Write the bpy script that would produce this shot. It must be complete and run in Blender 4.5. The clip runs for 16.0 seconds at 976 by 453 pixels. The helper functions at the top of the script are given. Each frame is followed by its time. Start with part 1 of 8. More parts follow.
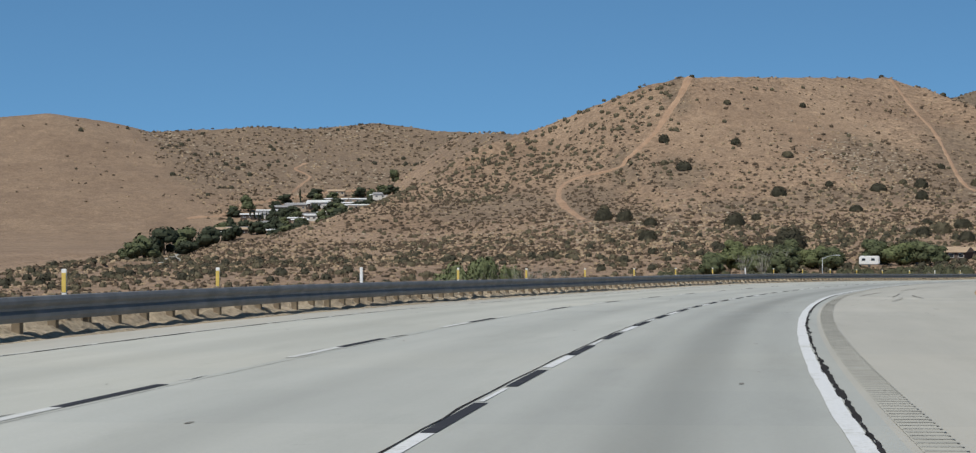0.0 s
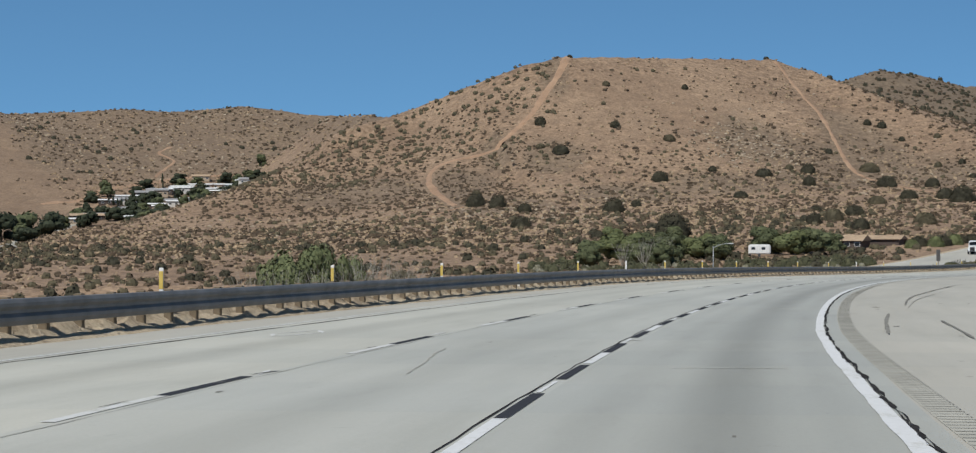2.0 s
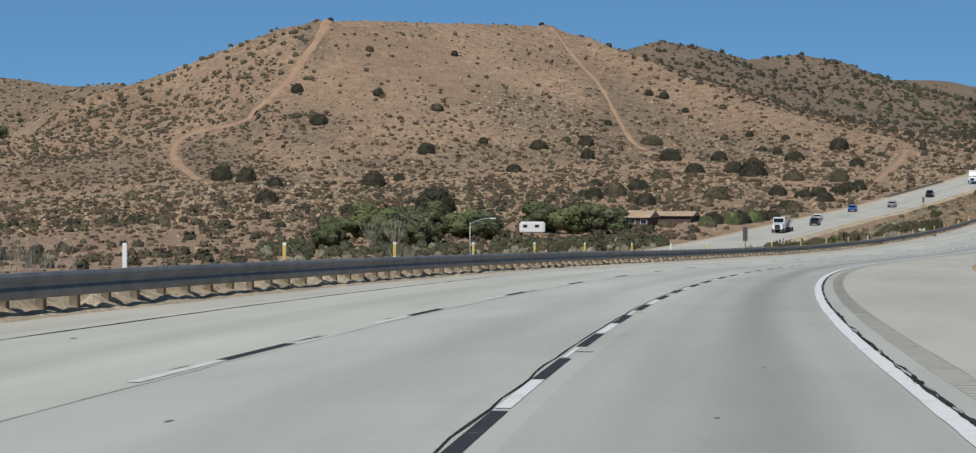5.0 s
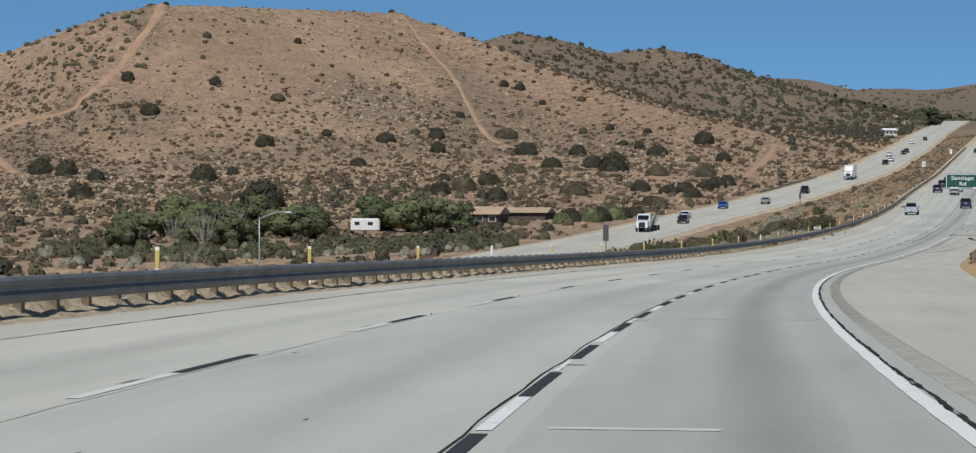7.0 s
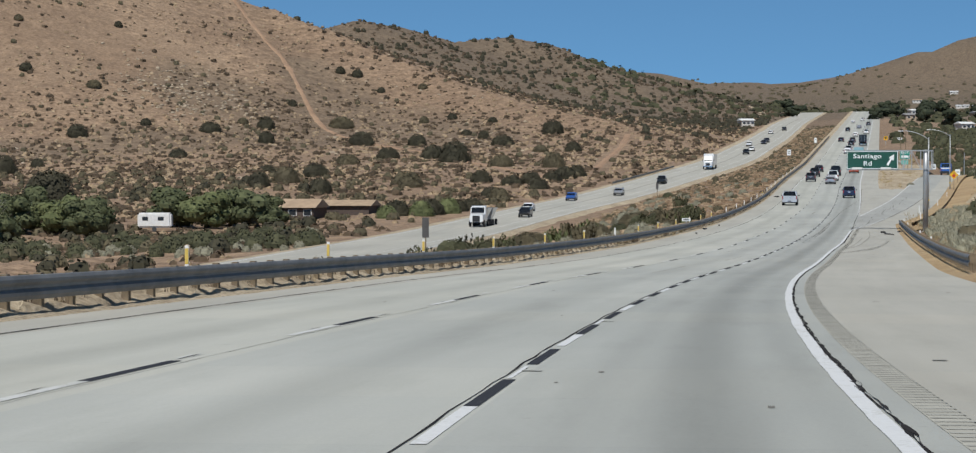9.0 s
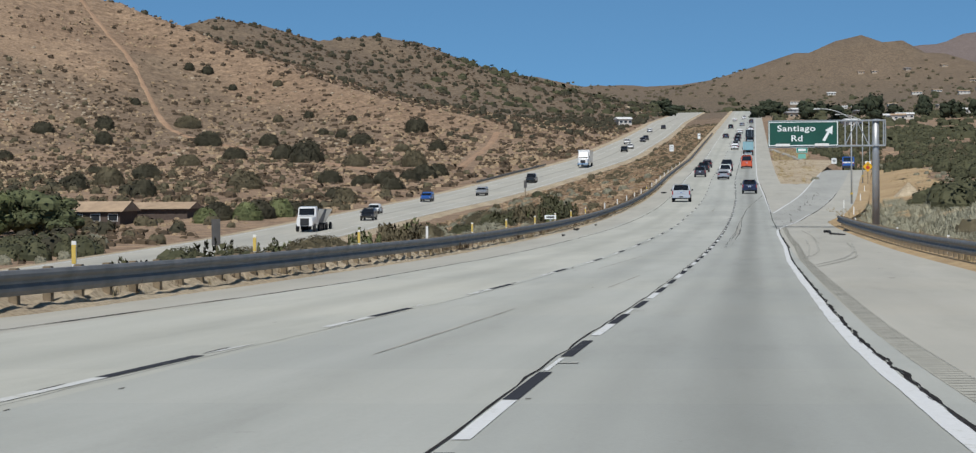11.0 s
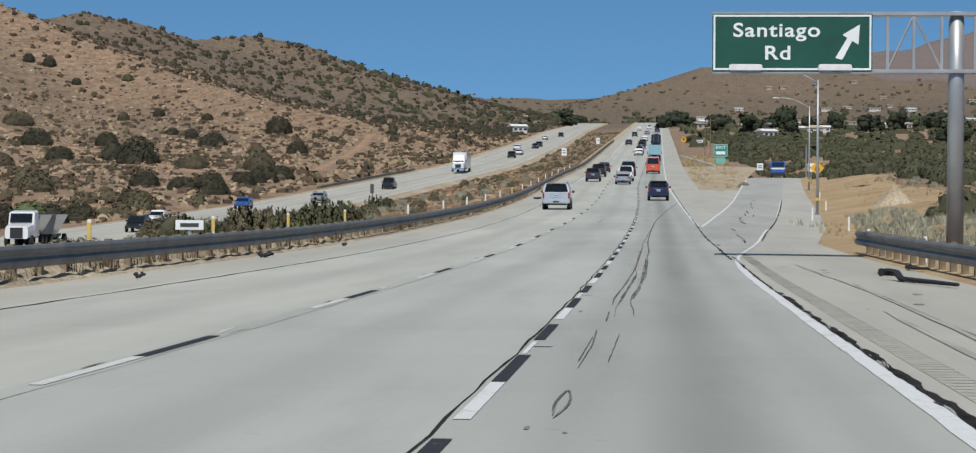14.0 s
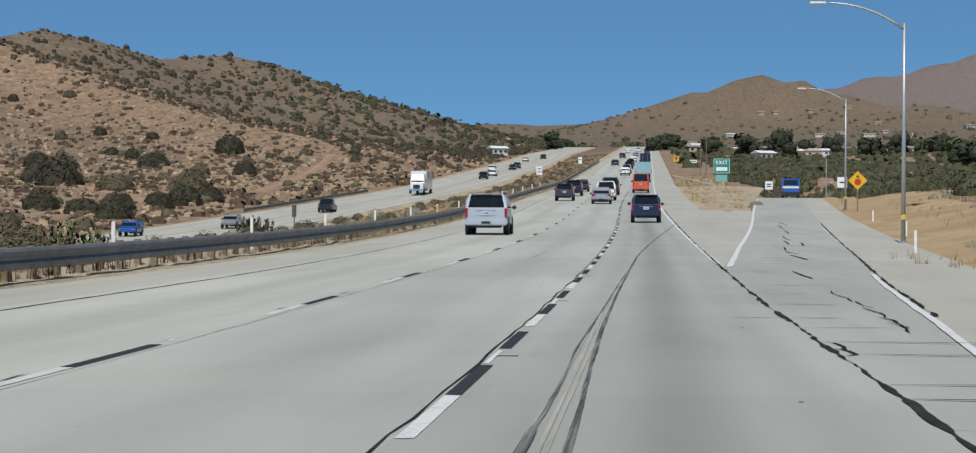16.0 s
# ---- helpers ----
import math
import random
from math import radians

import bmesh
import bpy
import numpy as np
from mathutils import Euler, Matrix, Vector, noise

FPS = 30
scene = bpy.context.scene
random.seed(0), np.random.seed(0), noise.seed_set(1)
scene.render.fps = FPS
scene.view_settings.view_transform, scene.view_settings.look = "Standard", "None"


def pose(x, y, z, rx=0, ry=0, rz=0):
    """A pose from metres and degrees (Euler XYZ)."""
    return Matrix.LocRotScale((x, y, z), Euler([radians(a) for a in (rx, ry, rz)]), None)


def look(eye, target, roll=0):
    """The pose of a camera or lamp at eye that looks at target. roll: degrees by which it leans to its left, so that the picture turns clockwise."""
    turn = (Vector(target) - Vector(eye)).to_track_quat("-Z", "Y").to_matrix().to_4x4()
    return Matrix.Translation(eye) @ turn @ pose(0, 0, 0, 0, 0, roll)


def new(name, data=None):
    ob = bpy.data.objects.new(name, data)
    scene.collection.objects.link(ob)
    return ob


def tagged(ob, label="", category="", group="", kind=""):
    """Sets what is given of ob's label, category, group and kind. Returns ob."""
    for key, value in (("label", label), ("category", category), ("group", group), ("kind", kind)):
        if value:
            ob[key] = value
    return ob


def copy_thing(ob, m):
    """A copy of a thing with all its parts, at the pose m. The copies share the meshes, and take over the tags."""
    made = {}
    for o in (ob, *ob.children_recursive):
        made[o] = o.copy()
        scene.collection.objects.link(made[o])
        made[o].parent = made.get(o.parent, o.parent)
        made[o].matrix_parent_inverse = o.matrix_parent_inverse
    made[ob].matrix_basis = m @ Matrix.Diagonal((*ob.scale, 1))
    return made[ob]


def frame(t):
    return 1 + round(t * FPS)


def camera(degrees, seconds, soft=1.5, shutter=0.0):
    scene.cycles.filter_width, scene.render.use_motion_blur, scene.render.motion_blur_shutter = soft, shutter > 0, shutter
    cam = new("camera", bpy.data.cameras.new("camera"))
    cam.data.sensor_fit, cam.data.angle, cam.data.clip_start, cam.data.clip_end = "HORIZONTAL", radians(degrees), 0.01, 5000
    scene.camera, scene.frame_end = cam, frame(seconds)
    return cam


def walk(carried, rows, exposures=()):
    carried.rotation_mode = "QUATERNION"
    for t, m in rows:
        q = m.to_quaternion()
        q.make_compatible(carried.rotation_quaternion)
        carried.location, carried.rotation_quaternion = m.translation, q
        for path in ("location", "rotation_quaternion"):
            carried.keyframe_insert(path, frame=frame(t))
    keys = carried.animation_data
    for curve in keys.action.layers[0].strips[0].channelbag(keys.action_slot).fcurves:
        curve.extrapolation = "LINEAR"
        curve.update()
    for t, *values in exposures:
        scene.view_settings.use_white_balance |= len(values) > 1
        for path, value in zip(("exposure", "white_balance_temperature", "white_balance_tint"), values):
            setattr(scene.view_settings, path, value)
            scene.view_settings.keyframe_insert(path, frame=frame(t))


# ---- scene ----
cam = camera(23.85, 16.0, soft=1.25)
PATH = [
    (0.0, pose(0.00, -0.00, 1.34, 89.680, 0.291, -0.002)),
    (0.5, pose(1.22, 13.35, 1.12, 89.565, 0.230, -0.602)),
    (1.0, pose(2.61, 26.65, 0.85, 89.504, 0.166, -1.682)),
    (1.5, pose(4.15, 39.90, 0.57, 89.427, 0.114, -2.343)),
    (2.0, pose(5.82, 53.08, 0.29, 89.376, 0.135, -2.969)),
    (2.5, pose(7.66, 66.20, -0.03, 89.359, -0.034, -3.781)),
    (3.0, pose(9.68, 79.29, -0.38, 89.279, -0.155, -4.692)),
    (3.5, pose(11.90, 92.39, -0.74, 89.216, -0.260, -5.682)),
    (4.0, pose(14.36, 105.51, -1.09, 89.107, -0.269, -6.689)),
    (4.2, pose(15.41, 110.78, -1.22, 88.991, -0.095, -7.108)),
    (4.7, pose(18.21, 124.00, -1.54, 88.875, 0.005, -7.998)),
    (5.2, pose(21.24, 137.30, -1.85, 88.863, 0.005, -8.794)),
    (5.7, pose(24.50, 150.69, -2.17, 88.889, 0.014, -9.561)),
    (6.3, pose(28.71, 166.88, -2.58, 88.885, 0.032, -10.520)),
    (6.5, pose(30.19, 172.30, -2.72, 88.840, -0.135, -10.879)),
    (7.0, pose(34.08, 185.89, -3.09, 88.841, -0.179, -11.944)),
    (7.5, pose(38.29, 199.50, -3.47, 88.804, -0.176, -13.083)),
    (8.0, pose(42.76, 213.11, -3.84, 88.818, -0.120, -14.151)),
    (8.2, pose(44.61, 218.55, -3.99, 88.797, -0.115, -14.528)),
    (8.7, pose(49.37, 232.12, -4.37, 88.772, -0.013, -15.233)),
    (9.2, pose(54.27, 245.66, -4.76, 88.773, -0.007, -15.818)),
    (9.8, pose(60.33, 261.81, -5.25, 88.805, 0.036, -16.527)),
    (10.3, pose(65.53, 275.17, -5.67, 88.859, 0.469, -17.277)),
    (10.5, pose(67.66, 280.48, -5.82, 88.891, 0.569, -17.685)),
    (11.0, pose(73.14, 293.68, -6.19, 88.926, 0.465, -18.633)),
    (11.5, pose(78.89, 306.77, -6.51, 88.948, 0.415, -19.543)),
    (12.0, pose(84.84, 319.80, -6.81, 88.978, 0.324, -20.038)),
    (12.5, pose(90.91, 332.85, -7.08, 89.028, 0.117, -20.389)),
    (13.0, pose(97.07, 345.98, -7.29, 89.107, -0.080, -20.648)),
    (13.5, pose(103.29, 359.22, -7.47, 89.157, -0.144, -20.831)),
    (14.0, pose(109.59, 372.55, -7.65, 89.306, -0.301, -20.996)),
    (14.5, pose(115.98, 385.97, -7.82, 89.459, -0.359, -21.116)),
    (15.0, pose(122.45, 399.50, -7.93, 89.647, -0.256, -21.191)),
    (15.5, pose(128.92, 413.16, -8.02, 89.789, -0.277, -21.238)),
    (16.0, pose(135.36, 426.90, -8.05, 90.006, -0.264, -21.236)),
]
walk(cam, PATH)

# ---- light ----
SUN_AZ, SUN_EL = radians(-152), radians(56)   # azimuth clockwise from +y, elevation
world = bpy.data.worlds.new("sky_world")
scene.world = world
world.use_nodes = True
wn, wl = world.node_tree.nodes, world.node_tree.links
sky = wn.new("ShaderNodeTexSky")
sky.sky_type, sky.sun_disc = "NISHITA", False
sky.sun_elevation, sky.sun_rotation = SUN_EL, SUN_AZ
sky.altitude, sky.air_density, sky.dust_density, sky.ozone_density = 900, 1.0, 0.1, 2.2
tc, mp = wn.new("ShaderNodeTexCoord"), wn.new("ShaderNodeMapping")
mp.inputs["Location"].default_value = (0, 0, 0.22)
mp.inputs["Scale"].default_value = (1, 1, 1.6)
wl.new(tc.outputs["Generated"], mp.inputs[0])
wl.new(mp.outputs[0], sky.inputs[0])
tint = wn.new("ShaderNodeMixRGB")   # clear dry desert blue
tint.blend_type = "MULTIPLY"
tint.inputs[0].default_value = 1.0
tint.inputs[2].default_value = (0.75, 1.11, 1.175, 1)
wl.new(sky.outputs[0], tint.inputs[1])
up_z = wn.new("ShaderNodeSeparateXYZ")
wl.new(tc.outputs["Generated"], up_z.inputs[0])
upper_sky_dim = wn.new("ShaderNodeMapRange")   # dims the unseen upper sky to weaken its blue fill in shadows
upper_sky_dim.interpolation_type = "SMOOTHSTEP"
upper_sky_dim.inputs["From Min"].default_value, upper_sky_dim.inputs["From Max"].default_value = 0.10, 0.75
upper_sky_dim.inputs["To Min"].default_value, upper_sky_dim.inputs["To Max"].default_value = 1.0, 0.42
wl.new(up_z.outputs[2], upper_sky_dim.inputs["Value"])
dim_mix = wn.new("ShaderNodeMixRGB")
dim_mix.blend_type = "MULTIPLY"
dim_mix.inputs[0].default_value = 1.0
wl.new(tint.outputs[0], dim_mix.inputs[1])
wl.new(upper_sky_dim.outputs[0], dim_mix.inputs[2])
wl.new(dim_mix.outputs[0], wn["Background"].inputs[0])
wn["Background"].inputs[1].default_value = 0.108
sun_data = bpy.data.lights.new("sun", "SUN")
sun_data.energy, sun_data.angle, sun_data.color = 4.35, radians(0.53), (1.0, 0.985, 0.955)
sun = new("sun", sun_data)
to_sun = Vector((math.sin(SUN_AZ) * math.cos(SUN_EL), math.cos(SUN_AZ) * math.cos(SUN_EL), math.sin(SUN_EL)))
sun.matrix_world = look(to_sun * 50, (0, 0, 0))


# ---- materials ----
def mat(name, rough=0.8, metal=0.0):
    m = bpy.data.materials.new(name)
    m.use_nodes = True
    b = m.node_tree.nodes["Principled BSDF"]
    b.inputs["Roughness"].default_value, b.inputs["Metallic"].default_value = rough, metal
    return m, m.node_tree.nodes, m.node_tree.links, b


def noise_node(n, l, scale, detail=4, rough=0.55, vec=None, stretch=None):
    t = n.new("ShaderNodeTexNoise")
    t.inputs["Scale"].default_value, t.inputs["Detail"].default_value, t.inputs["Roughness"].default_value = scale, detail, rough
    if vec is None:
        c = n.new("ShaderNodeTexCoord")
        vec = c.outputs["Object"]
    if stretch:
        mpn = n.new("ShaderNodeMapping")
        mpn.inputs["Scale"].default_value = stretch
        l.new(vec, mpn.inputs[0])
        vec = mpn.outputs[0]
    l.new(vec, t.inputs["Vector"])
    return t.outputs["Fac"]


def ramp(n, l, fac, stops):
    r = n.new("ShaderNodeValToRGB")
    while len(r.color_ramp.elements) < len(stops):
        r.color_ramp.elements.new(0.5)
    for e, (p, c) in zip(r.color_ramp.elements, stops):
        e.position, e.color = p, (*c, 1)
    l.new(fac, r.inputs[0])
    return r.outputs[0]


def mix(n, l, a, b, fac, mode="MIX"):
    x = n.new("ShaderNodeMixRGB")
    x.blend_type = mode
    for sock, v in ((0, fac), (1, a), (2, b)):
        if isinstance(v, (int, float)):
            x.inputs[sock].default_value = v
        elif isinstance(v, tuple):
            x.inputs[sock].default_value = (*v, 1)
        else:
            l.new(v, x.inputs[sock])
    return x.outputs[0]


def bump(n, l, b, height, strength=0.3, dist=0.02):
    x = n.new("ShaderNodeBump")
    x.inputs["Strength"].default_value, x.inputs["Distance"].default_value = strength, dist
    l.new(height, x.inputs["Height"])
    l.new(x.outputs[0], b.inputs["Normal"])


def plain(name, colour, rough=0.6, metal=0.0, vary=0.15, scale=6.0, grain=60.0):
    """A surface of one colour with two scales of wear."""
    m, n, l, b = mat(name, rough, metal)
    dark = tuple(c * (1 - vary) for c in colour)
    light = tuple(min(1, c * (1 + vary)) for c in colour)
    big = noise_node(n, l, scale, 5)
    fine = noise_node(n, l, grain, 3)
    col = ramp(n, l, big, [(0.3, dark), (0.7, light)])
    col = mix(n, l, col, mix(n, l, (0.8, 0.8, 0.8), (1, 1, 1), fine), 0.5, "MULTIPLY")
    l.new(col, b.inputs["Base Color"])
    return m


def concrete(name, base, warm, bands=()):
    """Aged concrete; bands of (lat, width, depth) are long soft oil and wheel tracks along the lane."""
    m, n, l, b = mat(name, 0.85)
    uvn = n.new("ShaderNodeUVMap")
    uvn.uv_map = "lane"
    big = noise_node(n, l, 1.0, 5, 0.6, uvn.outputs[0], (0.25, 0.035, 1))
    mid = noise_node(n, l, 1.0, 5, 0.6, uvn.outputs[0], (1.3, 0.05, 1))
    fine = noise_node(n, l, 25, 4, 0.7)
    blot = noise_node(n, l, 1.0, 4, 0.6, uvn.outputs[0], (0.35, 0.05, 1))
    col = ramp(n, l, big, [(0.3, tuple(c * 0.92 for c in base)), (0.7, warm)])
    col = mix(n, l, col, ramp(n, l, mid, [(0.25, (0.9, 0.9, 0.895)), (0.6, (1, 1, 1))]), 0.8, "MULTIPLY")
    col = mix(n, l, col, ramp(n, l, blot, [(0.3, (0.93, 0.93, 0.92)), (0.62, (1, 1, 1))]), 0.8, "MULTIPLY")
    col = mix(n, l, col, ramp(n, l, fine, [(0.3, (0.9, 0.9, 0.9)), (0.7, (1.04, 1.04, 1.04))]), 0.7, "MULTIPLY")
    sep = n.new("ShaderNodeSeparateXYZ")
    l.new(uvn.outputs[0], sep.inputs[0])
    # slab joints every 4.6 m
    fr = n.new("ShaderNodeMath")
    fr.operation = "PINGPONG"
    fr.inputs[1].default_value = 2.3
    l.new(sep.outputs[1], fr.inputs[0])
    col = mix(n, l, col, ramp(n, l, fr.outputs[0], [(0.0, (0.74, 0.74, 0.74)), (0.012, (1, 1, 1))]), 0.5, "MULTIPLY")
    # each slab cured to its own tone
    dv = n.new("ShaderNodeMath")
    dv.operation = "DIVIDE"
    dv.inputs[1].default_value = 4.6
    l.new(sep.outputs[1], dv.inputs[0])
    fl = n.new("ShaderNodeMath")
    fl.operation = "FLOOR"
    l.new(dv.outputs[0], fl.inputs[0])
    wn_ = n.new("ShaderNodeTexWhiteNoise")
    wn_.noise_dimensions = "1D"
    l.new(fl.outputs[0], wn_.inputs["W"])
    col = mix(n, l, col, ramp(n, l, wn_.outputs["Value"], [(0.0, (0.955, 0.96, 0.965)), (0.75, (1, 1, 1)), (1.0, (1.025, 1.015, 1.0))]), 0.9, "MULTIPLY")
    # scuffed patches, drips and small pits
    scuff = noise_node(n, l, 1.0, 6, 0.65, uvn.outputs[0], (0.8, 0.12, 1))
    col = mix(n, l, col, ramp(n, l, scuff, [(0.34, (0.91, 0.91, 0.905)), (0.47, (1, 1, 1)), (0.62, (1, 1, 1)), (0.72, (1.05, 1.048, 1.03))]), 0.8, "MULTIPLY")
    pit = noise_node(n, l, 2.6, 5, 0.75)
    col = mix(n, l, col, ramp(n, l, pit, [(0.66, (1, 1, 1)), (0.74, (0.72, 0.715, 0.70))]), 0.8, "MULTIPLY")
    for lat_, width, depth in bands:
        d = n.new("ShaderNodeMath")
        d.operation = "SUBTRACT"
        d.inputs[1].default_value = lat_
        l.new(sep.outputs[0], d.inputs[0])
        q = n.new("ShaderNodeMath")
        q.operation = "ABSOLUTE"
        l.new(d.outputs[0], q.inputs[0])
        w = n.new("ShaderNodeMapRange")
        w.interpolation_type = "SMOOTHSTEP"
        w.inputs["From Min"].default_value, w.inputs["From Max"].default_value = width, 0.0
        w.inputs["To Max"].default_value = depth
        l.new(q.outputs[0], w.inputs["Value"])
        f = n.new("ShaderNodeMath")
        f.operation = "MULTIPLY"
        l.new(w.outputs[0], f.inputs[0])
        l.new(big, f.inputs[1])
        col = mix(n, l, col, (0.55, 0.55, 0.54), f.outputs[0], "MULTIPLY")
    l.new(col, b.inputs["Base Color"])
    bump(n, l, b, fine, 0.25, 0.006)
    return m


M_CONC = concrete("lane_concrete", (0.418, 0.415, 0.364), (0.475, 0.468, 0.408), ((-5.6, 0.8, 0.5),))
M_LANE = concrete("worn_lane_concrete", (0.385, 0.389, 0.353), (0.443, 0.444, 0.398), ((-1.8, 0.8, 0.5),))
M_RIGHT = concrete("right_lane_concrete", (0.35, 0.357, 0.327), (0.405, 0.409, 0.371), ((1.75, 0.85, 1.3), (0.8, 0.5, 0.45), (2.7, 0.5, 0.45)))
M_RAMP = concrete("ramp_concrete", (0.34, 0.339, 0.31), (0.395, 0.391, 0.355))
M_SHOULDER = concrete("shoulder_concrete", (0.39, 0.374, 0.323), (0.44, 0.421, 0.363))


def dirt(name, stops, scale=0.02, speck=((0.55, 0.5, 0.45), (1.1, 1.1, 1.1)), fine_scale=0.9, cover=False):
    m, n, l, b = mat(name, 0.95)
    big = noise_node(n, l, scale, 6, 0.6)
    mid = noise_node(n, l, 0.16, 6, 0.7)
    fine = noise_node(n, l, fine_scale, 5, 0.75)
    col = ramp(n, l, big, stops)
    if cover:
        # red mixes darker brown into brushy, dark and far hills; green greys mountains
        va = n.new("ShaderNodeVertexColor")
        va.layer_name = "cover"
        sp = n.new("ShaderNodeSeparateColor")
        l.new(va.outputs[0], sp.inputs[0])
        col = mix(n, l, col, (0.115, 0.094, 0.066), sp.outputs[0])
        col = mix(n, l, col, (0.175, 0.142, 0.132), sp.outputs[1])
        clump = noise_node(n, l, 0.42, 4, 0.7)
        lump = ramp(n, l, clump, [(0.40, (0.72, 0.69, 0.66)), (0.5, (1.0, 1.0, 1.0)), (0.62, (1.22, 1.2, 1.16))])
        col = mix(n, l, col, mix(n, l, lump, (0.93, 0.92, 0.91), sp.outputs[2]), 0.95, "MULTIPLY")
    col = mix(n, l, col, ramp(n, l, mid, [(0.35, (0.78, 0.76, 0.74)), (0.65, (1.08, 1.06, 1.02))]), 0.8, "MULTIPLY")
    col = mix(n, l, col, ramp(n, l, fine, [(0.36, speck[0]), (0.56, speck[1])]), 0.8, "MULTIPLY")
    l.new(col, b.inputs["Base Color"])
    bump(n, l, b, fine, 0.6, 0.4)
    return m


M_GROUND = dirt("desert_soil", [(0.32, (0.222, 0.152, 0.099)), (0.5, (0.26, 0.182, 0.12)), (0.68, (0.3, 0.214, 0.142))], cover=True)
M_VERGE = dirt("verge_soil", [(0.35, (0.41, 0.335, 0.245)), (0.65, (0.52, 0.445, 0.34))], 0.15, ((0.55, 0.5, 0.42), (1.1, 1.08, 1.0)), 6.0)
M_BANK = dirt("tan_bank_soil", [(0.35, (0.39, 0.275, 0.155)), (0.65, (0.46, 0.345, 0.205))], 0.1, ((0.75, 0.7, 0.6), (1.06, 1.05, 1.0)), 3.0)
M_TRAIL = dirt("trail_soil", [(0.35, (0.30, 0.192, 0.12)), (0.65, (0.365, 0.242, 0.155))], 0.05, ((0.85, 0.82, 0.8), (1.04, 1.04, 1.04)), 1.5)


def worn_paint(name, colour, under, wear=0.5):
    """Traffic paint scuffed through to the concrete in ragged patches."""
    m, n, l, b = mat(name, 0.75)
    big, fine_ = noise_node(n, l, 1.1, 6, 0.7), noise_node(n, l, 14, 4, 0.75)
    both = mix(n, l, big, fine_, 0.45)
    bare = ramp(n, l, both, [(wear - 0.12, (1, 1, 1)), (wear - 0.02, (0, 0, 0))])
    col = mix(n, l, colour, under, bare)
    col = mix(n, l, col, ramp(n, l, fine_, [(0.3, (0.86, 0.86, 0.86)), (0.7, (1.04, 1.04, 1.04))]), 0.7, "MULTIPLY")
    l.new(col, b.inputs["Base Color"])
    return m


M_WHITE = worn_paint("road_paint_white", (0.60, 0.605, 0.595), (0.45, 0.447, 0.4), 0.49)
M_WHITE_FADED = worn_paint("faded_road_paint", (0.545, 0.545, 0.52), (0.44, 0.437, 0.385), 0.52)
M_PALE = plain("pale_patch_concrete", (0.46, 0.457, 0.41), 0.85, 0, 0.1, 3.0, 30)
M_BLACK = worn_paint("road_paint_black", (0.042, 0.045, 0.053), (0.25, 0.25, 0.23), 0.43)
# sealant black, also used for the painted shadows of the raised markers
M_SEAL_SHADOW = plain("sealant_and_marker_shadow", (0.035, 0.034, 0.035), 0.6, 0, 0.3, 2.0, 20)


def rubber(name, colour, under, cover):
    """Tyre rubber dragged along the lane: streaks that let the concrete through."""
    m, n, l, b = mat(name, 0.85)
    uvn = n.new("ShaderNodeUVMap")
    uvn.uv_map = "lane"
    streak = noise_node(n, l, 1.0, 4, 0.6, uvn.outputs[0], (55, 0.12, 1))
    patch = noise_node(n, l, 1.0, 4, 0.65, uvn.outputs[0], (6, 0.35, 1))
    both = mix(n, l, streak, patch, 0.5)
    thin = ramp(n, l, both, [(cover - 0.1, (0, 0, 0)), (cover + 0.1, (1, 1, 1))])
    l.new(mix(n, l, colour, under, thin), b.inputs["Base Color"])
    return m


M_STAIN = plain("faint_rubber_stain", (0.335, 0.332, 0.298), 0.85, 0, 0.2, 1.5, 12)
M_FADED = plain("faded_tyre_mark", (0.20, 0.196, 0.178), 0.9, 0, 0.3, 2.0, 15)
M_RUBBER_MARK = rubber("tyre_rubber_mark", (0.085, 0.086, 0.09), (0.3, 0.3, 0.275), 0.56)
M_TYRE_SMEAR = rubber("thin_tyre_smear", (0.26, 0.255, 0.232), (0.39, 0.383, 0.338), 0.5)
M_GROOVE_BAND = plain("rumble_band_concrete", (0.385, 0.374, 0.325), 0.9, 0, 0.12, 2.0, 15)
for dull in (M_TYRE_SMEAR, M_GROOVE_BAND, M_FADED, M_BLACK, M_SEAL_SHADOW, M_RUBBER_MARK, M_STAIN):
    dull.node_tree.nodes["Principled BSDF"].inputs["Specular IOR Level"].default_value = 0.0
M_GALV = plain("weathered_galvanised_steel", (0.15, 0.147, 0.14), 0.55, 0.05, 0.3, 1.2, 18)
M_STEEL = plain("grey_sign_steel", (0.42, 0.43, 0.43), 0.45, 0.5, 0.15, 1.0, 20)
M_WOOD = plain("weathered_post_timber", (0.20, 0.155, 0.10), 0.9, 0, 0.35, 4.0, 40)


# ---- plan of the road: stations along the line between the two right lanes ----
ST = np.arange(-260, 3801, 1.0)
HEAD = 0.08784 + 0.001038 * np.clip(ST, -100, 339.5) - 0.0100 * np.clip((ST - 500) / 110, 0, 1) + 0.0100 * np.clip((ST - 630) / 70, 0, 1)
AX, AY = np.cumsum(np.sin(HEAD)), np.cumsum(np.cos(HEAD))
AX += -2.18 - AX[260]
AY -= AY[260]
ZK = ((-260, 4.0), (-80, 1.4), (0, 0.04), (53, -1.01), (107, -2.39), (170, -3.88), (218, -5.14), (290, -7.12), (345, -8.38), (402, -9.12), (451, -9.35))
ZO = np.interp(ST, *zip(*ZK))
far = ST > 451
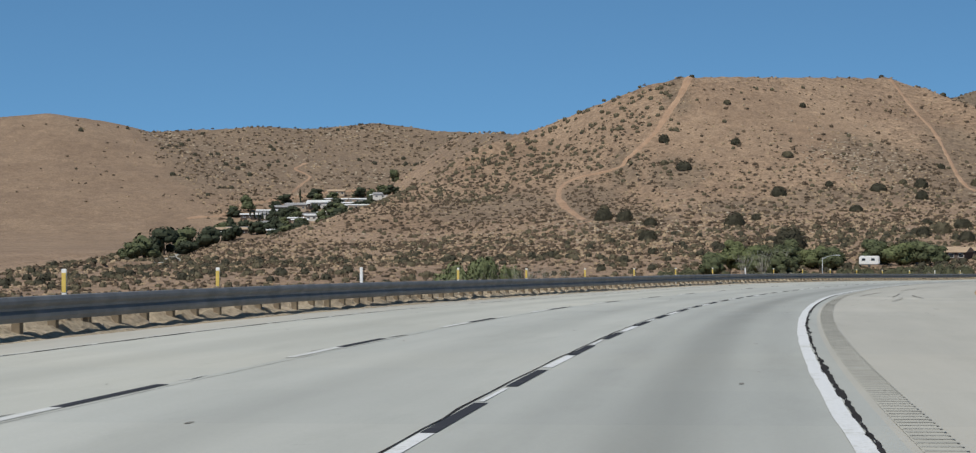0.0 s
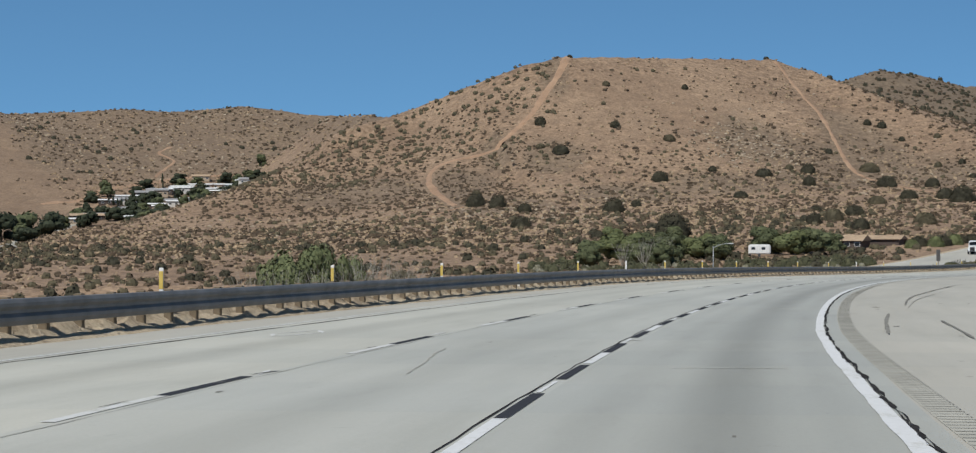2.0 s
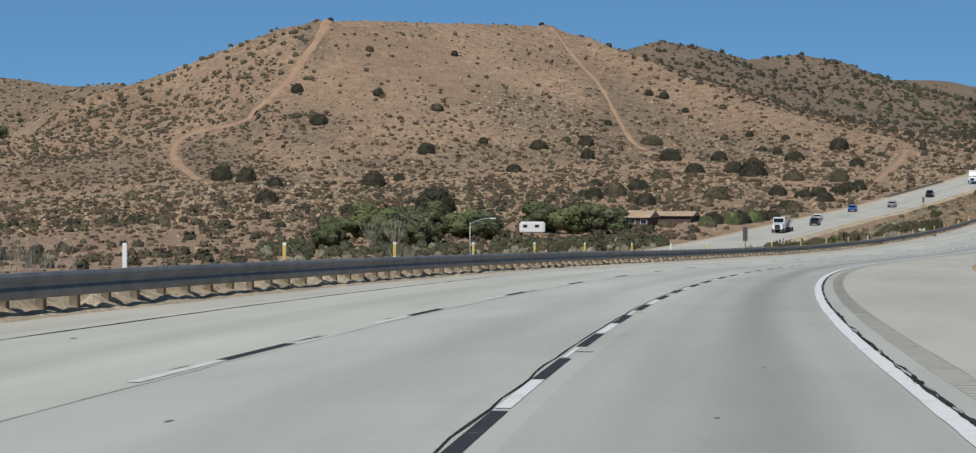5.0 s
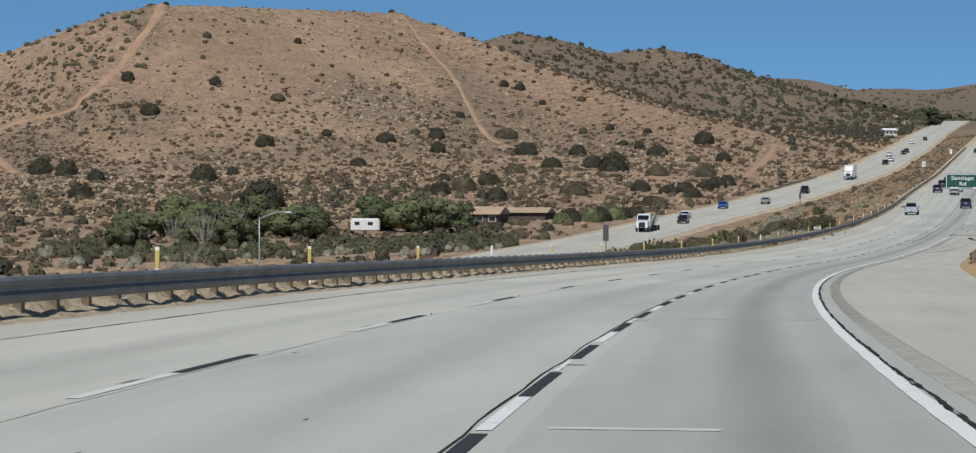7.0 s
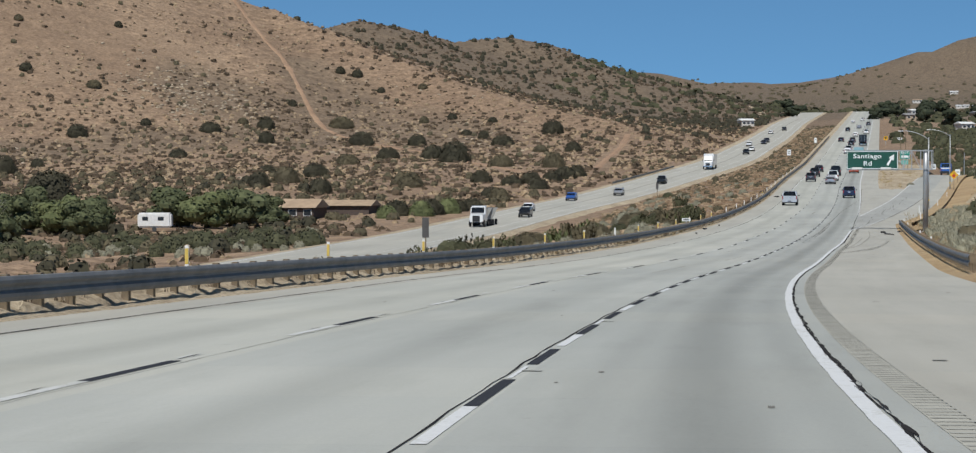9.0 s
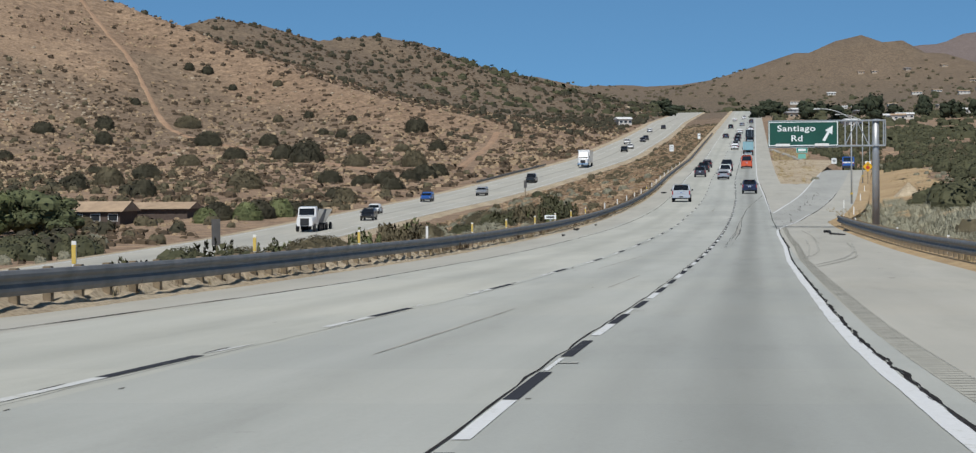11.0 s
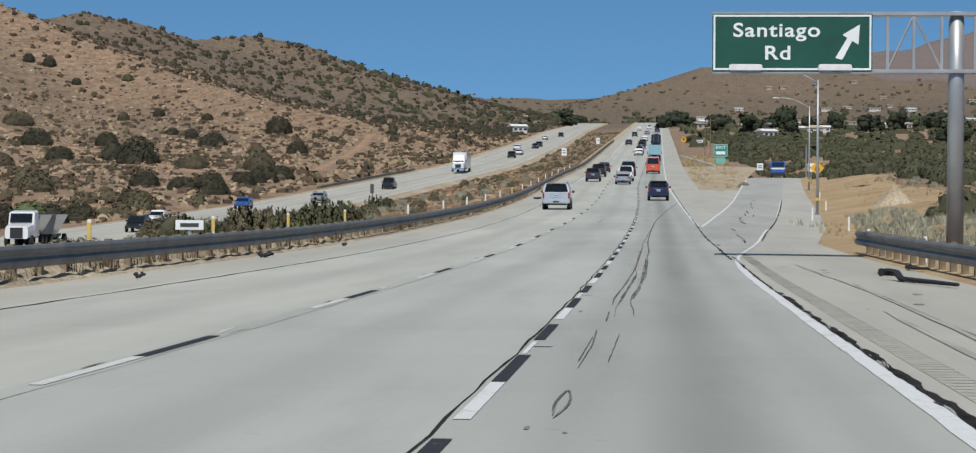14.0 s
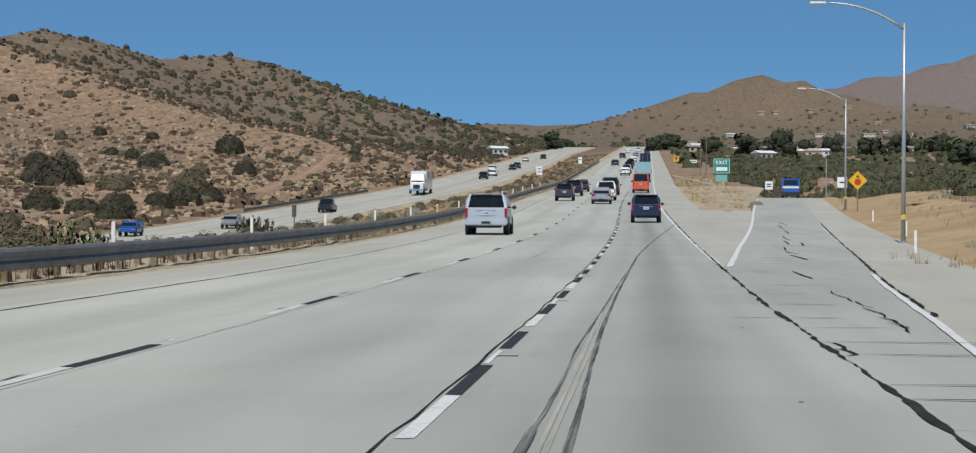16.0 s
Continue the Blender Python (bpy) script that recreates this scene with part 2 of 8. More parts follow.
ZO[far] = (-9.35 + 7.6e-5 * np.minimum(ST - 451, 200) ** 2 + 0.030 * np.clip(ST - 651, 0, 149) + 0.0412 * np.clip(ST - 800, 0, 960) + 0.016 * np.clip(ST - 1760, 0, 3000))[far]
ZO = np.convolve(np.pad(ZO, 20, "edge"), np.ones(41) / 41, "valid")
OPK = ((-260, -9), (0, -11), (200, -12.5), (450, -13.3), (570, -12.4), (640, -11.0), (705, -8.9), (860, -1.9), (1000, 4.6), (1293, 17.6))
ZP = np.where(ST < 1293, np.interp(ST, *zip(*OPK)), ZO - 0.4)
ZP = np.convolve(np.pad(ZP, 30, "edge"), np.ones(61) / 61, "valid")
OCK = ((-260, -46), (300, -49), (540, -53), (640, -53.5), (750, -44.5), (900, -35), (1100, -34), (1400, -36), (3800, -36))
OC = np.interp(ST, *zip(*OCK))
OC = np.convolve(np.pad(OC, 40, "edge"), np.ones(81) / 81, "valid")


def zown(s):
    return np.interp(s, ST, ZO)


def zopp(s):
    return np.interp(s, ST, ZP)


def copp(s):
    return np.interp(s, ST, OC)


def place(s, lat, dz=0.0, z=None):
    """World points at stations s, lat metres to the right, dz over the road."""
    s, lat = np.broadcast_arrays(np.asarray(s, float), np.asarray(lat, float))
    h = np.interp(s, ST, HEAD)
    base = zown(s) if z is None else z
    return np.stack([np.interp(s, ST, AX) + lat * np.cos(h), np.interp(s, ST, AY) - lat * np.sin(h), base + dz], -1)


def heading(s):
    """Degrees for rz of a thing whose +y is ahead along the road."""
    return -math.degrees(float(np.interp(s, ST, HEAD)))


def station(x, y):
    """Stations and lateral offsets of world points."""
    x, y = np.asarray(x, float).ravel(), np.asarray(y, float).ravel()
    s, lat = np.empty_like(x), np.empty_like(x)
    step = 6
    sx, sy, sh, ss = AX[::step], AY[::step], HEAD[::step], ST[::step]
    for a in range(0, len(x), 20000):
        q = slice(a, a + 20000)
        i = ((x[q, None] - sx) ** 2 + (y[q, None] - sy) ** 2).argmin(1)
        dx, dy, h = x[q] - sx[i], y[q] - sy[i], sh[i]
        s[q], lat[q] = ss[i] + dx * np.sin(h) + dy * np.cos(h), dx * np.cos(h) - dy * np.sin(h)
    return s, lat


def smooth(a, lo, hi):
    t = np.clip((a - lo) / (hi - lo), 0, 1)
    return t * t * (3 - 2 * t)


LATT = np.random.RandomState(7).rand(256, 256)


def vnoise(x, y):
    """Value noise in 0..1 on arrays."""
    xi, yi = np.floor(x).astype(int), np.floor(y).astype(int)
    u, v = x - xi, y - yi
    u, v = u * u * (3 - 2 * u), v * v * (3 - 2 * v)
    g = lambda a, b: LATT[(xi + a) % 256, (yi + b) % 256]
    return (g(0, 0) * (1 - u) + g(1, 0) * u) * (1 - v) + (g(0, 1) * (1 - u) + g(1, 1) * u) * v


def fbm(x, y, octaves=4):
    t, a = 0, 0.5
    for k in range(octaves):
        t, a = t + a * vnoise(x * 2 ** k + 17 * k, y * 2 ** k + 31 * k), a / 2
    return t


def crest(x, y, line, reach, power, foot, steep=1.0):
    """Height of a hill whose crest follows the line of (x, y, z), falling to foot over reach metres, steeper on its left-hand side."""
    best = np.full(x.shape, 1e9)
    top, share = np.zeros(x.shape), np.zeros(x.shape)
    for (x0, y0, z0), (x1, y1, z1) in zip(line, line[1:]):
        dx, dy = x1 - x0, y1 - y0
        t = np.clip(((x - x0) * dx + (y - y0) * dy) / (dx * dx + dy * dy), 0, 1)
        d = np.hypot(x - x0 - t * dx, y - y0 - t * dy)
        d = np.where(dx * (y - y0) - dy * (x - x0) > 0, d * steep, d)
        w = (d + 4.0) ** -4.0
        best, top, share = np.minimum(best, d), top + w * (z0 + t * (z1 - z0)), share + w
    top = top / share
    fall = 1 - np.clip(1 - best / reach, 0, 1) ** power
    return top - (top - foot) * fall - np.maximum(0, best - reach) * 0.4


HILLS = (
    # main hill: crest, its left flank, the ridge behind and the right shoulder
    (((-104, 800, -17), (-93, 900, -11), (-73, 960, -5), (-40, 1045, 9), (-19, 1090, 18), (8, 1118, 31), (35, 1145, 47), (51, 1140, 54), (66, 1137, 60), (82, 1138, 66), (99, 1141, 68.5), (147, 1165, 69.5), (205, 1196, 71), (225, 1199, 65), (241, 1200, 58), (290, 1240, 46)), 345, 1.7, -17, 2.6),
    (((50, 1150, 52), (36, 1250, 49), (6, 1400, 50), (-22, 1520, 52)), 300, 1.5, -17, 2.2),
    (((225, 1190, 62), (243, 1160, 54), (267, 1119, 37), (280, 1085, 29), (295, 1051, 22), (318, 1005, 13)), 200, 1.5, -17),
    # two dark hills to the right of it
    (((250, 1440, 62), (300, 1480, 75), (332, 1513, 84), (368, 1560, 83), (403, 1572, 76), (428, 1590, 80), (446, 1595, 81), (475, 1618, 77.5), (499, 1632, 70), (541, 1675, 61), (600, 1722, 52), (665, 1825, 52), (800, 2200, 70)), 400, 1.45, -12),
    # hills behind the village
    (((-900, 1600, 80), (-500, 1640, 72), (-348, 1650, 71), (-313, 1650, 74.5), (-282, 1680, 71), (-252, 1720, 64), (-212, 1740, 66), (-181, 1750, 68.5), (-136, 1780, 68), (-89, 1800, 73), (-45, 1800, 67), (60, 1850, 62), (250, 1900, 60)), 500, 1.5, -24),
)
FAR_HILLS = (
    (((850, 3250, 147), (1040, 3150, 137), (1100, 3133, 133), (1168, 3128, 121), (1271, 3204, 126), (1350, 3175, 125)), 700, 1.5, 45),
    (((1342, 3069, 130), (1345, 2950, 143), (1345, 2880, 153), (1365, 2850, 160), (1395, 2834, 173), (1422, 2824, 176), (1450, 2790, 163), (1475, 2760, 150), (1500, 2700, 136), (1540, 2560, 122), (1640, 2440, 108), (1800, 2350, 100)), 620, 2.2, 48),
    (((2150, 4250, 232), (2292, 4202, 255), (2357, 4177, 276), (2411, 4156, 281), (2465, 4135, 299), (2538, 4106, 319), (2750, 4050, 360)), 900, 1.4, 100),
)


def ramp_left(s):
    return np.interp(s, (490, 512, 538, 587, 659, 760, 900), (3.45, 3.5, 4.82, 7.7, 11.8, 17.5, 26.5))


def ramp_line(s):
    return np.interp(s, (448, 453, 458, 464, 470, 476, 482.5, 499, 527, 588, 649, 760), (3.37, 3.46, 3.63, 3.98, 4.42, 4.87, 5.29, 6.25, 8.1, 11.95, 16, 22))


def ramp_drop(s):
    return -0.00016 * np.clip(np.asarray(s) - 675, 0, 200) ** 2


def paved_right(s):
    return np.interp(s, (-60, 300, 340, 465, 480, 512, 548, 715, 900), (9.0, 8.9, 8.2, 7.4, 7.4, 10.0, 12.3, 22.1, 33))


BARE = ((108, 1075, 26, 40), (135, 1085, 24, 34), (22, 1105, 34, 22), (52, 1105, 26, 26), (150, 1110, 40, 26), (72, 1040, 10, 14), (95, 850, 22, 26), (200, 935, 18, 26))
BRUSHY = ((42, 1000, 16, 40), (55, 935, 22, 45), (84, 1030, 14, 24), (62, 1050, 8, 26), (92, 1120, 7, 22), (178, 1060, 22, 34), (228, 1075, 20, 60), (190, 1000, 22, 26), (0, 1010, 30, 40), (205, 1030, 26, 50), (150, 985, 26, 24), (110, 960, 26, 26), (250, 1010, 26, 50))


def zone(x, y, spots):
    """0 to 1 inside soft-edged patches of (x, y, half width, half depth)."""
    t = np.zeros(np.shape(x))
    ragged = 0.5 * (fbm(x / 14, y / 14, 3) - 0.45)
    for cx, cy, rx, ry in spots:
        t = np.maximum(t, smooth(1.25 - np.hypot((x - cx) / rx, (y - cy) / ry) + ragged, 0.0, 0.55))
    return t


def bare_west(x, y):
    """The smooth bare hill to the west of the village."""
    return smooth(np.interp(y, (1250, 1350, 1720, 1900), (-120, -150, -255, -300)) - x + 40 * (fbm(x / 40, y / 40, 3) - 0.45), -8, 16) * smooth(y, 900, 1100)


def ground_z(x, y):
    shape = np.shape(x)
    x, y = np.asarray(x, float).ravel(), np.asarray(y, float).ravel()
    s, lat = station(x, y)
    zo, zp, co = zown(s), zopp(s), copp(s)
    # between the carriageways, the far side and the right side
    u = smooth(-lat, 13, np.maximum(-co - 9, 20))
    left = (zo - 0.35) * (1 - u) + (zp - 0.35) * u
    floor = zp - 0.35 - 6 * smooth(-lat, 110, 330) * (1 - smooth(s, 900, 1400)) - np.interp(s, (350, 480), (2.0, 4.9)) * smooth(-lat, -co + 12, -co + 40) * (1 - smooth(s, 500, 800))
    deep = smooth(60 - x, 0, 120) * smooth(-lat, 80, 200)
    floor = floor * (1 - deep) + np.minimum(floor, -15 - 7 * smooth(-lat, 300, 600)) * deep
    left = np.where(lat < co - 9, floor, left)
    edge = np.interp(s, (-60, 300, 340, 465, 480, 512, 548, 715, 900, 1000), (9.3, 9.2, 8.6, 7.9, 8.0, 10.3, 12.6, 22.4, 33, 8))
    r = lat - edge
    rl = ramp_left(s)
    right = zo - 0.35 + ramp_drop(s) * smooth(lat, rl - 3, rl + 0.5) * (1 - smooth(r, 0.5, 9)) * (1 - smooth(s, 800, 960)) + 1.5 * smooth(r, 0.6, 12) * (0.6 + 0.8 * fbm(x / 25, y / 25, 2)) * (1 - 0.7 * smooth(s, 690, 800)) - 1.6 * smooth(r, 14, 60) - 1.5 * smooth(s, 720, 900) * smooth(lat, 10, 30)
    base = np.where(lat < 0, left, right)
    hill = base.copy()
    # the main hill ends to the west along this line, above the village valley
    west = smooth(np.interp(y, (700, 900, 960, 1045, 1090, 1118, 1150, 1300, 1520), (-108, -96, -76, -43, -22, -6, -4, -30, -60)) - x, 0, 75)
    for shape_ in HILLS + FAR_HILLS:
        h = crest(x, y, *shape_)
        if shape_ in HILLS[:2]:
            h = h - west * (h + 18)
        hill = np.where(np.abs(h - hill) < 12, np.maximum(h, hill) + np.maximum(0, 12 - np.abs(h - hill)) ** 2 / 48, np.maximum(h, hill))
    lift = np.clip((hill - base) / 25, 0, 1)
    rough = (fbm(x / 70, y / 70, 5) - 0.48) * 5 + (fbm(x / 16 + 9, y / 16, 3) - 0.44) * 1.4
    keep = smooth(-lat, -co + 8, -co + 30) * (lat < 0) + smooth(r, 10, 60) * (lat > 0)
    z = base + (hill - base) * np.clip(keep + (s > 2000), 0, 1) + rough * (0.12 + 0.88 * lift) * np.clip(keep, 0, 1)
    z += (fbm(x / 5, y / 5, 3) - 0.44) * 0.5 * smooth(np.abs(lat + 11.5), 2, 9) * np.where((lat < 0) & (lat > co - 9) & (lat < co + 9), 0, 1) * ((lat < -13) | (r > 3))
    return z.reshape(shape)


# ---- mesh helpers ----
def mesh_object(name, verts, faces, material, parent=None, label="", smooth_shade=False):
    me = bpy.data.meshes.new(name)
    verts = np.asarray(verts, float).reshape(-1, 3)
    me.from_pydata(verts.tolist(), [], np.asarray(faces).tolist() if isinstance(faces, np.ndarray) else faces)
    me.materials.append(material)
    if smooth_shade:
        me.polygons.foreach_set("use_smooth", [True] * len(me.polygons))
    me.update()
    ob = new(name, me)
    if parent:
        ob.parent = parent
    if label:
        tagged(ob, label)
    return ob


def part(name, bm, material, parent, label="", smooth_shade=False):
    """Links a bmesh as one mesh object under a thing."""
    me = bpy.data.meshes.new(name)
    bm.to_mesh(me)
    bm.free()
    me.materials.append(material)
    if smooth_shade:
        me.polygons.foreach_set("use_smooth", [True] * len(me.polygons))
    ob = new(name, me)
    ob.parent = parent
    if label:
        tagged(ob, label)
    return ob


def grid_faces(rows, cols):
    i = np.arange(rows - 1)[:, None] * cols + np.arange(cols - 1)
    return np.stack([i, i + 1, i + cols + 1, i + cols], -1).reshape(-1, 4)


def ribbon(name, s0, s1, lats, dzs, material, step=3.0, z=None, parent=None, centre=None):
    """A strip along the road: lats and dzs across, from s0 to s1. lats may be functions of the station."""
    s = np.linspace(s0, s1, max(2, int((s1 - s0) / step) + 1))
    cols = []
    for la, dz in zip(lats, dzs):
        la = la(s) if callable(la) else np.full(s.shape, float(la))
        if centre is not None:
            la = la + centre(s)
        dz = dz(s) if callable(dz) else dz
        cols.append(place(s, la, dz, None if z is None else z(s)))
    v = np.stack(cols, 1)
    ob = mesh_object(name, v, grid_faces(len(s), len(lats))[:, ::-1], material, parent)
    # across and along in metres, for wear that follows the lane
    across = np.stack([(la(s) if callable(la) else np.full(s.shape, float(la))) for la in lats], 1)
    flat = np.stack([across, np.repeat(s[:, None], len(lats), 1)], -1).reshape(-1, 2)
    uv = ob.data.uv_layers.new(name="lane")
    loops = np.empty(len(ob.data.loops), int)
    ob.data.loops.foreach_get("vertex_index", loops)
    uv.data.foreach_set("uv", flat[loops].ravel())
    return ob


# ---- ground ----
gx = np.concatenate([np.linspace(-1500, -320, 30)[:-1], np.arange(-320, 560, 4.2), np.linspace(560, 1200, 60)[1:], np.linspace(1200, 3300, 60)[1:]])
gy = np.concatenate([np.linspace(-400, -40, 14)[:-1], np.arange(-40, 1290, 4.2), np.linspace(1290, 1950, 110)[1:], np.linspace(1950, 4600, 70)[1:]])
GX, GY = np.meshgrid(gx, gy)
GZ = ground_z(GX, GY)
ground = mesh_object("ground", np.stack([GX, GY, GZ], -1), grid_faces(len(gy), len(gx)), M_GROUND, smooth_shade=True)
hs = [crest(GX.ravel(), GY.ravel(), *hh) for hh in HILLS + FAR_HILLS]
main_h = np.maximum(hs[0], hs[2])
# red channel: how far each hill is coloured darker
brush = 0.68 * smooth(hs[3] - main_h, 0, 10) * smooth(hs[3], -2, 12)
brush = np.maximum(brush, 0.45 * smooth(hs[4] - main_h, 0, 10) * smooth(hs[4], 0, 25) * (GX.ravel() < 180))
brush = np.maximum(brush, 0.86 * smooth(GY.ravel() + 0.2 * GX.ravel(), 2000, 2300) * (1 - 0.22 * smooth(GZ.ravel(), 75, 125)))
# green channel: grey tone given to the far mountains
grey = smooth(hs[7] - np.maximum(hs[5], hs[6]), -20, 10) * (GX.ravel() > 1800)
shade = ground.data.color_attributes.new("cover", "FLOAT_COLOR", "POINT")
gxr, gyr = GX.ravel(), GY.ravel()
west = bare_west(gxr, gyr)
g_s, g_l = station(gxr, gyr)
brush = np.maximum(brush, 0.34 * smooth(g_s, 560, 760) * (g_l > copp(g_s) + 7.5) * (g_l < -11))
bare_soil = np.maximum(zone(gxr, gyr, BARE), west)
# the bare western hill is darkened slightly as well
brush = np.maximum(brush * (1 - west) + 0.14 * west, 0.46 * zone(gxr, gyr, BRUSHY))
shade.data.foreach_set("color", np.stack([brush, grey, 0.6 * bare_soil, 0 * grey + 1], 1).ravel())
tagged(ground, "dry tan desert hills and valley floor with sparse scrub", "ground", kind="structure")

# ---- carriageways ----
S0, S1 = -250, 2700
tagged(ribbon("road", S0, S1, (-7.9, -3.66), (0, 0), M_CONC), "pale grey concrete left freeway lane", "road", kind="structure")
tagged(ribbon("road", S0, S1, (-3.66, 0), (0, 0), M_LANE), "pale grey concrete middle freeway lane", "road", kind="structure")
tagged(ribbon("road", S0, S1, (0, 3.5), (0, 0), M_RIGHT), "grey concrete right freeway lane with darker wheel tracks", "road", kind="structure")
def rail_lat(s):
    return np.interp(s, (0, 150, 250, 430, 2000), (-9.7, -9.75, -10.0, -10.5, -10.6))


tagged(ribbon("pavement", S0, S1, (lambda s: rail_lat(s) + 0.3, -7.9), (-0.03, 0), M_SHOULDER), "pale concrete left shoulder", "shoulder", kind="structure")


tagged(ribbon("pavement", S0, 464, (3.5, 5.5, paved_right), (0, -0.01, -0.03), M_SHOULDER), "pale tan concrete right shoulder with tyre marks", "shoulder", kind="structure")
tagged(ribbon("exit_ramp", 464, 512, (3.5, lambda s: ramp_line(s) + 0.05), (0, -0.01), M_RAMP, step=2), "worn grey mouth of the exit ramp", "road", kind="structure")
tagged(ribbon("pavement", 464, 512, (lambda s: ramp_line(s) + 0.05, paved_right), (-0.01, -0.03), M_SHOULDER, step=2), "pale concrete shoulder beside the mouth of the ramp", "shoulder", kind="structure")
tagged(ribbon("exit_ramp", 512, 800, (ramp_left, lambda s: ramp_line(s) + 0.05), (0, -0.01), M_RAMP, z=lambda s: zown(s) + ramp_drop(s)), "worn grey exit ramp climbing away from the freeway", "road", kind="structure")
tagged(ribbon("pavement", 512, 800, (lambda s: ramp_line(s) + 0.05, paved_right), (-0.01, -0.03), M_SHOULDER, z=lambda s: zown(s) + ramp_drop(s)), "pale concrete shoulder beside the exit ramp", "shoulder", kind="structure")
tagged(ribbon("pavement", 512, 640, (3.5, lambda s: np.minimum(ramp_left(s), 10.5)), (0, 0), M_SHOULDER), "bare concrete gore between freeway and ramp", "gore", kind="structure")
tagged(ribbon("verge", 636, 800, (6.3, 7.5, lambda s: (ramp_left(s) + 7) / 2, lambda s: ramp_left(s) - 1.2, lambda s: ramp_left(s) - 0.2), (-0.06, -0.08, 0.05, -0.1, -0.3), M_VERGE, step=2), "pale tan dirt gore with dry grass", "verge", kind="structure")
tagged(ribbon("pavement", 640, S1, (3.5, 6.6), (0, -0.03), M_SHOULDER), "concrete right shoulder climbing the far grade", "shoulder", kind="structure")
tagged(ribbon("opposite_road", S0, S1, (-7.2, 7.2), (0, 0), M_SHOULDER, z=zopp, centre=copp), "pale concrete opposite carriageway below the median", "road", kind="structure")
tagged(ribbon("verge", S0, S1, (7.1, 7.9, 9.4), (-0.03, 0.0, -0.5), M_VERGE, z=zopp, centre=copp), "dirt verge beside the opposite carriageway", "verge", kind="structure")
tagged(ribbon("verge", S0, S1, (-11, -8.2, -7.1), (-0.45, 0.0, -0.03), M_VERGE, z=zopp, centre=copp), "far dirt verge of the opposite carriageway", "verge", kind="structure")
for v0, v1, vstep in ((S0, 16, 3.0), (16, 480, 0.5)):
    tagged(ribbon("verge", v0, v1, [lambda s, o=o: rail_lat(s) + o + 0.16 * (vnoise(s / 1.9, s * 0 + o) - 0.5) for o in (0.45, 0.2, 0.0, -0.16, -0.34, -0.6, -1.0, -1.8, -4, -7.5)], [-0.06] + [lambda s, h=h, k=k: h + k * (vnoise(s / 0.75, s * 0 + 40 * h) - 0.5) + 0.2 * k * np.sin(math.tau * (s - 0.4) / 1.905) for h, k in ((0.01, 0.05), (0.06, 0.12), (0.12, 0.2), (0.2, 0.24), (0.32, 0.2), (0.36, 0.15))] + [0.25, -0.1, -0.9], M_VERGE, step=vstep), "dry dirt verge under the guardrail", "verge", kind="structure")
tagged(ribbon("verge", 480, S1, [lambda s, o=o: rail_lat(s) + o + 0.2 * (vnoise(s / 1.9, s * 0 + o) - 0.5) for o in (0.45, 0.1, -0.3, -0.8, -1.5, -2.4)], [-0.06, 0.02, lambda s: 0.1 + 0.2 * (vnoise(s / 0.9, s * 0 + 4) - 0.5), lambda s: 0.2 + 0.2 * (vnoise(s / 0.9, s * 0 + 9) - 0.5), 0.05, -0.6], M_VERGE, step=1.5), "dry dirt verge under the climbing guardrail", "verge", kind="structure")
tagged(ribbon("verge", S0, 780, (lambda s: paved_right(s) - 0.1, lambda s: paved_right(s) + 0.5, lambda s: paved_right(s) + 1.5), (-0.06, 0.03, 0.1), M_BANK, z=lambda s: zown(s) + ramp_drop(s)), "tan dirt verge beside the right shoulder", "verge", kind="structure")
bs = np.arange(466, 742, 2.0)
bo = np.array((1.3, 2.5, 4, 5.5, 7, 8.5, 10, 11.5))
BS, BO = np.meshgrid(bs, bo, indexing="ij")
bp = place(BS, paved_right(BS) + BO * (0.85 + 0.3 * vnoise(BS / 14, BO)))
bank_z = ground_z(bp[..., 0], bp[..., 1])
bp[..., 2] = bank_z + np.array((0.05, 0.2, 0.22, 0.22, 0.22, 0.2, 0.12, -0.4))
tagged(mesh_object("bank", bp, grid_faces(len(bs), len(bo))[:, ::-1], M_BANK, smooth_shade=True), "smooth tan orange dirt bank beside the exit ramp", "bank", kind="structure")


# ---- small builders ----
def thing(name, m, label, category, group="", kind=""):
    e = new(name)
    e.matrix_world = m
    return tagged(e, label, category, group, kind)


def box_bm(bm, sx, sy, sz, x=0, y=0, z=0, bevel=0.0, rot=None):
    """Adds a box of that size, its middle at x, y, z."""
    geo = bmesh.ops.create_cube(bm, size=1)
    m = Matrix.Translation((x, y, z)) @ (rot.to_4x4() if rot else Matrix.Identity(4)) @ Matrix.Diagonal((sx, sy, sz, 1))
    bmesh.ops.transform(bm, matrix=m, verts=geo["verts"])
    if bevel:
        edges = list({e for v in geo["verts"] for e in v.link_edges})
        bmesh.ops.bevel(bm, geom=edges, offset=bevel, segments=2, affect="EDGES")
    return bm


def box(sx, sy, sz, x=0, y=0, z=0, bevel=0.0, rot=None):
    return box_bm(bmesh.new(), sx, sy, sz, x, y, z, bevel, rot)


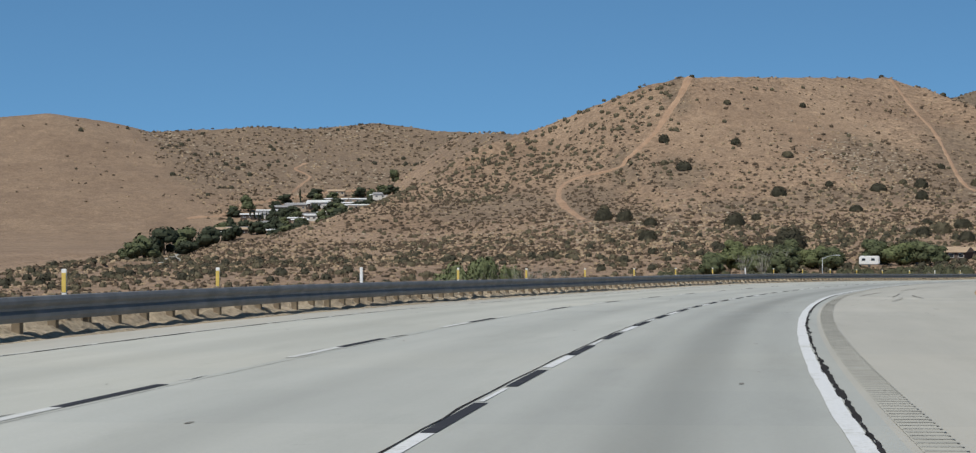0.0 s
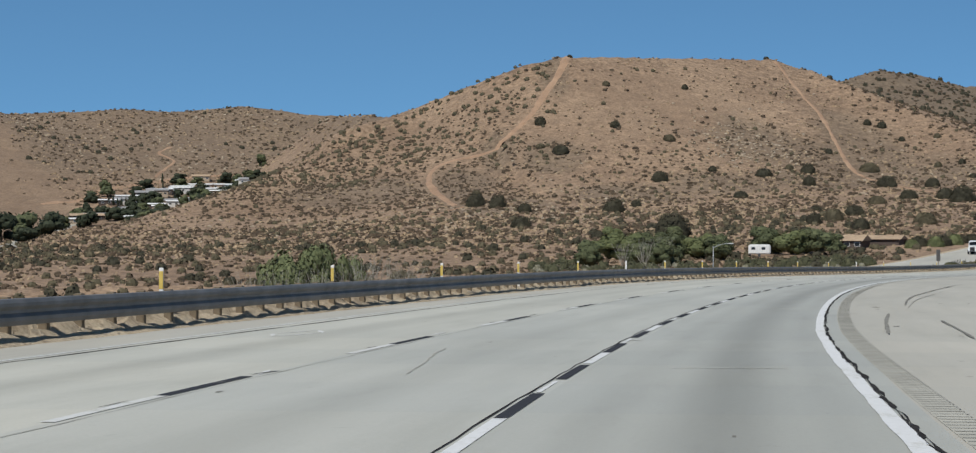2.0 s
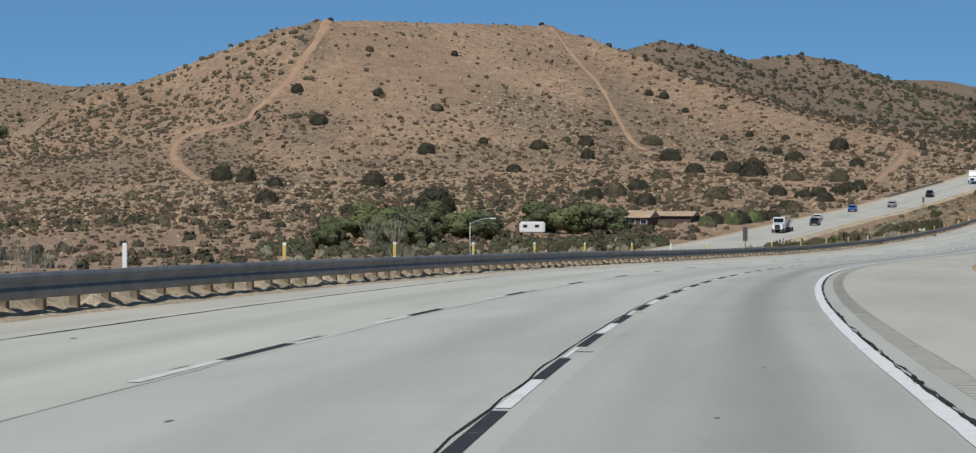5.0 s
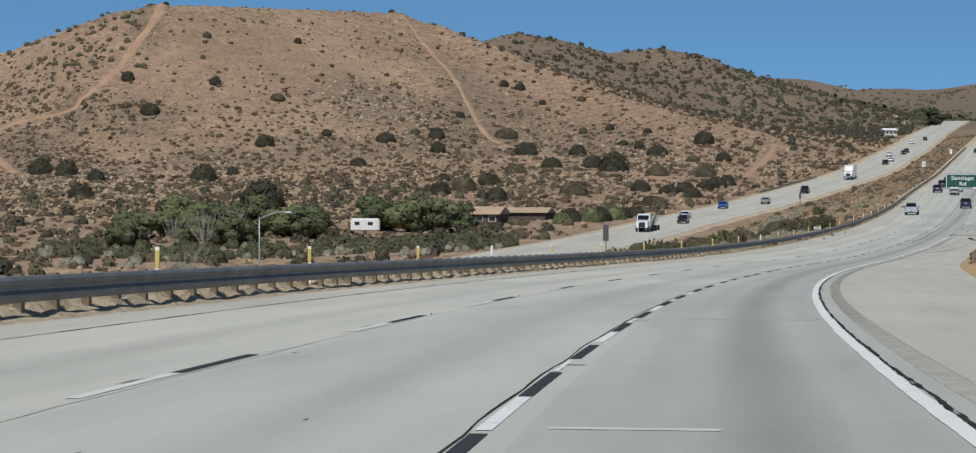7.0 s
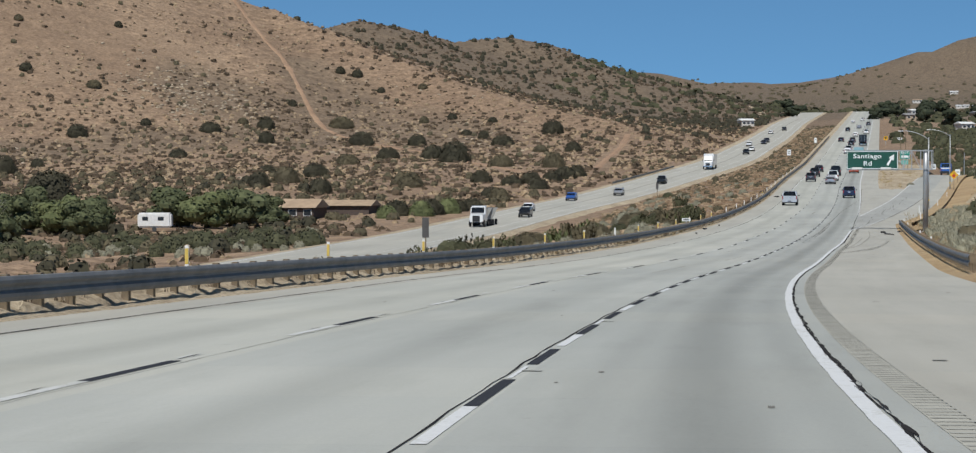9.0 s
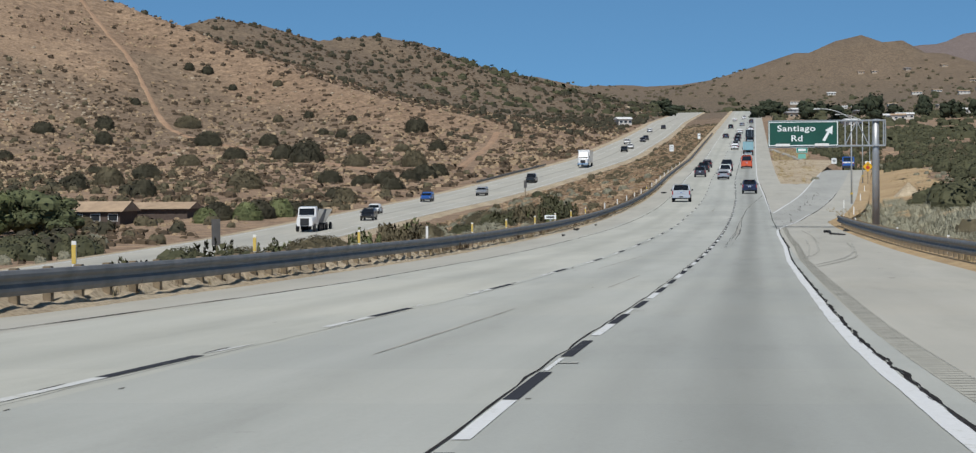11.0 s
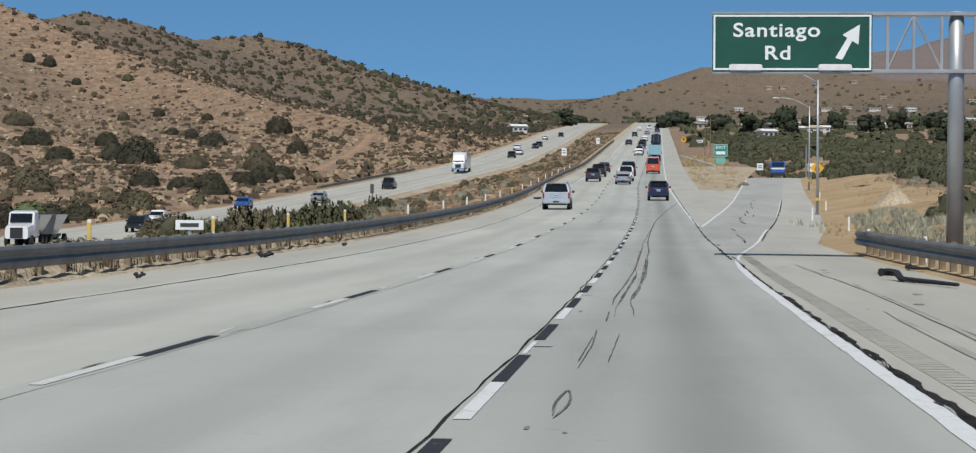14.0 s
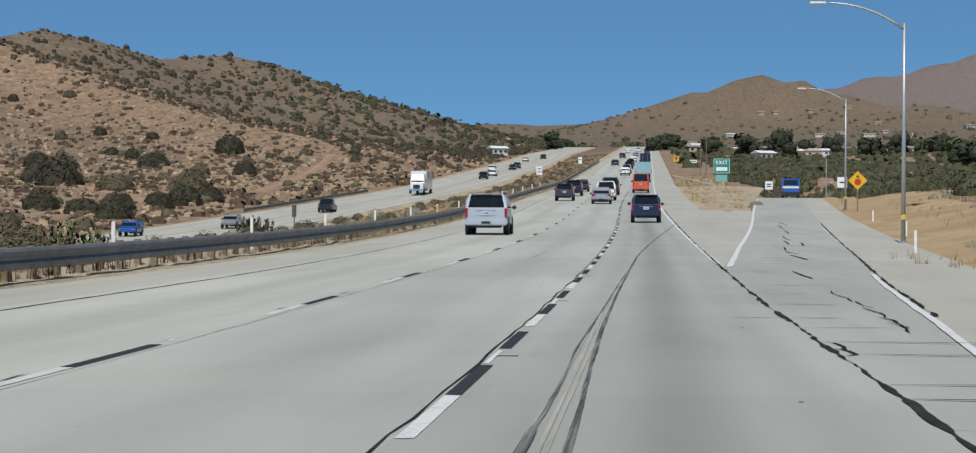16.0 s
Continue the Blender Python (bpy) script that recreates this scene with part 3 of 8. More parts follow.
def tube_bm(bm, points, radii, sides=8):
    """Adds a tapered tube through the points."""
    rings = []
    pts = [Vector(p) for p in points]
    for i, p in enumerate(pts):
        d = (pts[min(i + 1, len(pts) - 1)] - pts[max(i - 1, 0)]).normalized()
        u = d.orthogonal().normalized()
        w = d.cross(u)
        r = radii[i] if isinstance(radii, (list, tuple)) else radii
        rings.append([bm.verts.new(p + r * (math.cos(a) * u + math.sin(a) * w)) for a in np.arange(sides) * math.tau / sides])
    for a, b in zip(rings, rings[1:]):
        # match the start of the ring to avoid twist
        k = min(range(sides), key=lambda j: (b[j].co - a[0].co).length)
        for i in range(sides):
            bm.faces.new((a[i], a[(i + 1) % sides], b[(i + k + 1) % sides], b[(i + k) % sides]))
    bm.faces.new(rings[0][::-1])
    bm.faces.new(rings[-1])
    return bm


def tube(points, radii, sides=8):
    return tube_bm(bmesh.new(), points, radii, sides)


def text_mesh(name, words, size, material, parent, m, label=""):
    """Raised lettering facing -y at the pose m, centred."""
    cu = bpy.data.curves.new(name, "FONT")
    cu.space_character = 1.1
    cu.body, cu.size, cu.align_x, cu.align_y, cu.extrude, cu.offset = words, size, "CENTER", "CENTER", 0.006, size * 0.016
    tmp = new(name + "_outline", cu)
    me = bpy.data.meshes.new_from_object(tmp.evaluated_get(bpy.context.evaluated_depsgraph_get()))
    bpy.data.objects.remove(tmp)
    bpy.data.curves.remove(cu)
    me.materials.clear()
    me.materials.append(material)
    ob = new(name, me)
    ob.parent = parent
    ob.matrix_local = m @ pose(0, 0, 0, 90)
    if label:
        tagged(ob, label)
    return ob


def at_road(s, lat, dz=0.0, turn=0.0, z=None):
    x, y, zz = place(s, lat, dz, z)
    return pose(x, y, zz, 0, 0, heading(s) + turn)


def on_ground(s, lat, turn=0.0, sink=0.05):
    x, y, _ = place(s, lat)
    return pose(x, y, float(ground_z(x, y)) - sink, 0, 0, heading(s) + turn)


# ---- road markings ----
def strips(name, spans, material, label, dz=0.006, wobble=0.0, seed=0, z=None, centre=None, step=1.2, ragged=False, even=False):
    """One mesh of painted strips: spans of (s0, s1, lat, width)."""
    verts, faces = [], []
    for s0, s1, la, w in spans:
        s = np.linspace(s0, s1, max(2, int((s1 - s0) / step) + 1))
        l0 = (la(s) if callable(la) else np.full(s.shape, float(la)))
        if centre is not None:
            l0 = l0 + centre(s)
        if wobble:
            l0 = l0 + (vnoise(s * 0.9 + seed * 7.3, s * 0 + seed) - 0.5) * 2 * wobble + (vnoise(s * 3.1, s * 0 + seed + 5) - 0.5) * wobble
            if ragged:
                w = w * np.clip(2.6 * vnoise(s * 2.3 + 3, s * 0 + seed + 9) * (0.5 + vnoise(s * 0.45, s * 0 + seed + 21)) - 0.35, 0.16, 1.9)
            elif even:
                w = w * (0.9 + 0.2 * vnoise(s * 1.1 + 3, s * 0 + seed + 9))
            else:
                w = w * (0.45 + 1.1 * vnoise(s * 1.7 + 3, s * 0 + seed + 9))
        zz = None if z is None else z(s)
        a, b = place(s, l0 - w / 2, dz, zz), place(s, l0 + w / 2, dz, zz)
        k = len(verts)
        verts += np.stack([a, b], 1).reshape(-1, 3).tolist()
        faces += [(k + 2 * i, k + 2 * i + 1, k + 2 * i + 3, k + 2 * i + 2) for i in range(len(s) - 1)]
    ob = mesh_object(name, verts, faces, material)
    return tagged(ob, label, "road marking", kind="structure")


def strokes(name, lines, material, label, dz=0.006, seed=0, jag=0.0, fray=0.35):
    """One mesh of curved marks on the road: lines of ([(station, lat), ...], width)."""
    verts, faces, flat = [], [], []
    for q, (pts, w) in enumerate(lines):
        pts = np.array(pts, float)
        d = np.r_[0, np.cumsum(np.hypot(np.diff(pts[:, 0]) * 0.25, np.diff(pts[:, 1])))]
        n = max(4, int(np.abs(np.diff(pts[:, 0])).sum() / 0.35))
        u = np.linspace(0, d[-1], n)
        # smooth through the points with finite-difference tangents
        tan = np.gradient(pts, d, axis=0) if len(pts) > 2 else np.repeat((pts[1:] - pts[:1]) / d[-1], 2, 0)
        k = np.clip(np.searchsorted(d, u, "right") - 1, 0, len(d) - 2)
        h = (d[k + 1] - d[k])[:, None]
        t = ((u - d[k]) / (d[k + 1] - d[k]))[:, None]
        c = (2 * t ** 3 - 3 * t ** 2 + 1) * pts[k] + (t ** 3 - 2 * t ** 2 + t) * h * tan[k] + (3 * t ** 2 - 2 * t ** 3) * pts[k + 1] + (t ** 3 - t ** 2) * h * tan[k + 1]
        if jag:
            c[:, 1] += (vnoise(c[:, 0] * 1.6, c[:, 0] * 0 + seed + q) - 0.5) * 2 * jag
        g = np.gradient(c, axis=0)
        nrm = np.stack([-g[:, 1], g[:, 0]], 1) / (np.hypot(g[:, 0], g[:, 1])[:, None] + 1e-9)
        half = 0.5 * w * (1 - fray + 2 * fray * vnoise(c[:, 0] * 0.4 + 5, c[:, 0] * 0 + seed + 3 * q)) * np.minimum(1, 0.15 + np.minimum(np.arange(n), np.arange(n)[::-1]) / (0.08 * n))
        a, b = c + nrm * half[:, None], c - nrm * half[:, None]
        v = np.stack([place(a[:, 0], a[:, 1], dz), place(b[:, 0], b[:, 1], dz)], 1).reshape(-1, 3)
        o = len(verts)
        verts += v.tolist()
        flat += np.stack([a[:, ::-1], b[:, ::-1]], 1).reshape(-1, 2).tolist()
        faces += [(o + 2 * i, o + 2 * i + 1, o + 2 * i + 3, o + 2 * i + 2) for i in range(n - 1)]
    ob = mesh_object(name, verts, faces, material)
    uv = ob.data.uv_layers.new(name="lane")
    loops = np.empty(len(ob.data.loops), int)
    ob.data.loops.foreach_get("vertex_index", loops)
    uv.data.foreach_set("uv", np.array(flat)[loops].ravel())
    return tagged(ob, label, "road marking", kind="structure")


ends = np.concatenate([65.6 - 13.9 * np.arange(8, 0, -1), np.linspace(65.6, 120.5, 5)[:-1], np.linspace(120.5, 215.6, 8)[:-1], np.linspace(215.6, 328.9, 9)[:-1], 328.9 + 14.66 * np.arange(70)])
def l1(s):
    return np.interp(s, (60, 117, 213, 262, 314, 329, 342, 356, 382, 457, 474, 488, 503, 600), (-3.66, -3.68, -3.9, -4.05, -4.05, -3.95, -3.84, -3.66, -3.48, -3.55, -3.57, -3.68, -3.75, -3.66))


def left_seam(s):
    return np.interp(s, (60, 100, 140, 200, 320, 345, 360, 487, 503, 600), (-7.7, -7.3, -7.3, -7.7, -8.4, -8.15, -7.8, -7.55, -7.5, -7.8))


def l2(s):
    return np.interp(s, (30, 60, 100, 192, 236, 290, 350, 425, 520), (0.03, -0.02, -0.17, -0.33, -0.16, -0.06, 0.03, 0.1, 0.04))


def edge_lat(s):
    return np.interp(s, (30, 65, 80, 97, 115, 143, 210, 330, 350, 383, 408, 440, 456, 512, 640, 800), (3.2, 3.19, 3.14, 3.0, 3.02, 3.0, 3.05, 3.12, 3.15, 3.13, 3.33, 3.34, 3.42, 3.42, 3.42, 3.3))


strips("lane_line", [(e - 7.4, e - 3.75, l1, 0.13) for e in ends], M_WHITE_FADED, "worn white dashes between left and middle lanes")
strips("lane_line", [(e - 3.75, e, l1, 0.14) for e in ends], M_BLACK, "black contrast dashes between left and middle lanes")
strips("lane_line", [(e - 10.0, e - 6.55, l2, 0.12) for e in ends] + [(e - 2.7, e - 0.6, lambda s: l2(s) - 0.02, 0.05) for e in ends], M_WHITE, "worn white dashes between middle and right lanes")
strips("lane_line", [(e - 6.5, e - 2.9, l2, 0.125) for e in ends] + [(e - 0.2, e + 3.3, l2, 0.125) for e in ends], M_BLACK, "black contrast dashes between middle and right lanes")
strips("edge_line", [(S0, 449, edge_lat, 0.165), (512, S1, edge_lat, 0.165)], M_WHITE, "solid white right edge line", step=0.6, wobble=0.006, seed=41, even=True)
strips("edge_line", [(S0, 140, -7.7, 0.05), (600, S1, -7.66, 0.1)], M_WHITE, "worn left edge line beside the shoulder", step=3)
strips("edge_line", [(512, 700, lambda s: ramp_left(s) + 0.12, 0.16), (447, 506, ramp_line, 0.115), (540, 600, ramp_line, 0.05)], M_WHITE, "white edge lines of the exit ramp", step=0.8, wobble=0.006, seed=42, even=True)
strips("pavement_seam", [(S0, 900, lambda s: l1(s) + 0.14, 0.014)], M_STAIN, "faint joint between the left and middle lanes", wobble=0.02, seed=2)
strips("pavement_seam", [(S0, 900, left_seam, 0.05), (S0, 760, lambda s: l2(s) - 0.1, 0.022)], M_SEAL_SHADOW, "dark joints between the concrete lanes", wobble=0.02, seed=3)
strips("crack_seal", [(S0, 460, lambda s: edge_lat(s) + 0.105, 0.034)], M_SEAL_SHADOW, "ragged black sealant along the right edge line", wobble=0.016, seed=5, step=0.16, ragged=True)
strips("crack_seal", [(S0, 460, lambda s: edge_lat(s) + 0.12, 0.03), (404, 432, lambda s: edge_lat(s) + 0.15, 0.05)], M_SEAL_SHADOW, "broken second strand of sealant along the edge", dz=0.008, wobble=0.024, seed=6, step=0.16, ragged=True)
strips("crack_seal", [(456, 640, lambda s: np.interp(s, (456, 465, 472, 487, 502, 532, 640), (3.41, 3.4, 3.41, 3.34, 3.37, 3.44, 3.62)), 0.05), (484, 600, lambda s: np.interp(s, (484, 499, 527, 588, 600), (5.5, 6.36, 8.2, 12.06, 12.8)), 0.05)], M_SEAL_SHADOW, "black sealant along the ramp cracks", dz=0.01, wobble=0.018, seed=8, step=0.2, ragged=True)
strips("rumble_strip", [(-60, 462, lambda s: edge_lat(s) + 0.52, 0.29)], M_GROOVE_BAND, "worn grey band of the milled rumble strip", dz=0.004, step=1.0)
rs = np.arange(0, 462, 0.34)
strips("rumble_strip", [(a, a + 0.11, lambda s: edge_lat(s) + 0.54, 0.3) for a in rs], M_STAIN, "milled rumble strip grooves in the right shoulder", dz=0.007, seed=4)
# thin sealed cracks across the ramp, a zigzag crack and a looped drip of sealant
rc = random.Random(3)
cross = [([(s0, 3.42 if s0 < 512 else float(ramp_left(s0)) + 0.3), (s0 + rc.uniform(-0.12, 0.12), l1_ * 0.5 + 1.9), (s0 + rc.uniform(-0.2, 0.2), l1_)], w_) for s0, l1_, w_ in ((466.4, 6.2, 0.05), (469.0, 4.4, 0.07), (470.5, 6.0, 0.06), (474.8, 6.4, 0.06), (477.1, 6.0, 0.06), (480.3, 4.6, 0.04), (483.0, 4.2, 0.07), (487.8, 4.5, 0.06), (492.5, 4.4, 0.04), (497.5, 5.6, 0.04), (507.0, 4.7, 0.08), (515, 5.6, 0.06), (522, 6.6, 0.07), (531, 7.2, 0.07), (541, 8.4, 0.08), (552, 8.6, 0.09), (566, 10.5, 0.1), (584, 11.5, 0.1))]
cross += [([(483.0, 2.55), (483.05, 3.3)], 0.05)]
for a0, b0, a1, b1 in ((494.4, 4.86, 492.4, 4.8), (492.6, 4.76, 490.6, 4.9), (490.9, 4.84, 489.2, 4.8), (489.5, 4.86, 487.6, 4.83), (488.0, 4.78, 486.4, 4.9), (486.8, 4.72, 484.8, 4.8), (485.2, 4.82, 483.2, 4.7), (483.6, 4.64, 481.8, 4.74), (482.2, 4.62, 480.4, 4.68), (480.8, 4.74, 479.2, 4.6), (481.2, 4.58, 480.2, 4.72), (538, 6.6, 533, 6.35), (531, 6.2, 527, 6.4), (526, 6.05, 520, 6.2), (560, 7.9, 551, 7.65), (550, 7.3, 543, 7.1), (546, 7.75, 541, 7.5), (508, 5.0, 502, 5.05), (575, 8.9, 566, 8.6), (590, 9.6, 580, 9.2), (600, 10.2, 590, 10.1)):
    cross.append(([(a0, b0), ((a0 + a1) / 2 + rc.uniform(-0.2, 0.2), (b0 + b1) / 2 + rc.uniform(-0.05, 0.05)), (a1, b1)], 0.032 if a0 < 500 else 0.055))
cross += [([(477.0, 3.38), (476.9, 3.5), (476.1, 3.56), (475.4, 3.5), (475.6, 3.4)], 0.045), ([(475.8, 3.42), (475.2, 3.56), (474.6, 3.56), (474.4, 3.44)], 0.045)]
strokes("crack_seal", cross, M_SEAL_SHADOW, "sealed cracks across the exit ramp", dz=0.008, jag=0.012)

strokes("skid_mark", [
    ([(422.3, 1.06), (424.7, 1.02), (426.3, 0.97), (429, 0.95), (433.9, 1.03), (440.4, 1.06), (448, 1.08), (454.2, 1.08), (458.3, 1.05), (464.8, 1.08), (471.6, 1.02), (480, 0.97), (489, 0.975), (502, 1.03), (523, 1.2), (548, 1.8), (570, 2.6), (592, 3.5)], 0.042),
    ([(455, 1.075), (468, 1.045), (480, 0.985), (490, 0.985), (505, 1.05), (523, 1.215)], 0.022),
    ([(422.3, 0.80), (425.1, 0.77), (428.6, 0.8), (433.2, 0.83), (441.8, 0.9), (447.5, 0.83), (452.1, 0.82), (458.3, 0.81), (464.7, 0.81), (470.2, 0.83), (475.8, 0.8), (480, 0.83), (488, 0.88), (499, 0.95), (512, 1.08)], 0.026),
    ([(425.9, 0.7), (428.9, 0.68), (432.6, 0.72), (442.8, 0.8), (449.4, 0.83), (466, 0.82)], 0.026),
    ([(412, 0.67), (416, 0.69), (419, 0.66)], 0.014), ([(413, 0.64), (417.5, 0.66)], 0.012), ([(413, 0.92), (418, 0.94)], 0.014), ([(407, 0.68), (408.2, 0.74), (409.5, 0.69), (408.4, 0.64), (407.2, 0.67)], 0.016), ([(421, 0.72), (424, 0.7)], 0.02)],
    M_RUBBER_MARK, "dark curving tyre skid marks in the right lane", dz=0.009, seed=11, jag=0.004)
strokes("skid_mark", [
    ([(438, 1.05), (441.4, 1.075), (444, 1.085), (448, 1.08), (453.5, 1.09)], 0.085), ([(428.5, 0.96), (434, 1.03), (437, 1.04)], 0.05), ([(442, 1.04), (450, 1.045), (456.5, 1.03)], 0.045),
    ([(455, 0.80), (461, 0.81), (466.8, 0.81)], 0.06), ([(428, 0.79), (434, 0.84), (442, 0.9)], 0.04)], M_RUBBER_MARK, "wide dark smear of a locked tyre in the right lane", dz=0.011, seed=14, jag=0.003)
strokes("skid_mark", [
    ([(436, 0.98), (444, 0.96), (456, 0.93), (468, 0.9), (480, 0.88), (497, 0.93)], 0.04), ([(436, 0.86), (448, 0.88), (460, 0.86)], 0.045), ([(440, 0.74), (452, 0.77), (467, 0.81), (480, 0.83)], 0.03), ([(520, 1.1), (548, 1.7), (575, 2.7)], 0.05), ([(446, 1.0), (470, 0.95), (495, 0.99), (520, 1.14)], 0.03)],
    M_TYRE_SMEAR, "faint grey tyre smears beside the skid marks", dz=0.006, seed=15)
dots = [(97.7 - 30.6 * k / 15.0, float(np.interp(97.7 - 30.6 * k / 15.0, (67.1, 70.5, 77.6, 86.7, 97.7), (4.2, 4.47, 5.01, 5.56, 5.95)))) for k in range(16)]
strokes("skid_mark", [
    ([(120.8, 5.24), (128, 5.38), (135.7, 5.61), (147.9, 6.24), (175.5, 7.51)], 0.06), ([(95.4, 4.2), (105, 4.44), (111.5, 4.64)], 0.07), ([(105.3, 5.63), (99, 5.62), (93.3, 5.55)], 0.06), ([(99.9, 6.26), (95, 6.45), (88, 6.75)], 0.06)]
    + [([(a, b - 0.05), (a - 0.12, b + 0.06)], 0.1) for a, b in dots] + [([(a - 1, b - 0.85), (a - 1.1, b - 0.77)], 0.06) for a, b in dots[6::2]],
    M_FADED, "dark tyre marks curving over the right shoulder", seed=12, jag=0.01)
strokes("skid_mark", [
    ([(452.6, 4.92), (430.7, 5.11), (413.4, 4.85), (397.3, 4.46), (390, 4.02), (384, 3.45)], 0.1), ([(425, 4.6), (404, 4.3), (396, 4.08), (391, 3.98), (384.6, 3.5)], 0.09), ([(418, 6.42), (404.5, 6.17), (394, 5.65), (388, 5.2), (380, 4.3), (374.6, 3.56)], 0.11), ([(416, 6.55), (400.7, 6.09), (388, 5.51), (378.8, 4.47), (373, 3.67)], 0.1),
    ([(437.6, 5.21), (427.2, 5.09), (414, 5.03)], 0.035), ([(118, 5.26), (130, 5.7), (143, 6.5)], 0.05), ([(92, 5.9), (86, 5.85), (80, 5.6)], 0.12)],
    M_TYRE_SMEAR, "pale grey tyre arcs over the right shoulder", seed=16)
strokes("paint_outline", [([(92.6, -6.34), (94.53, -5.88)], 0.09), ([(94.53, -5.88), (96.0, -6.24)], 0.09), ([(96.0, -6.24), (93.9, -6.64)], 0.09), ([(93.9, -6.64), (92.6, -6.34)], 0.09), ([(58.4, -6.8), (59.4, -5.9)], 0.1), ([(74.9, -7.04), (76.7, -6.05)], 0.12)], M_WHITE_FADED, "worn white paint outline in the left lane", seed=51, dz=0.005)
strokes("crack_seal", [([(80, -1.95), (82.5, -2.15), (85, -2.4), (87.9, -2.64)], 0.03)], M_STAIN, "fine diagonal crack in the middle lane", seed=52, jag=0.02)
strokes("skid_mark", [([(329, -2.1), (336, -2.04), (343.5, -2.0)], 0.045), ([(60, -9.2), (82, -8.95)], 0.06), ([(520, -1.95), (530, -1.85)], 0.13), ([(355, -1.2), (366, -1.0)], 0.04), ([(372, -2.6), (392, -2.2)], 0.04)], M_TYRE_SMEAR, "thin tyre marks in the left lanes", seed=13)
strips("pavement_seam", [(311, 311.15, 1.6, 3.0), (116.4, 116.5, 1.85, 0.9), (125.4, 125.5, 1.8, 0.6), (56.6, 56.68, 1.65, 2.5), (229.2, 229.3, 1.6, 2.4), (205.8, 206.0, 0.75, 1.2), (61.6, 61.68, 0.9, 0.9), (82, 82.1, 1.7, 1.4)], M_PALE, "pale patched joints across the right lane", dz=0.004)
strips("lane_line", [(600, 1700, -3.6, 0.13), (300, 1700, 3.6, 0.13)], M_WHITE, "white line on the opposite carriageway", z=zopp, centre=copp, step=4)
strips("edge_line", [(300, 1900, 6.6, 0.16), (300, 1900, -6.4, 0.16)], M_WHITE, "edge lines of the opposite carriageway", z=zopp, centre=copp, step=4)
strips("pavement_seam", [(640, 1500, -0.2, 0.5)], M_STAIN, "dark oil band on the opposite carriageway", z=zopp, centre=copp, step=4, dz=0.004)


rk = random.Random(9)
spots = [(a, a + rk.uniform(0.05, 0.25), rk.uniform(-7, 3), rk.uniform(0.02, 0.06)) for a in [rk.uniform(15, 520) for _ in range(90)]]
spots += [(a, a + rk.uniform(0.05, 0.3), rk.uniform(4.3, 7.2), rk.uniform(0.04, 0.2)) for a in [rk.uniform(40, 460) for _ in range(60)]]
strips("road_stain", spots, M_FADED, "small dark chips and stains on the concrete", dz=0.005)
chips = []
for e in ends:
    if 20 < e < 520:
        chips += [([(e + rk.uniform(0.3, 0.9), float(l1(e)) + rk.uniform(-0.12, 0.1)), (e + rk.uniform(1.2, 2.6), float(l1(e)) + rk.uniform(-0.12, 0.12))], rk.uniform(0.02, 0.07)) for _ in range(2)]
strokes("paint_chips", chips, M_WHITE_FADED, "flaked remains of old white paint beyond the dashes", dz=0.005, seed=31, jag=0.02)
strokes("paint_chips", [(p_, w_ * 0.5) for p_, w_ in chips[::3]] + [([(e - 5.6, float(l1(e)) - 0.1), (e - 4.6, float(l1(e)) - 0.09)], 0.025) for e in ends if 20 < e < 520], M_SEAL_SHADOW, "dark chipped gaps beside the dashes", dz=0.008, seed=32, jag=0.02)
strips("lane_line", [(e - 1.5, e - 1.38, lambda s: l2(s) + 0.1, 0.2) for e in ends if 90 < e < 520], M_PALE, "pale raised markers beside the lane line", dz=0.012)
# dark strips paint the shadow just ahead of each raised marker
strips("lane_line", [(e - 1.36, e - 1.3, lambda s: l2(s) + 0.1, 0.2) for e in ends if 90 < e < 520], M_SEAL_SHADOW, "dark strips painted as shadows of the raised markers", dz=0.008)


# ---- guardrails ----
BEAM = ((0.0, 0.70), (0.05, 0.69), (0.085, 0.63), (0.085, 0.575), (0.02, 0.515), (0.02, 0.465), (0.085, 0.405), (0.085, 0.345), (0.05, 0.275), (0.0, 0.265))
POST_ME = bpy.data.meshes.new("post")
pb = box(0.15, 0.2, 1.0, 0, 0, 0.22, 0.012)
pb.to_mesh(POST_ME)
pb.free()
POST_ME.materials.append(M_WOOD)
BLOCK_ME = bpy.data.meshes.new("offset_block")
pb = box(0.2, 0.16, 0.34, 0, 0, 0.52, 0.008)
pb.to_mesh(BLOCK_ME)
pb.free()
BLOCK_ME.materials.append(M_WOOD)


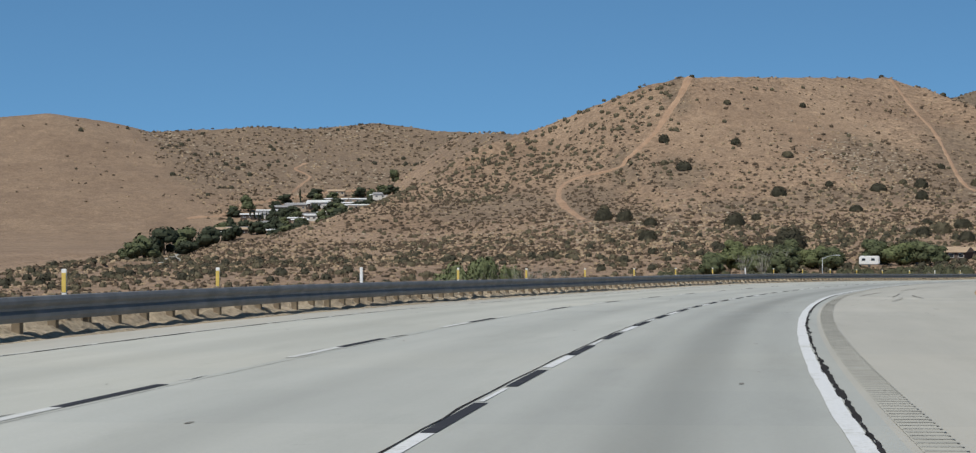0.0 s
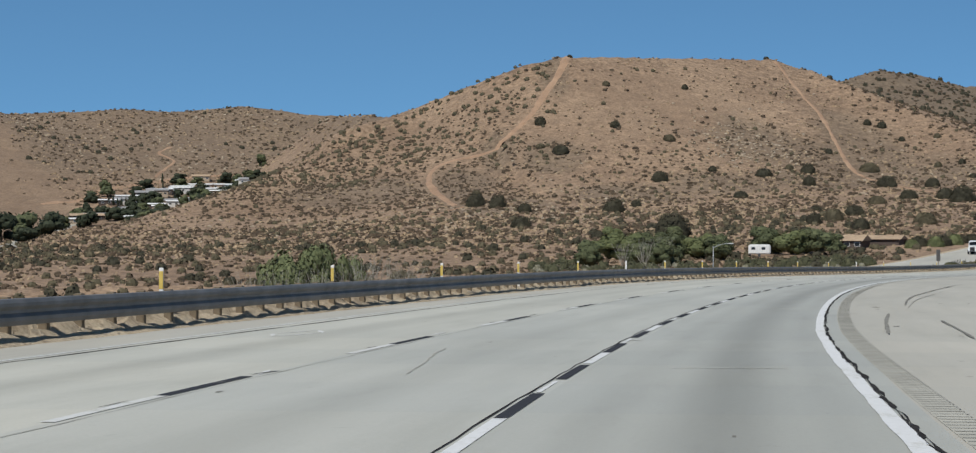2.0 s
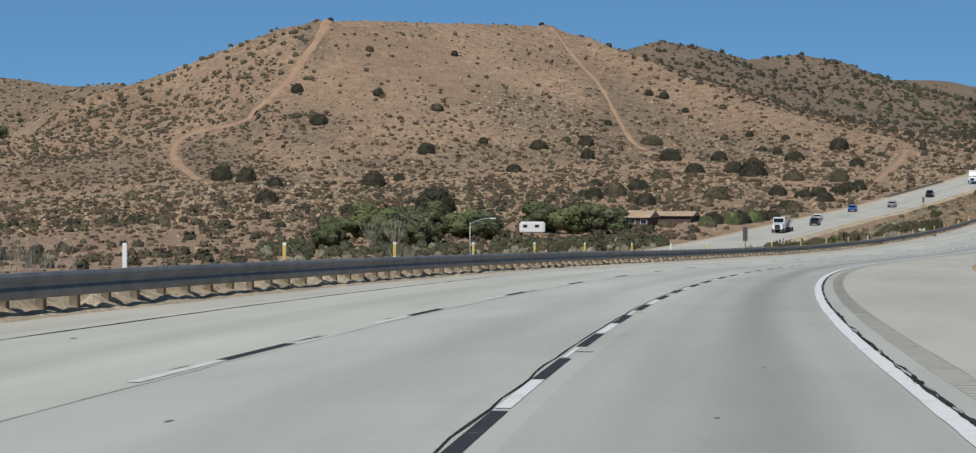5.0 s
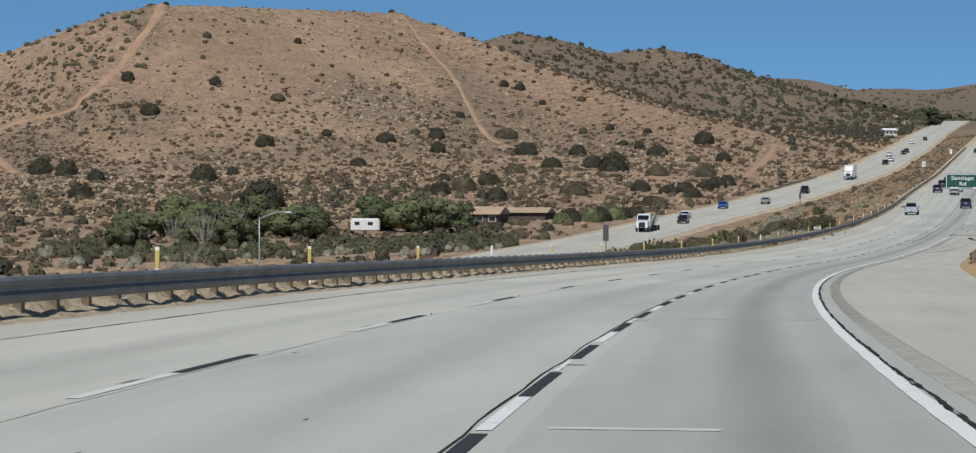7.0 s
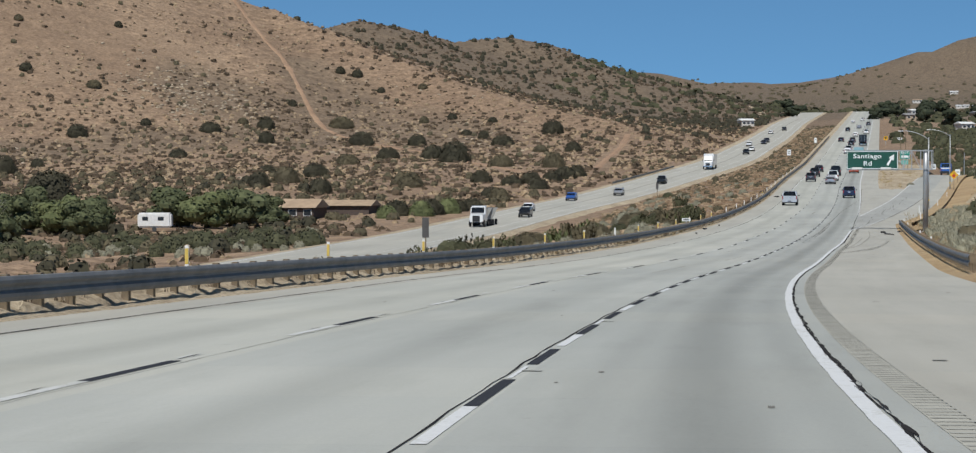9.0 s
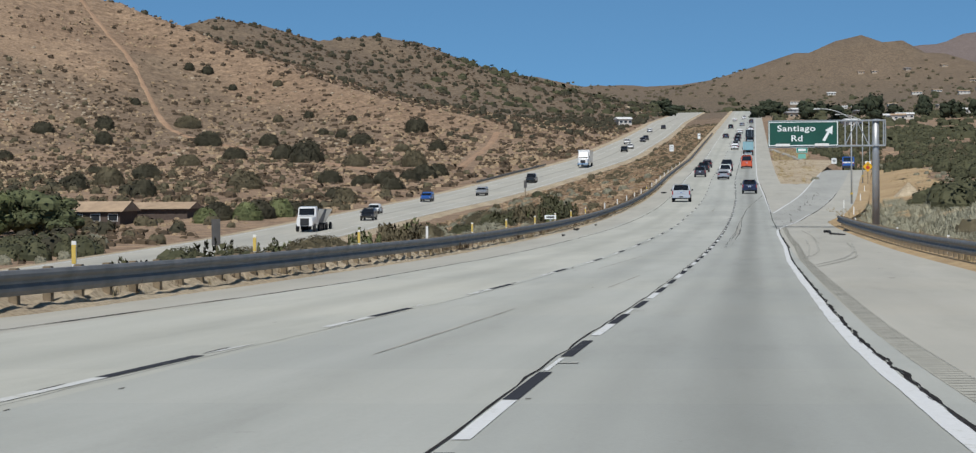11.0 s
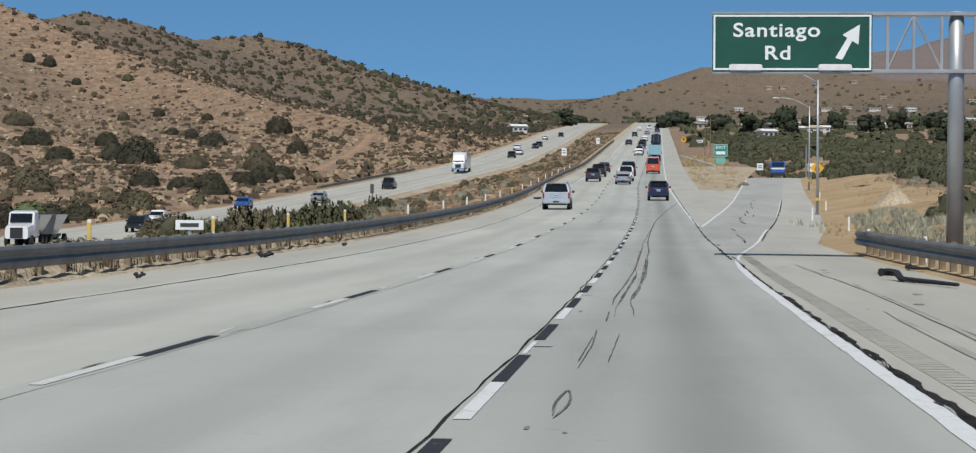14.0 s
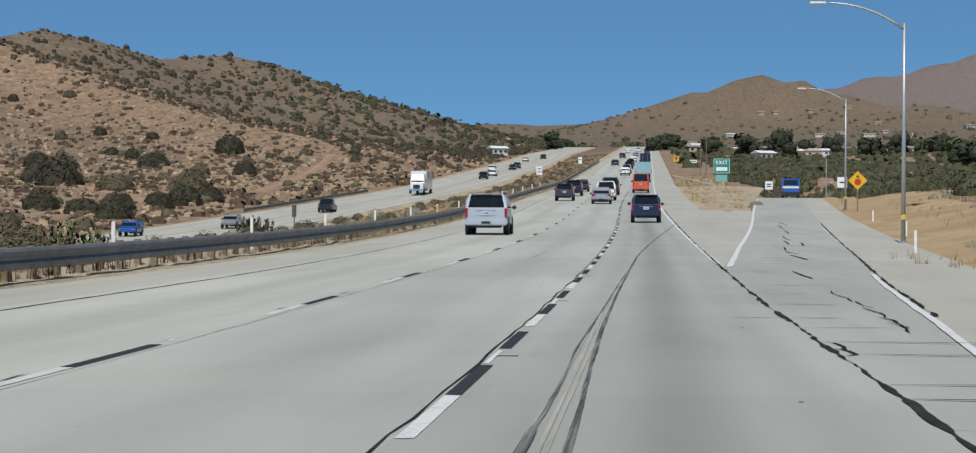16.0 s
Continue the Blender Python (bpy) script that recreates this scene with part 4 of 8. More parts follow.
def guardrail(label, s_from, s_to, lat, side, near, zf=zown):
    """A beam rail on timber posts; side +1 faces right. Posts within near are parts of their own."""
    g = thing("guardrail", at_road(s_from, lat(s_from)), label, "guardrail")
    inv = g.matrix_world.inverted()
    for a in np.arange(s_from, s_to, 7.62):
        b = min(a + 7.66, s_to)
        s = np.linspace(a, b, 4)
        prof = [(side * p, q) for p, q in BEAM] + [(side * (p - 0.012), q) for p, q in BEAM[::-1]]
        v = np.stack([place(s, lat(s) + p, q, zf(s)) for p, q in prof], 1)
        n = len(prof)
        f = [(i * n + j, i * n + (j + 1) % n, (i + 1) * n + (j + 1) % n, (i + 1) * n + j) for i in range(3) for j in range(n)]
        f += [tuple(range(n))[::-1], tuple(range(3 * n, 4 * n))]
        ob = mesh_object("rail", v, f if side < 0 else [q[::-1] for q in f], M_GALV)
        ob.parent, ob.matrix_parent_inverse = g, inv
    rest_v, rest_f = [], []
    for a in np.arange(s_from + 0.9, s_to, 1.905):
        m = at_road(a, lat(a) - side * 0.2, 0, 0, float(zf(a)))
        if near[0] < a < near[1]:
            for me, off in ((POST_ME, 0), (BLOCK_ME, side * 0.12)):
                ob = new(me.name, me)
                ob.parent, ob.matrix_parent_inverse = g, inv
                ob.matrix_basis = m @ pose(off, 0, 0)
        else:
            k = len(rest_v)
            rest_v += [tuple(m @ v.co) for v in POST_ME.vertices]
            rest_f += [tuple(k + i for i in p.vertices) for p in POST_ME.polygons]
    if rest_v:
        ob = mesh_object("posts_far_off", rest_v, rest_f, M_WOOD)
        ob.parent, ob.matrix_parent_inverse = g, inv
        tagged(ob, kind="stuff")
    return g


guardrail("long dark weathered steel guardrail on timber posts beside the median", 16, 1060, rail_lat, 1, (28, 330))
guardrail("dark steel guardrail on timber posts beside the wide shoulder", 330, 466, lambda s: np.interp(s, (330, 400, 466), (9.0, 8.4, 7.7)), -1, (330, 470))
guardrail("distant steel guardrail along the opposite carriageway", 760, 850, lambda s: copp(s) - 7.9, 1, (0, 0), zopp)

# ---- roadside markers ----
M_MARK_WHITE = plain("marker_white", (0.72, 0.71, 0.68), 0.6, 0, 0.12, 4, 30)
M_MARK_YELLOW = plain("marker_yellow", (0.60, 0.43, 0.10), 0.5, 0, 0.15, 4, 30)


def marker(m, yellow, tall=1.15):
    t = thing("guardrail_marker", m, "slim white plastic marker post with a yellow top" if yellow else "slim plain white plastic marker post", "marker post", "markers along the guardrail")
    part("post", box(0.09, 0.04, tall, 0, 0, tall / 2, 0.008), M_MARK_WHITE, t)
    if yellow:
        part("reflector", box(0.084, 0.056, 0.36, 0, 0, tall - 0.25, 0.006), M_MARK_YELLOW, t, "yellow reflective sheet")
    return t


proto_y, proto_w = None, None
spots = [30, 41, 52, 68, 84, 99, 115, 131, 146.5, 162, 177, 191, 206, 221, 236, 251, 267.5, 283, 299, 315, 331, 347, 363, 379, 395, 410, 425, 441, 455, 468, 482, 505, 524, 541, 558, 575, 592, 610, 628, 646, 664, 682, 700, 720, 740]
for i, s_ in enumerate(spots):
    m = at_road(s_, float(np.interp(s_, (0, 150, 250, 430), (-10.1, -10.15, -10.45, -10.95))), 0.0)
    yellow = i % 7 != 3 and s_ < 490 or i % 9 == 0
    if yellow:
        proto_y = copy_thing(proto_y, m) if proto_y else marker(m, True)
    else:
        proto_w = copy_thing(proto_w, m) if proto_w else marker(m, False)
for s_, la in ((389.7, 8.95), (416.5, 8.75), (452.4, 8.3), (466.5, 8.1), (500, 10.2), (531, 10.6), (560, 13.6), (600, 16.2)):
    copy_thing(proto_w, on_ground(s_, la))

# ---- overhead exit sign ----
M_SIGN_GREEN = plain("sign_green", (0.010, 0.075, 0.052), 0.45, 0, 0.12, 1.5, 20)
M_SIGN_WHITE = plain("sign_white", (0.78, 0.80, 0.78), 0.45, 0, 0.06, 2, 20)
M_SIGN_TEAL = plain("sign_teal", (0.01, 0.22, 0.17), 0.45, 0, 0.1, 1.5, 20)
M_SIGN_YELLOW = plain("sign_yellow", (0.72, 0.40, 0.015), 0.45, 0, 0.1, 2, 20)
M_SIGN_RED = plain("sign_red", (0.45, 0.045, 0.02), 0.45, 0, 0.1, 2, 20)
M_SIGN_BACK = plain("sign_back_dark", (0.09, 0.085, 0.08), 0.6, 0.2, 0.15, 2, 20)
M_SIGN_BLUE = plain("sign_blue", (0.03, 0.14, 0.42), 0.45, 0, 0.1, 2, 20)


def border_bm(w, h, t, y, r=0.0):
    bm = bmesh.new()
    for sx, sz, x, z in ((w, t, 0, h / 2 - t / 2), (w, t, 0, -h / 2 + t / 2), (t, h - 2 * t, -w / 2 + t / 2, 0), (t, h - 2 * t, w / 2 - t / 2, 0)):
        box_bm(bm, sx, 0.008, sz, x, y, z)
    return bm


gantry = thing("overhead_sign", at_road(459, 5.2), "green overhead exit sign on a grey cantilever post", "road sign")
GZ0 = float(ground_z(*place(459, 9.95)[:2])) - float(zown(459))
part("post", tube([(4.75, 0.45, GZ0 - 0.2), (4.75, 0.45, 5.0), (4.75, 0.45, 7.16)], [0.25, 0.235, 0.22], 16), M_STEEL, gantry, "round galvanised steel post", True)
part("base_plate", box(0.75, 0.75, 0.06, 4.75, 0.45, GZ0 + 0.06, 0.01), M_STEEL, gantry)
for name, z in (("lower_chord", 5.42), ("upper_chord", 7.08)):
    for y in (0.2, 0.7):
        part(name, box(7.7, 0.11, 0.11, 1.55, y, z, 0.01), M_STEEL, gantry)
for x in (-2.1, -0.2, 1.6, 2.75, 3.5, 4.3, 5.25):
    part("truss_post", box(0.08, 0.08, 1.6, x, 0.2, 6.25), M_STEEL, gantry)
for x0, x1 in ((2.75, 3.5), (4.3, 3.5)):
    part("diagonal", tube([(x0, 0.2, 5.45), (x1, 0.2, 7.05)], 0.035, 6), M_STEEL, gantry)
part("end_plate", box(0.06, 0.6, 1.75, 5.38, 0.45, 6.25, 0.01), M_STEEL, gantry)
panel = part("sign_panel", box(4.6, 0.06, 1.66, 0, 0.05, 6.24, 0.012), M_SIGN_GREEN, gantry, "green reflective panel with white legend")
bd = part("border", border_bm(4.54, 1.6, 0.055, 0.0), M_SIGN_WHITE, panel)
bd.location = (0, 0.015, 6.24)
text_mesh("legend", "Santiago", 0.56, M_SIGN_WHITE, panel, pose(-0.45, 0.012, 6.58) @ Matrix.Diagonal((1.22, 1, 1, 1)))
text_mesh("legend", "Rd", 0.56, M_SIGN_WHITE, panel, pose(-0.42, 0.012, 5.92) @ Matrix.Diagonal((1.22, 1, 1, 1)))
ar = bmesh.new()
pts = [(-0.36, -0.45), (-0.16, -0.5), (0.12, 0.04), (0.3, -0.06), (0.34, 0.52), (-0.16, 0.22), (-0.02, 0.13)]
fr = [ar.verts.new((x, -0.006, z)) for x, z in pts]
bk_ = [ar.verts.new((x, 0.006, z)) for x, z in pts]
ar.faces.new(fr)
ar.faces.new(bk_[::-1])
for i in range(len(pts)):
    ar.faces.new((fr[i], fr[i - 1], bk_[i - 1], bk_[i]))
bmesh.ops.recalc_face_normals(ar, faces=ar.faces[:])
arrow = part("arrow", ar, M_SIGN_WHITE, panel)
arrow.location = (1.6, 0.012, 6.24)
part("walkway", box(4.6, 0.5, 0.04, 0, -0.25, 5.33, 0.005), M_STEEL, gantry, "grey sign maintenance grating")
for x in (-1.35, 1.2):
    part("sign_light", box(0.95, 0.24, 0.2, x, -0.45, 5.48, 0.03), M_MARK_WHITE, gantry, "white sign lighting box")

# ---- small signs ----


def panel_sign(name, m, label, w, h, up, material, legs=(0,), bars=(), words="", border=None, bar_mat=None):
    t = thing(name, m, label, "road sign")
    for x in legs:
        part("leg", box(0.09, 0.09, up + h, x, 0.06, (up + h) / 2 - 0.2, 0.01), M_WOOD if up > 1.3 else M_STEEL, t)
    p = part("panel", box(w, 0.03, h, 0, 0, up + h / 2, 0.006), material, t)
    if border:
        b_ = part("border", border_bm(w * 0.96, h * 0.96, 0.045, 0), border, p)
        b_.location = (0, -0.02, up + h / 2)
    for bw, bh, bx, bz in bars:
        part("legend", box(bw, 0.008, bh, bx, -0.02, up + h / 2 + bz), bar_mat or M_SIGN_WHITE, p)
    if words:
        text_mesh("legend", words, h * 0.36, border or M_SIGN_WHITE, p, pose(0, -0.022, up + h * 0.72))
    return t


exit_sign = panel_sign("exit_sign", on_ground(763, 12.3, 0), "green gore exit sign on two legs above a small plate", 2.2, 2.0, 2.6, M_SIGN_TEAL, (-0.6, 0.6), ((1.5, 0.5, 0, -0.4),), "EXIT", M_SIGN_WHITE)
part("plate", box(1.5, 0.03, 0.9, 0, 0, 1.95, 0.006), plain("plate_pale_green", (0.16, 0.42, 0.36), 0.5), exit_sign, "pale green speed plate")
M_INK = plain("sign_ink", (0.05, 0.05, 0.05), 0.6)
panel_sign("white_sign", on_ground(758.8, 18.4), "small white regulatory sign on a post", 1.0, 1.1, 1.7, M_SIGN_WHITE, (0,), ((0.6, 0.14, 0, 0.15), (0.6, 0.14, 0, -0.15)), bar_mat=M_INK)
panel_sign("white_sign", on_ground(670, 20.6), "small white regulatory sign beside the ramp", 0.9, 1.0, 1.9, M_SIGN_WHITE, (0,), ((0.5, 0.14, 0, 0.0),), bar_mat=M_INK)
panel_sign("white_sign", on_ground(852, -16.4), "white sign on a post in the dry median", 1.0, 1.5, 1.4, M_SIGN_WHITE, (0,), ((0.6, 0.16, 0, 0.3), (0.6, 0.16, 0, -0.2)), bar_mat=M_INK)
panel_sign("white_sign", on_ground(955, -12.4), "tall white sign on a post in the median", 0.8, 1.5, 1.6, M_SIGN_WHITE, (0,), ((0.5, 0.16, 0, 0.2),), bar_mat=M_INK)
panel_sign("white_sign", on_ground(1000, 13), "low white sign beside the far shoulder", 1.7, 0.7, 1.2, M_SIGN_WHITE, (0,), ((1.2, 0.2, 0, 0),), bar_mat=M_INK)
panel_sign("milepost_sign", at_road(452, -11.0, 0.0), "small white plate on a short stake by the guardrail", 0.75, 0.26, 0.8, M_SIGN_WHITE, (0,), ((0.5, 0.1, 0, 0),), bar_mat=M_INK)
ysm = thing("warning_sign", on_ground(971, 8.6), "round-looking yellow warning sign on a post", "road sign")
part("leg", box(0.1, 0.1, 3.0, 0, 0.06, 1.3), M_STEEL, ysm)
part("panel", box(1.25, 0.03, 1.25, 0, 0, 2.5, 0.2), M_SIGN_YELLOW, ysm)
part("legend", box(0.3, 0.01, 0.6, 0, -0.022, 2.5), M_INK, ysm)
dm = thing("stop_ahead_sign", on_ground(634, 18.6), "yellow diamond warning sign with a red octagon", "road sign")
part("leg", box(0.1, 0.1, 2.6, 0, 0.06, 1.1, 0.01), M_WOOD, dm)
pn = part("panel", box(1.05, 0.03, 1.05, 0, 0, 2.9, 0.004, Matrix.Rotation(radians(45), 3, "Y")), M_SIGN_YELLOW, dm)
ob_ = bmesh.new()
bmesh.ops.create_cone(ob_, cap_ends=True, segments=8, radius1=0.27, radius2=0.27, depth=0.012, matrix=pose(0, -0.024, 2.78, 90, 0, 0))
part("octagon", ob_, M_SIGN_RED, pn, "red octagon symbol")
ob_ = bmesh.new()
ob_.faces.new([ob_.verts.new(p) for p in ((-0.13, -0.024, 3.12), (0.13, -0.024, 3.12), (0.0, -0.024, 3.38))])
part("arrow", ob_, M_INK, pn, "black arrow symbol")
osn = thing("road_sign_back", on_ground(495, -43.0), "dark back of a road sign beside the opposite carriageway", "road sign")
part("leg", box(0.14, 0.14, 3.2, 0, 0, 1.4, 0.01), M_WOOD, osn)
part("panel", box(0.75, 0.05, 2.2, 0, -0.08, 3.2, 0.01), M_SIGN_BACK, osn)
op = thing("marker_pole", on_ground(707, -36.8), "dark pole with a narrow board by the median bush", "pole")
part("pole", box(0.14, 0.14, 3.0, 0, 0, 1.4, 0.01), M_WOOD, op)
part("board", box(0.5, 0.05, 1.3, 0, -0.08, 2.6, 0.01), M_SIGN_BACK, op)


# ---- street lamps ----
def street_lamp(m, label, height=9.3, reach=3.3, rise=1.1, z0=0.0, slim=1.0):
    t = thing("street_lamp", m, label, "street lamp", "lamps along the ramp")
    part("base", tube([(0, 0, z0 - 0.3), (0, 0, z0 + 0.45)], [0.2, 0.17], 12), M_STEEL, t)
    part("pole", tube([(0, 0, z0 + 0.3), (0, 0, height * 0.5), (0, 0, height + 0.15)], [0.125 * slim, 0.105 * slim, 0.08 * slim], 12), M_STEEL, t, "", True)
    part("collar", tube([(0, 0, 1.35), (0, 0, 1.55)], [0.145, 0.145], 12), M_MARK_YELLOW, t, "yellow band round the pole")
    pts = [(-reach * u, 0, height - 0.1 + rise * (1 - (1 - u) ** 2.2)) for u in np.linspace(0, 1, 9)]
    arm = part("arm", tube(pts, [0.06 - 0.025 * i / 8 for i in range(9)], 8), M_STEEL, t, "", True)
    part("luminaire", box(0.72, 0.3, 0.13, -reach - 0.25, 0, height - 0.12 + rise, 0.05), M_MARK_WHITE, arm, "pale grey lamp head")
    return t


lamp = street_lamp(on_ground(548, 12.1), "tall grey steel street lamp with a curved arm beside the ramp", slim=0.8)
copy_thing(lamp, on_ground(640, 18.2))
street_lamp(pose(57.2, 395.5, float(ground_z(57.2, 395.5)), 0, 0, 150), "thin steel street lamp in the valley beyond the guardrail", 6.8, 2.6, 0.7, slim=0.6)
tp = thing("utility_pole", on_ground(735, 24.1), "slim bare pole beside the exit ramp", "pole")
part("pole", tube([(0, 0, -0.2), (0, 0, 5.2)], [0.09, 0.07], 8), M_STEEL, tp)


# ---- foliage ----
def foliage(name, dark, light, rough=0.8, by_object=False):
    m, n, l, b = mat(name, rough)
    if by_object:
        rv = n.new("ShaderNodeObjectInfo").outputs["Random"]
    else:
        rv = n.new("ShaderNodeNewGeometry").outputs["Random Per Island"]
    col = ramp(n, l, rv, [(0.0, dark), (1.0, light)])
    grain = noise_node(n, l, 1.3, 3)
    col = mix(n, l, col, ramp(n, l, grain, [(0.3, (0.7, 0.72, 0.7)), (0.7, (1.2, 1.18, 1.1))]), 0.8, "MULTIPLY")
    l.new(col, b.inputs["Base Color"])
    b.inputs["Specular IOR Level"].default_value = 0.2
    return m


M_SHRUB = foliage("dark_shrub_leaves", (0.034, 0.031, 0.02), (0.058, 0.053, 0.034))
M_OLIVE = foliage("olive_scrub_leaves", (0.07, 0.06, 0.037), (0.115, 0.096, 0.06))
M_SAGE = foliage("grey_sage_leaves", (0.16, 0.152, 0.112), (0.235, 0.222, 0.165))
M_SAGE_PALE = foliage("pale_sage_stems", (0.26, 0.252, 0.19), (0.38, 0.365, 0.28))
M_TREE = foliage("tree_leaves", (0.054, 0.063, 0.031), (0.1, 0.11, 0.055))
M_BRUSH = foliage("olive_green_brush", (0.045, 0.047, 0.026), (0.082, 0.081, 0.045))
M_PINE = foliage("dark_tree_leaves", (0.024, 0.031, 0.018), (0.045, 0.052, 0.031))
M_GREEN = foliage("bright_bush_leaves", (0.075, 0.088, 0.037), (0.132, 0.144, 0.066))
M_TUFT = foliage("dry_scrub", (0.05, 0.037, 0.025), (0.12, 0.085, 0.056))
M_TUFT_PALE = foliage("pale_dry_scrub", (0.25, 0.18, 0.115), (0.40, 0.30, 0.20))
M_RED = foliage("rusty_buckwheat", (0.17, 0.115, 0.075), (0.28, 0.19, 0.12))
M_STRAW = foliage("straw_grass", (0.24, 0.18, 0.10), (0.41, 0.325, 0.195))
M_TWIG = foliage("bare_grey_twigs", (0.20, 0.185, 0.16), (0.36, 0.34, 0.30))
M_NEAR = foliage("pale_green_leaves", (0.085, 0.1, 0.045), (0.145, 0.16, 0.078))
M_BARK = plain("tree_bark", (0.12, 0.09, 0.065), 0.9, 0, 0.3, 6, 40)


def outward(quads, out):
    """Turns every leaf's face to its outer side; returns the leaves and soft normals that follow the crown's swell."""
    g = np.cross(quads[:, 1] - quads[:, 0], quads[:, 3] - quads[:, 0])
    g /= np.linalg.norm(g, axis=1)[:, None] + 1e-9
    out = out / (np.linalg.norm(out, axis=1)[:, None] + 1e-9)
    back = (g * out).sum(1) < 0
    quads = np.where(back[:, None, None], quads[:, ::-1], quads)
    g = np.where(back[:, None], -g, g)
    nrm = 0.68 * out + 0.32 * g
    return quads, nrm / (np.linalg.norm(nrm, axis=1)[:, None] + 1e-9)


def lobe_shell(c, rad, segs=7, rings=4):
    """Leaf patches closing the inside of one lobe of a crown."""
    up = np.linspace(-1.2, 1.5, rings + 1)
    th = np.arange(segs) * math.tau / segs
    P = np.stack([np.cos(up)[:, None] * np.cos(th), np.cos(up)[:, None] * np.sin(th), np.sin(up)[:, None] * np.ones(segs)], -1) * rad + c
    a, b = P[:-1], P[1:]
    return np.stack([a, np.roll(a, -1, 1), np.roll(b, -1, 1), b], 2).reshape(-1, 4, 3)


def leaf_cloud(seed, n, lobes, size, leaf, flat=0.6):
    """n little leaf sprays gathered in lobes, in a crown 1 m wide scaled by size (x, y, z): corners and normals."""
    r = np.random.RandomState(seed)
    c = r.uniform(-1, 1, (lobes, 3)) * (0.3, 0.3, 0.3) + (0, 0, 0.46)
    c[:, :2] *= np.clip(1.25 - 0.75 * c[:, 2:], 0.4, 1.2)
    rad = r.uniform(0.15, 0.27, lobes)
    k = r.randint(0, lobes, n)
    d = r.normal(size=(n, 3))
    d /= np.linalg.norm(d, axis=1)[:, None]
    p = c[k] + d * (rad[k] * r.uniform(0.7, 1.1, n))[:, None]
    p[:, 2] = np.maximum(p[:, 2], 0.03)
    u = r.normal(size=(n, 3))
    u -= 0.8 * (u * d).sum(1)[:, None] * d
    u /= np.linalg.norm(u, axis=1)[:, None]
    w = np.cross(u, d + 0.25 * r.normal(size=(n, 3)))
    w /= np.linalg.norm(w, axis=1)[:, None] + 1e-6
    h = leaf * r.uniform(0.5, 1.3, n)[:, None]
    quad = np.stack([p - u * h, p - w * h * 0.55, p + u * h, p + w * h * 0.55], 1)
    shell = np.concatenate([lobe_shell(cc, rr * 0.8) for cc, rr in zip(c, rad)])
    shell[..., 2] = np.maximum(shell[..., 2], 0.03)
    home = np.concatenate([c[k], np.repeat(c, len(shell) // lobes, 0)])
    quad = np.concatenate([quad, shell])
    mid = quad.mean(1)
    out = (mid - home) / 0.22 + 0.9 * (mid - (0, 0, 0.3))
    return outward(quad * np.asarray(size, float), out / np.asarray(size, float))


def fast_mesh(name, quads, material):
    quads, nrm = quads if isinstance(quads, tuple) else (quads, None)
    quads = np.asarray(quads, np.float32).reshape(-1, 4, 3)
    n = len(quads)
    me = bpy.data.meshes.new(name)
    me.vertices.add(n * 4)
    me.vertices.foreach_set("co", quads.ravel())
    me.loops.add(n * 4)
    me.loops.foreach_set("vertex_index", np.arange(n * 4, dtype=np.int32))
    me.polygons.add(n)
    me.polygons.foreach_set("loop_start", np.arange(0, n * 4, 4, dtype=np.int32))
    me.polygons.foreach_set("loop_total", np.full(n, 4, dtype=np.int32))
    if nrm is not None:
        me.polygons.foreach_set("use_smooth", np.ones(n, bool))
    me.materials.append(material)
    me.update(calc_edges=True)
    if nrm is not None:
        soft_n = me.attributes.new("custom_normal", "FLOAT_VECTOR", "POINT")
        soft_n.data.foreach_set("vector", np.repeat(np.asarray(nrm, np.float32), 4, 0).ravel())
    return me


TRAILS = (
    (((100, 1141), (95, 1124), (87, 1104), (79, 1085), (72, 1073), (64, 1059), (57, 1055), (49, 1052), (43, 1053), (36, 1050), (32, 1039), (31, 1016), (34, 987), (40, 944)), 3.7, "bare tan dirt trail climbing the hill"),
    (((42, 940), (27, 912), (9, 884), (-11, 834), (-27, 769)), 1.6, "faint dirt track along the foot of the hill"),
    (((208, 1192), (212, 1170), (215, 1129), (216, 1105), (215, 1075), (213, 1043), (213, 1025), (215, 1014)), 2.8, "bare tan dirt trail down the hill shoulder"),
    (((215, 1014), (222, 985), (232, 944), (224, 870), (222, 836), (218, 779)), 2.6, "dirt track across the lower slope"),
    (((309, 984), (292, 941), (271, 892), (243, 818)), 2.6, "dirt track on the lower slope by the far road"),
    (((-129, 1640), (-136, 1622), (-122, 1596), (-127, 1560), (-129, 1523)), 3.0, "winding dirt track above the village"),
)


def off_trails(xy):
    keep = np.ones(len(xy), bool)
    for pts, width, _ in TRAILS:
        for (x0, y0), (x1, y1) in zip(pts, pts[1:]):
            dx, dy = x1 - x0, y1 - y0
            t = np.clip(((xy[:, 0] - x0) * dx + (xy[:, 1] - y0) * dy) / (dx * dx + dy * dy), 0, 1)
            keep &= np.hypot(xy[:, 0] - x0 - t * dx, (xy[:, 1] - y0 - t * dy) * 0.7) > width / 2 + 0.9
    return keep


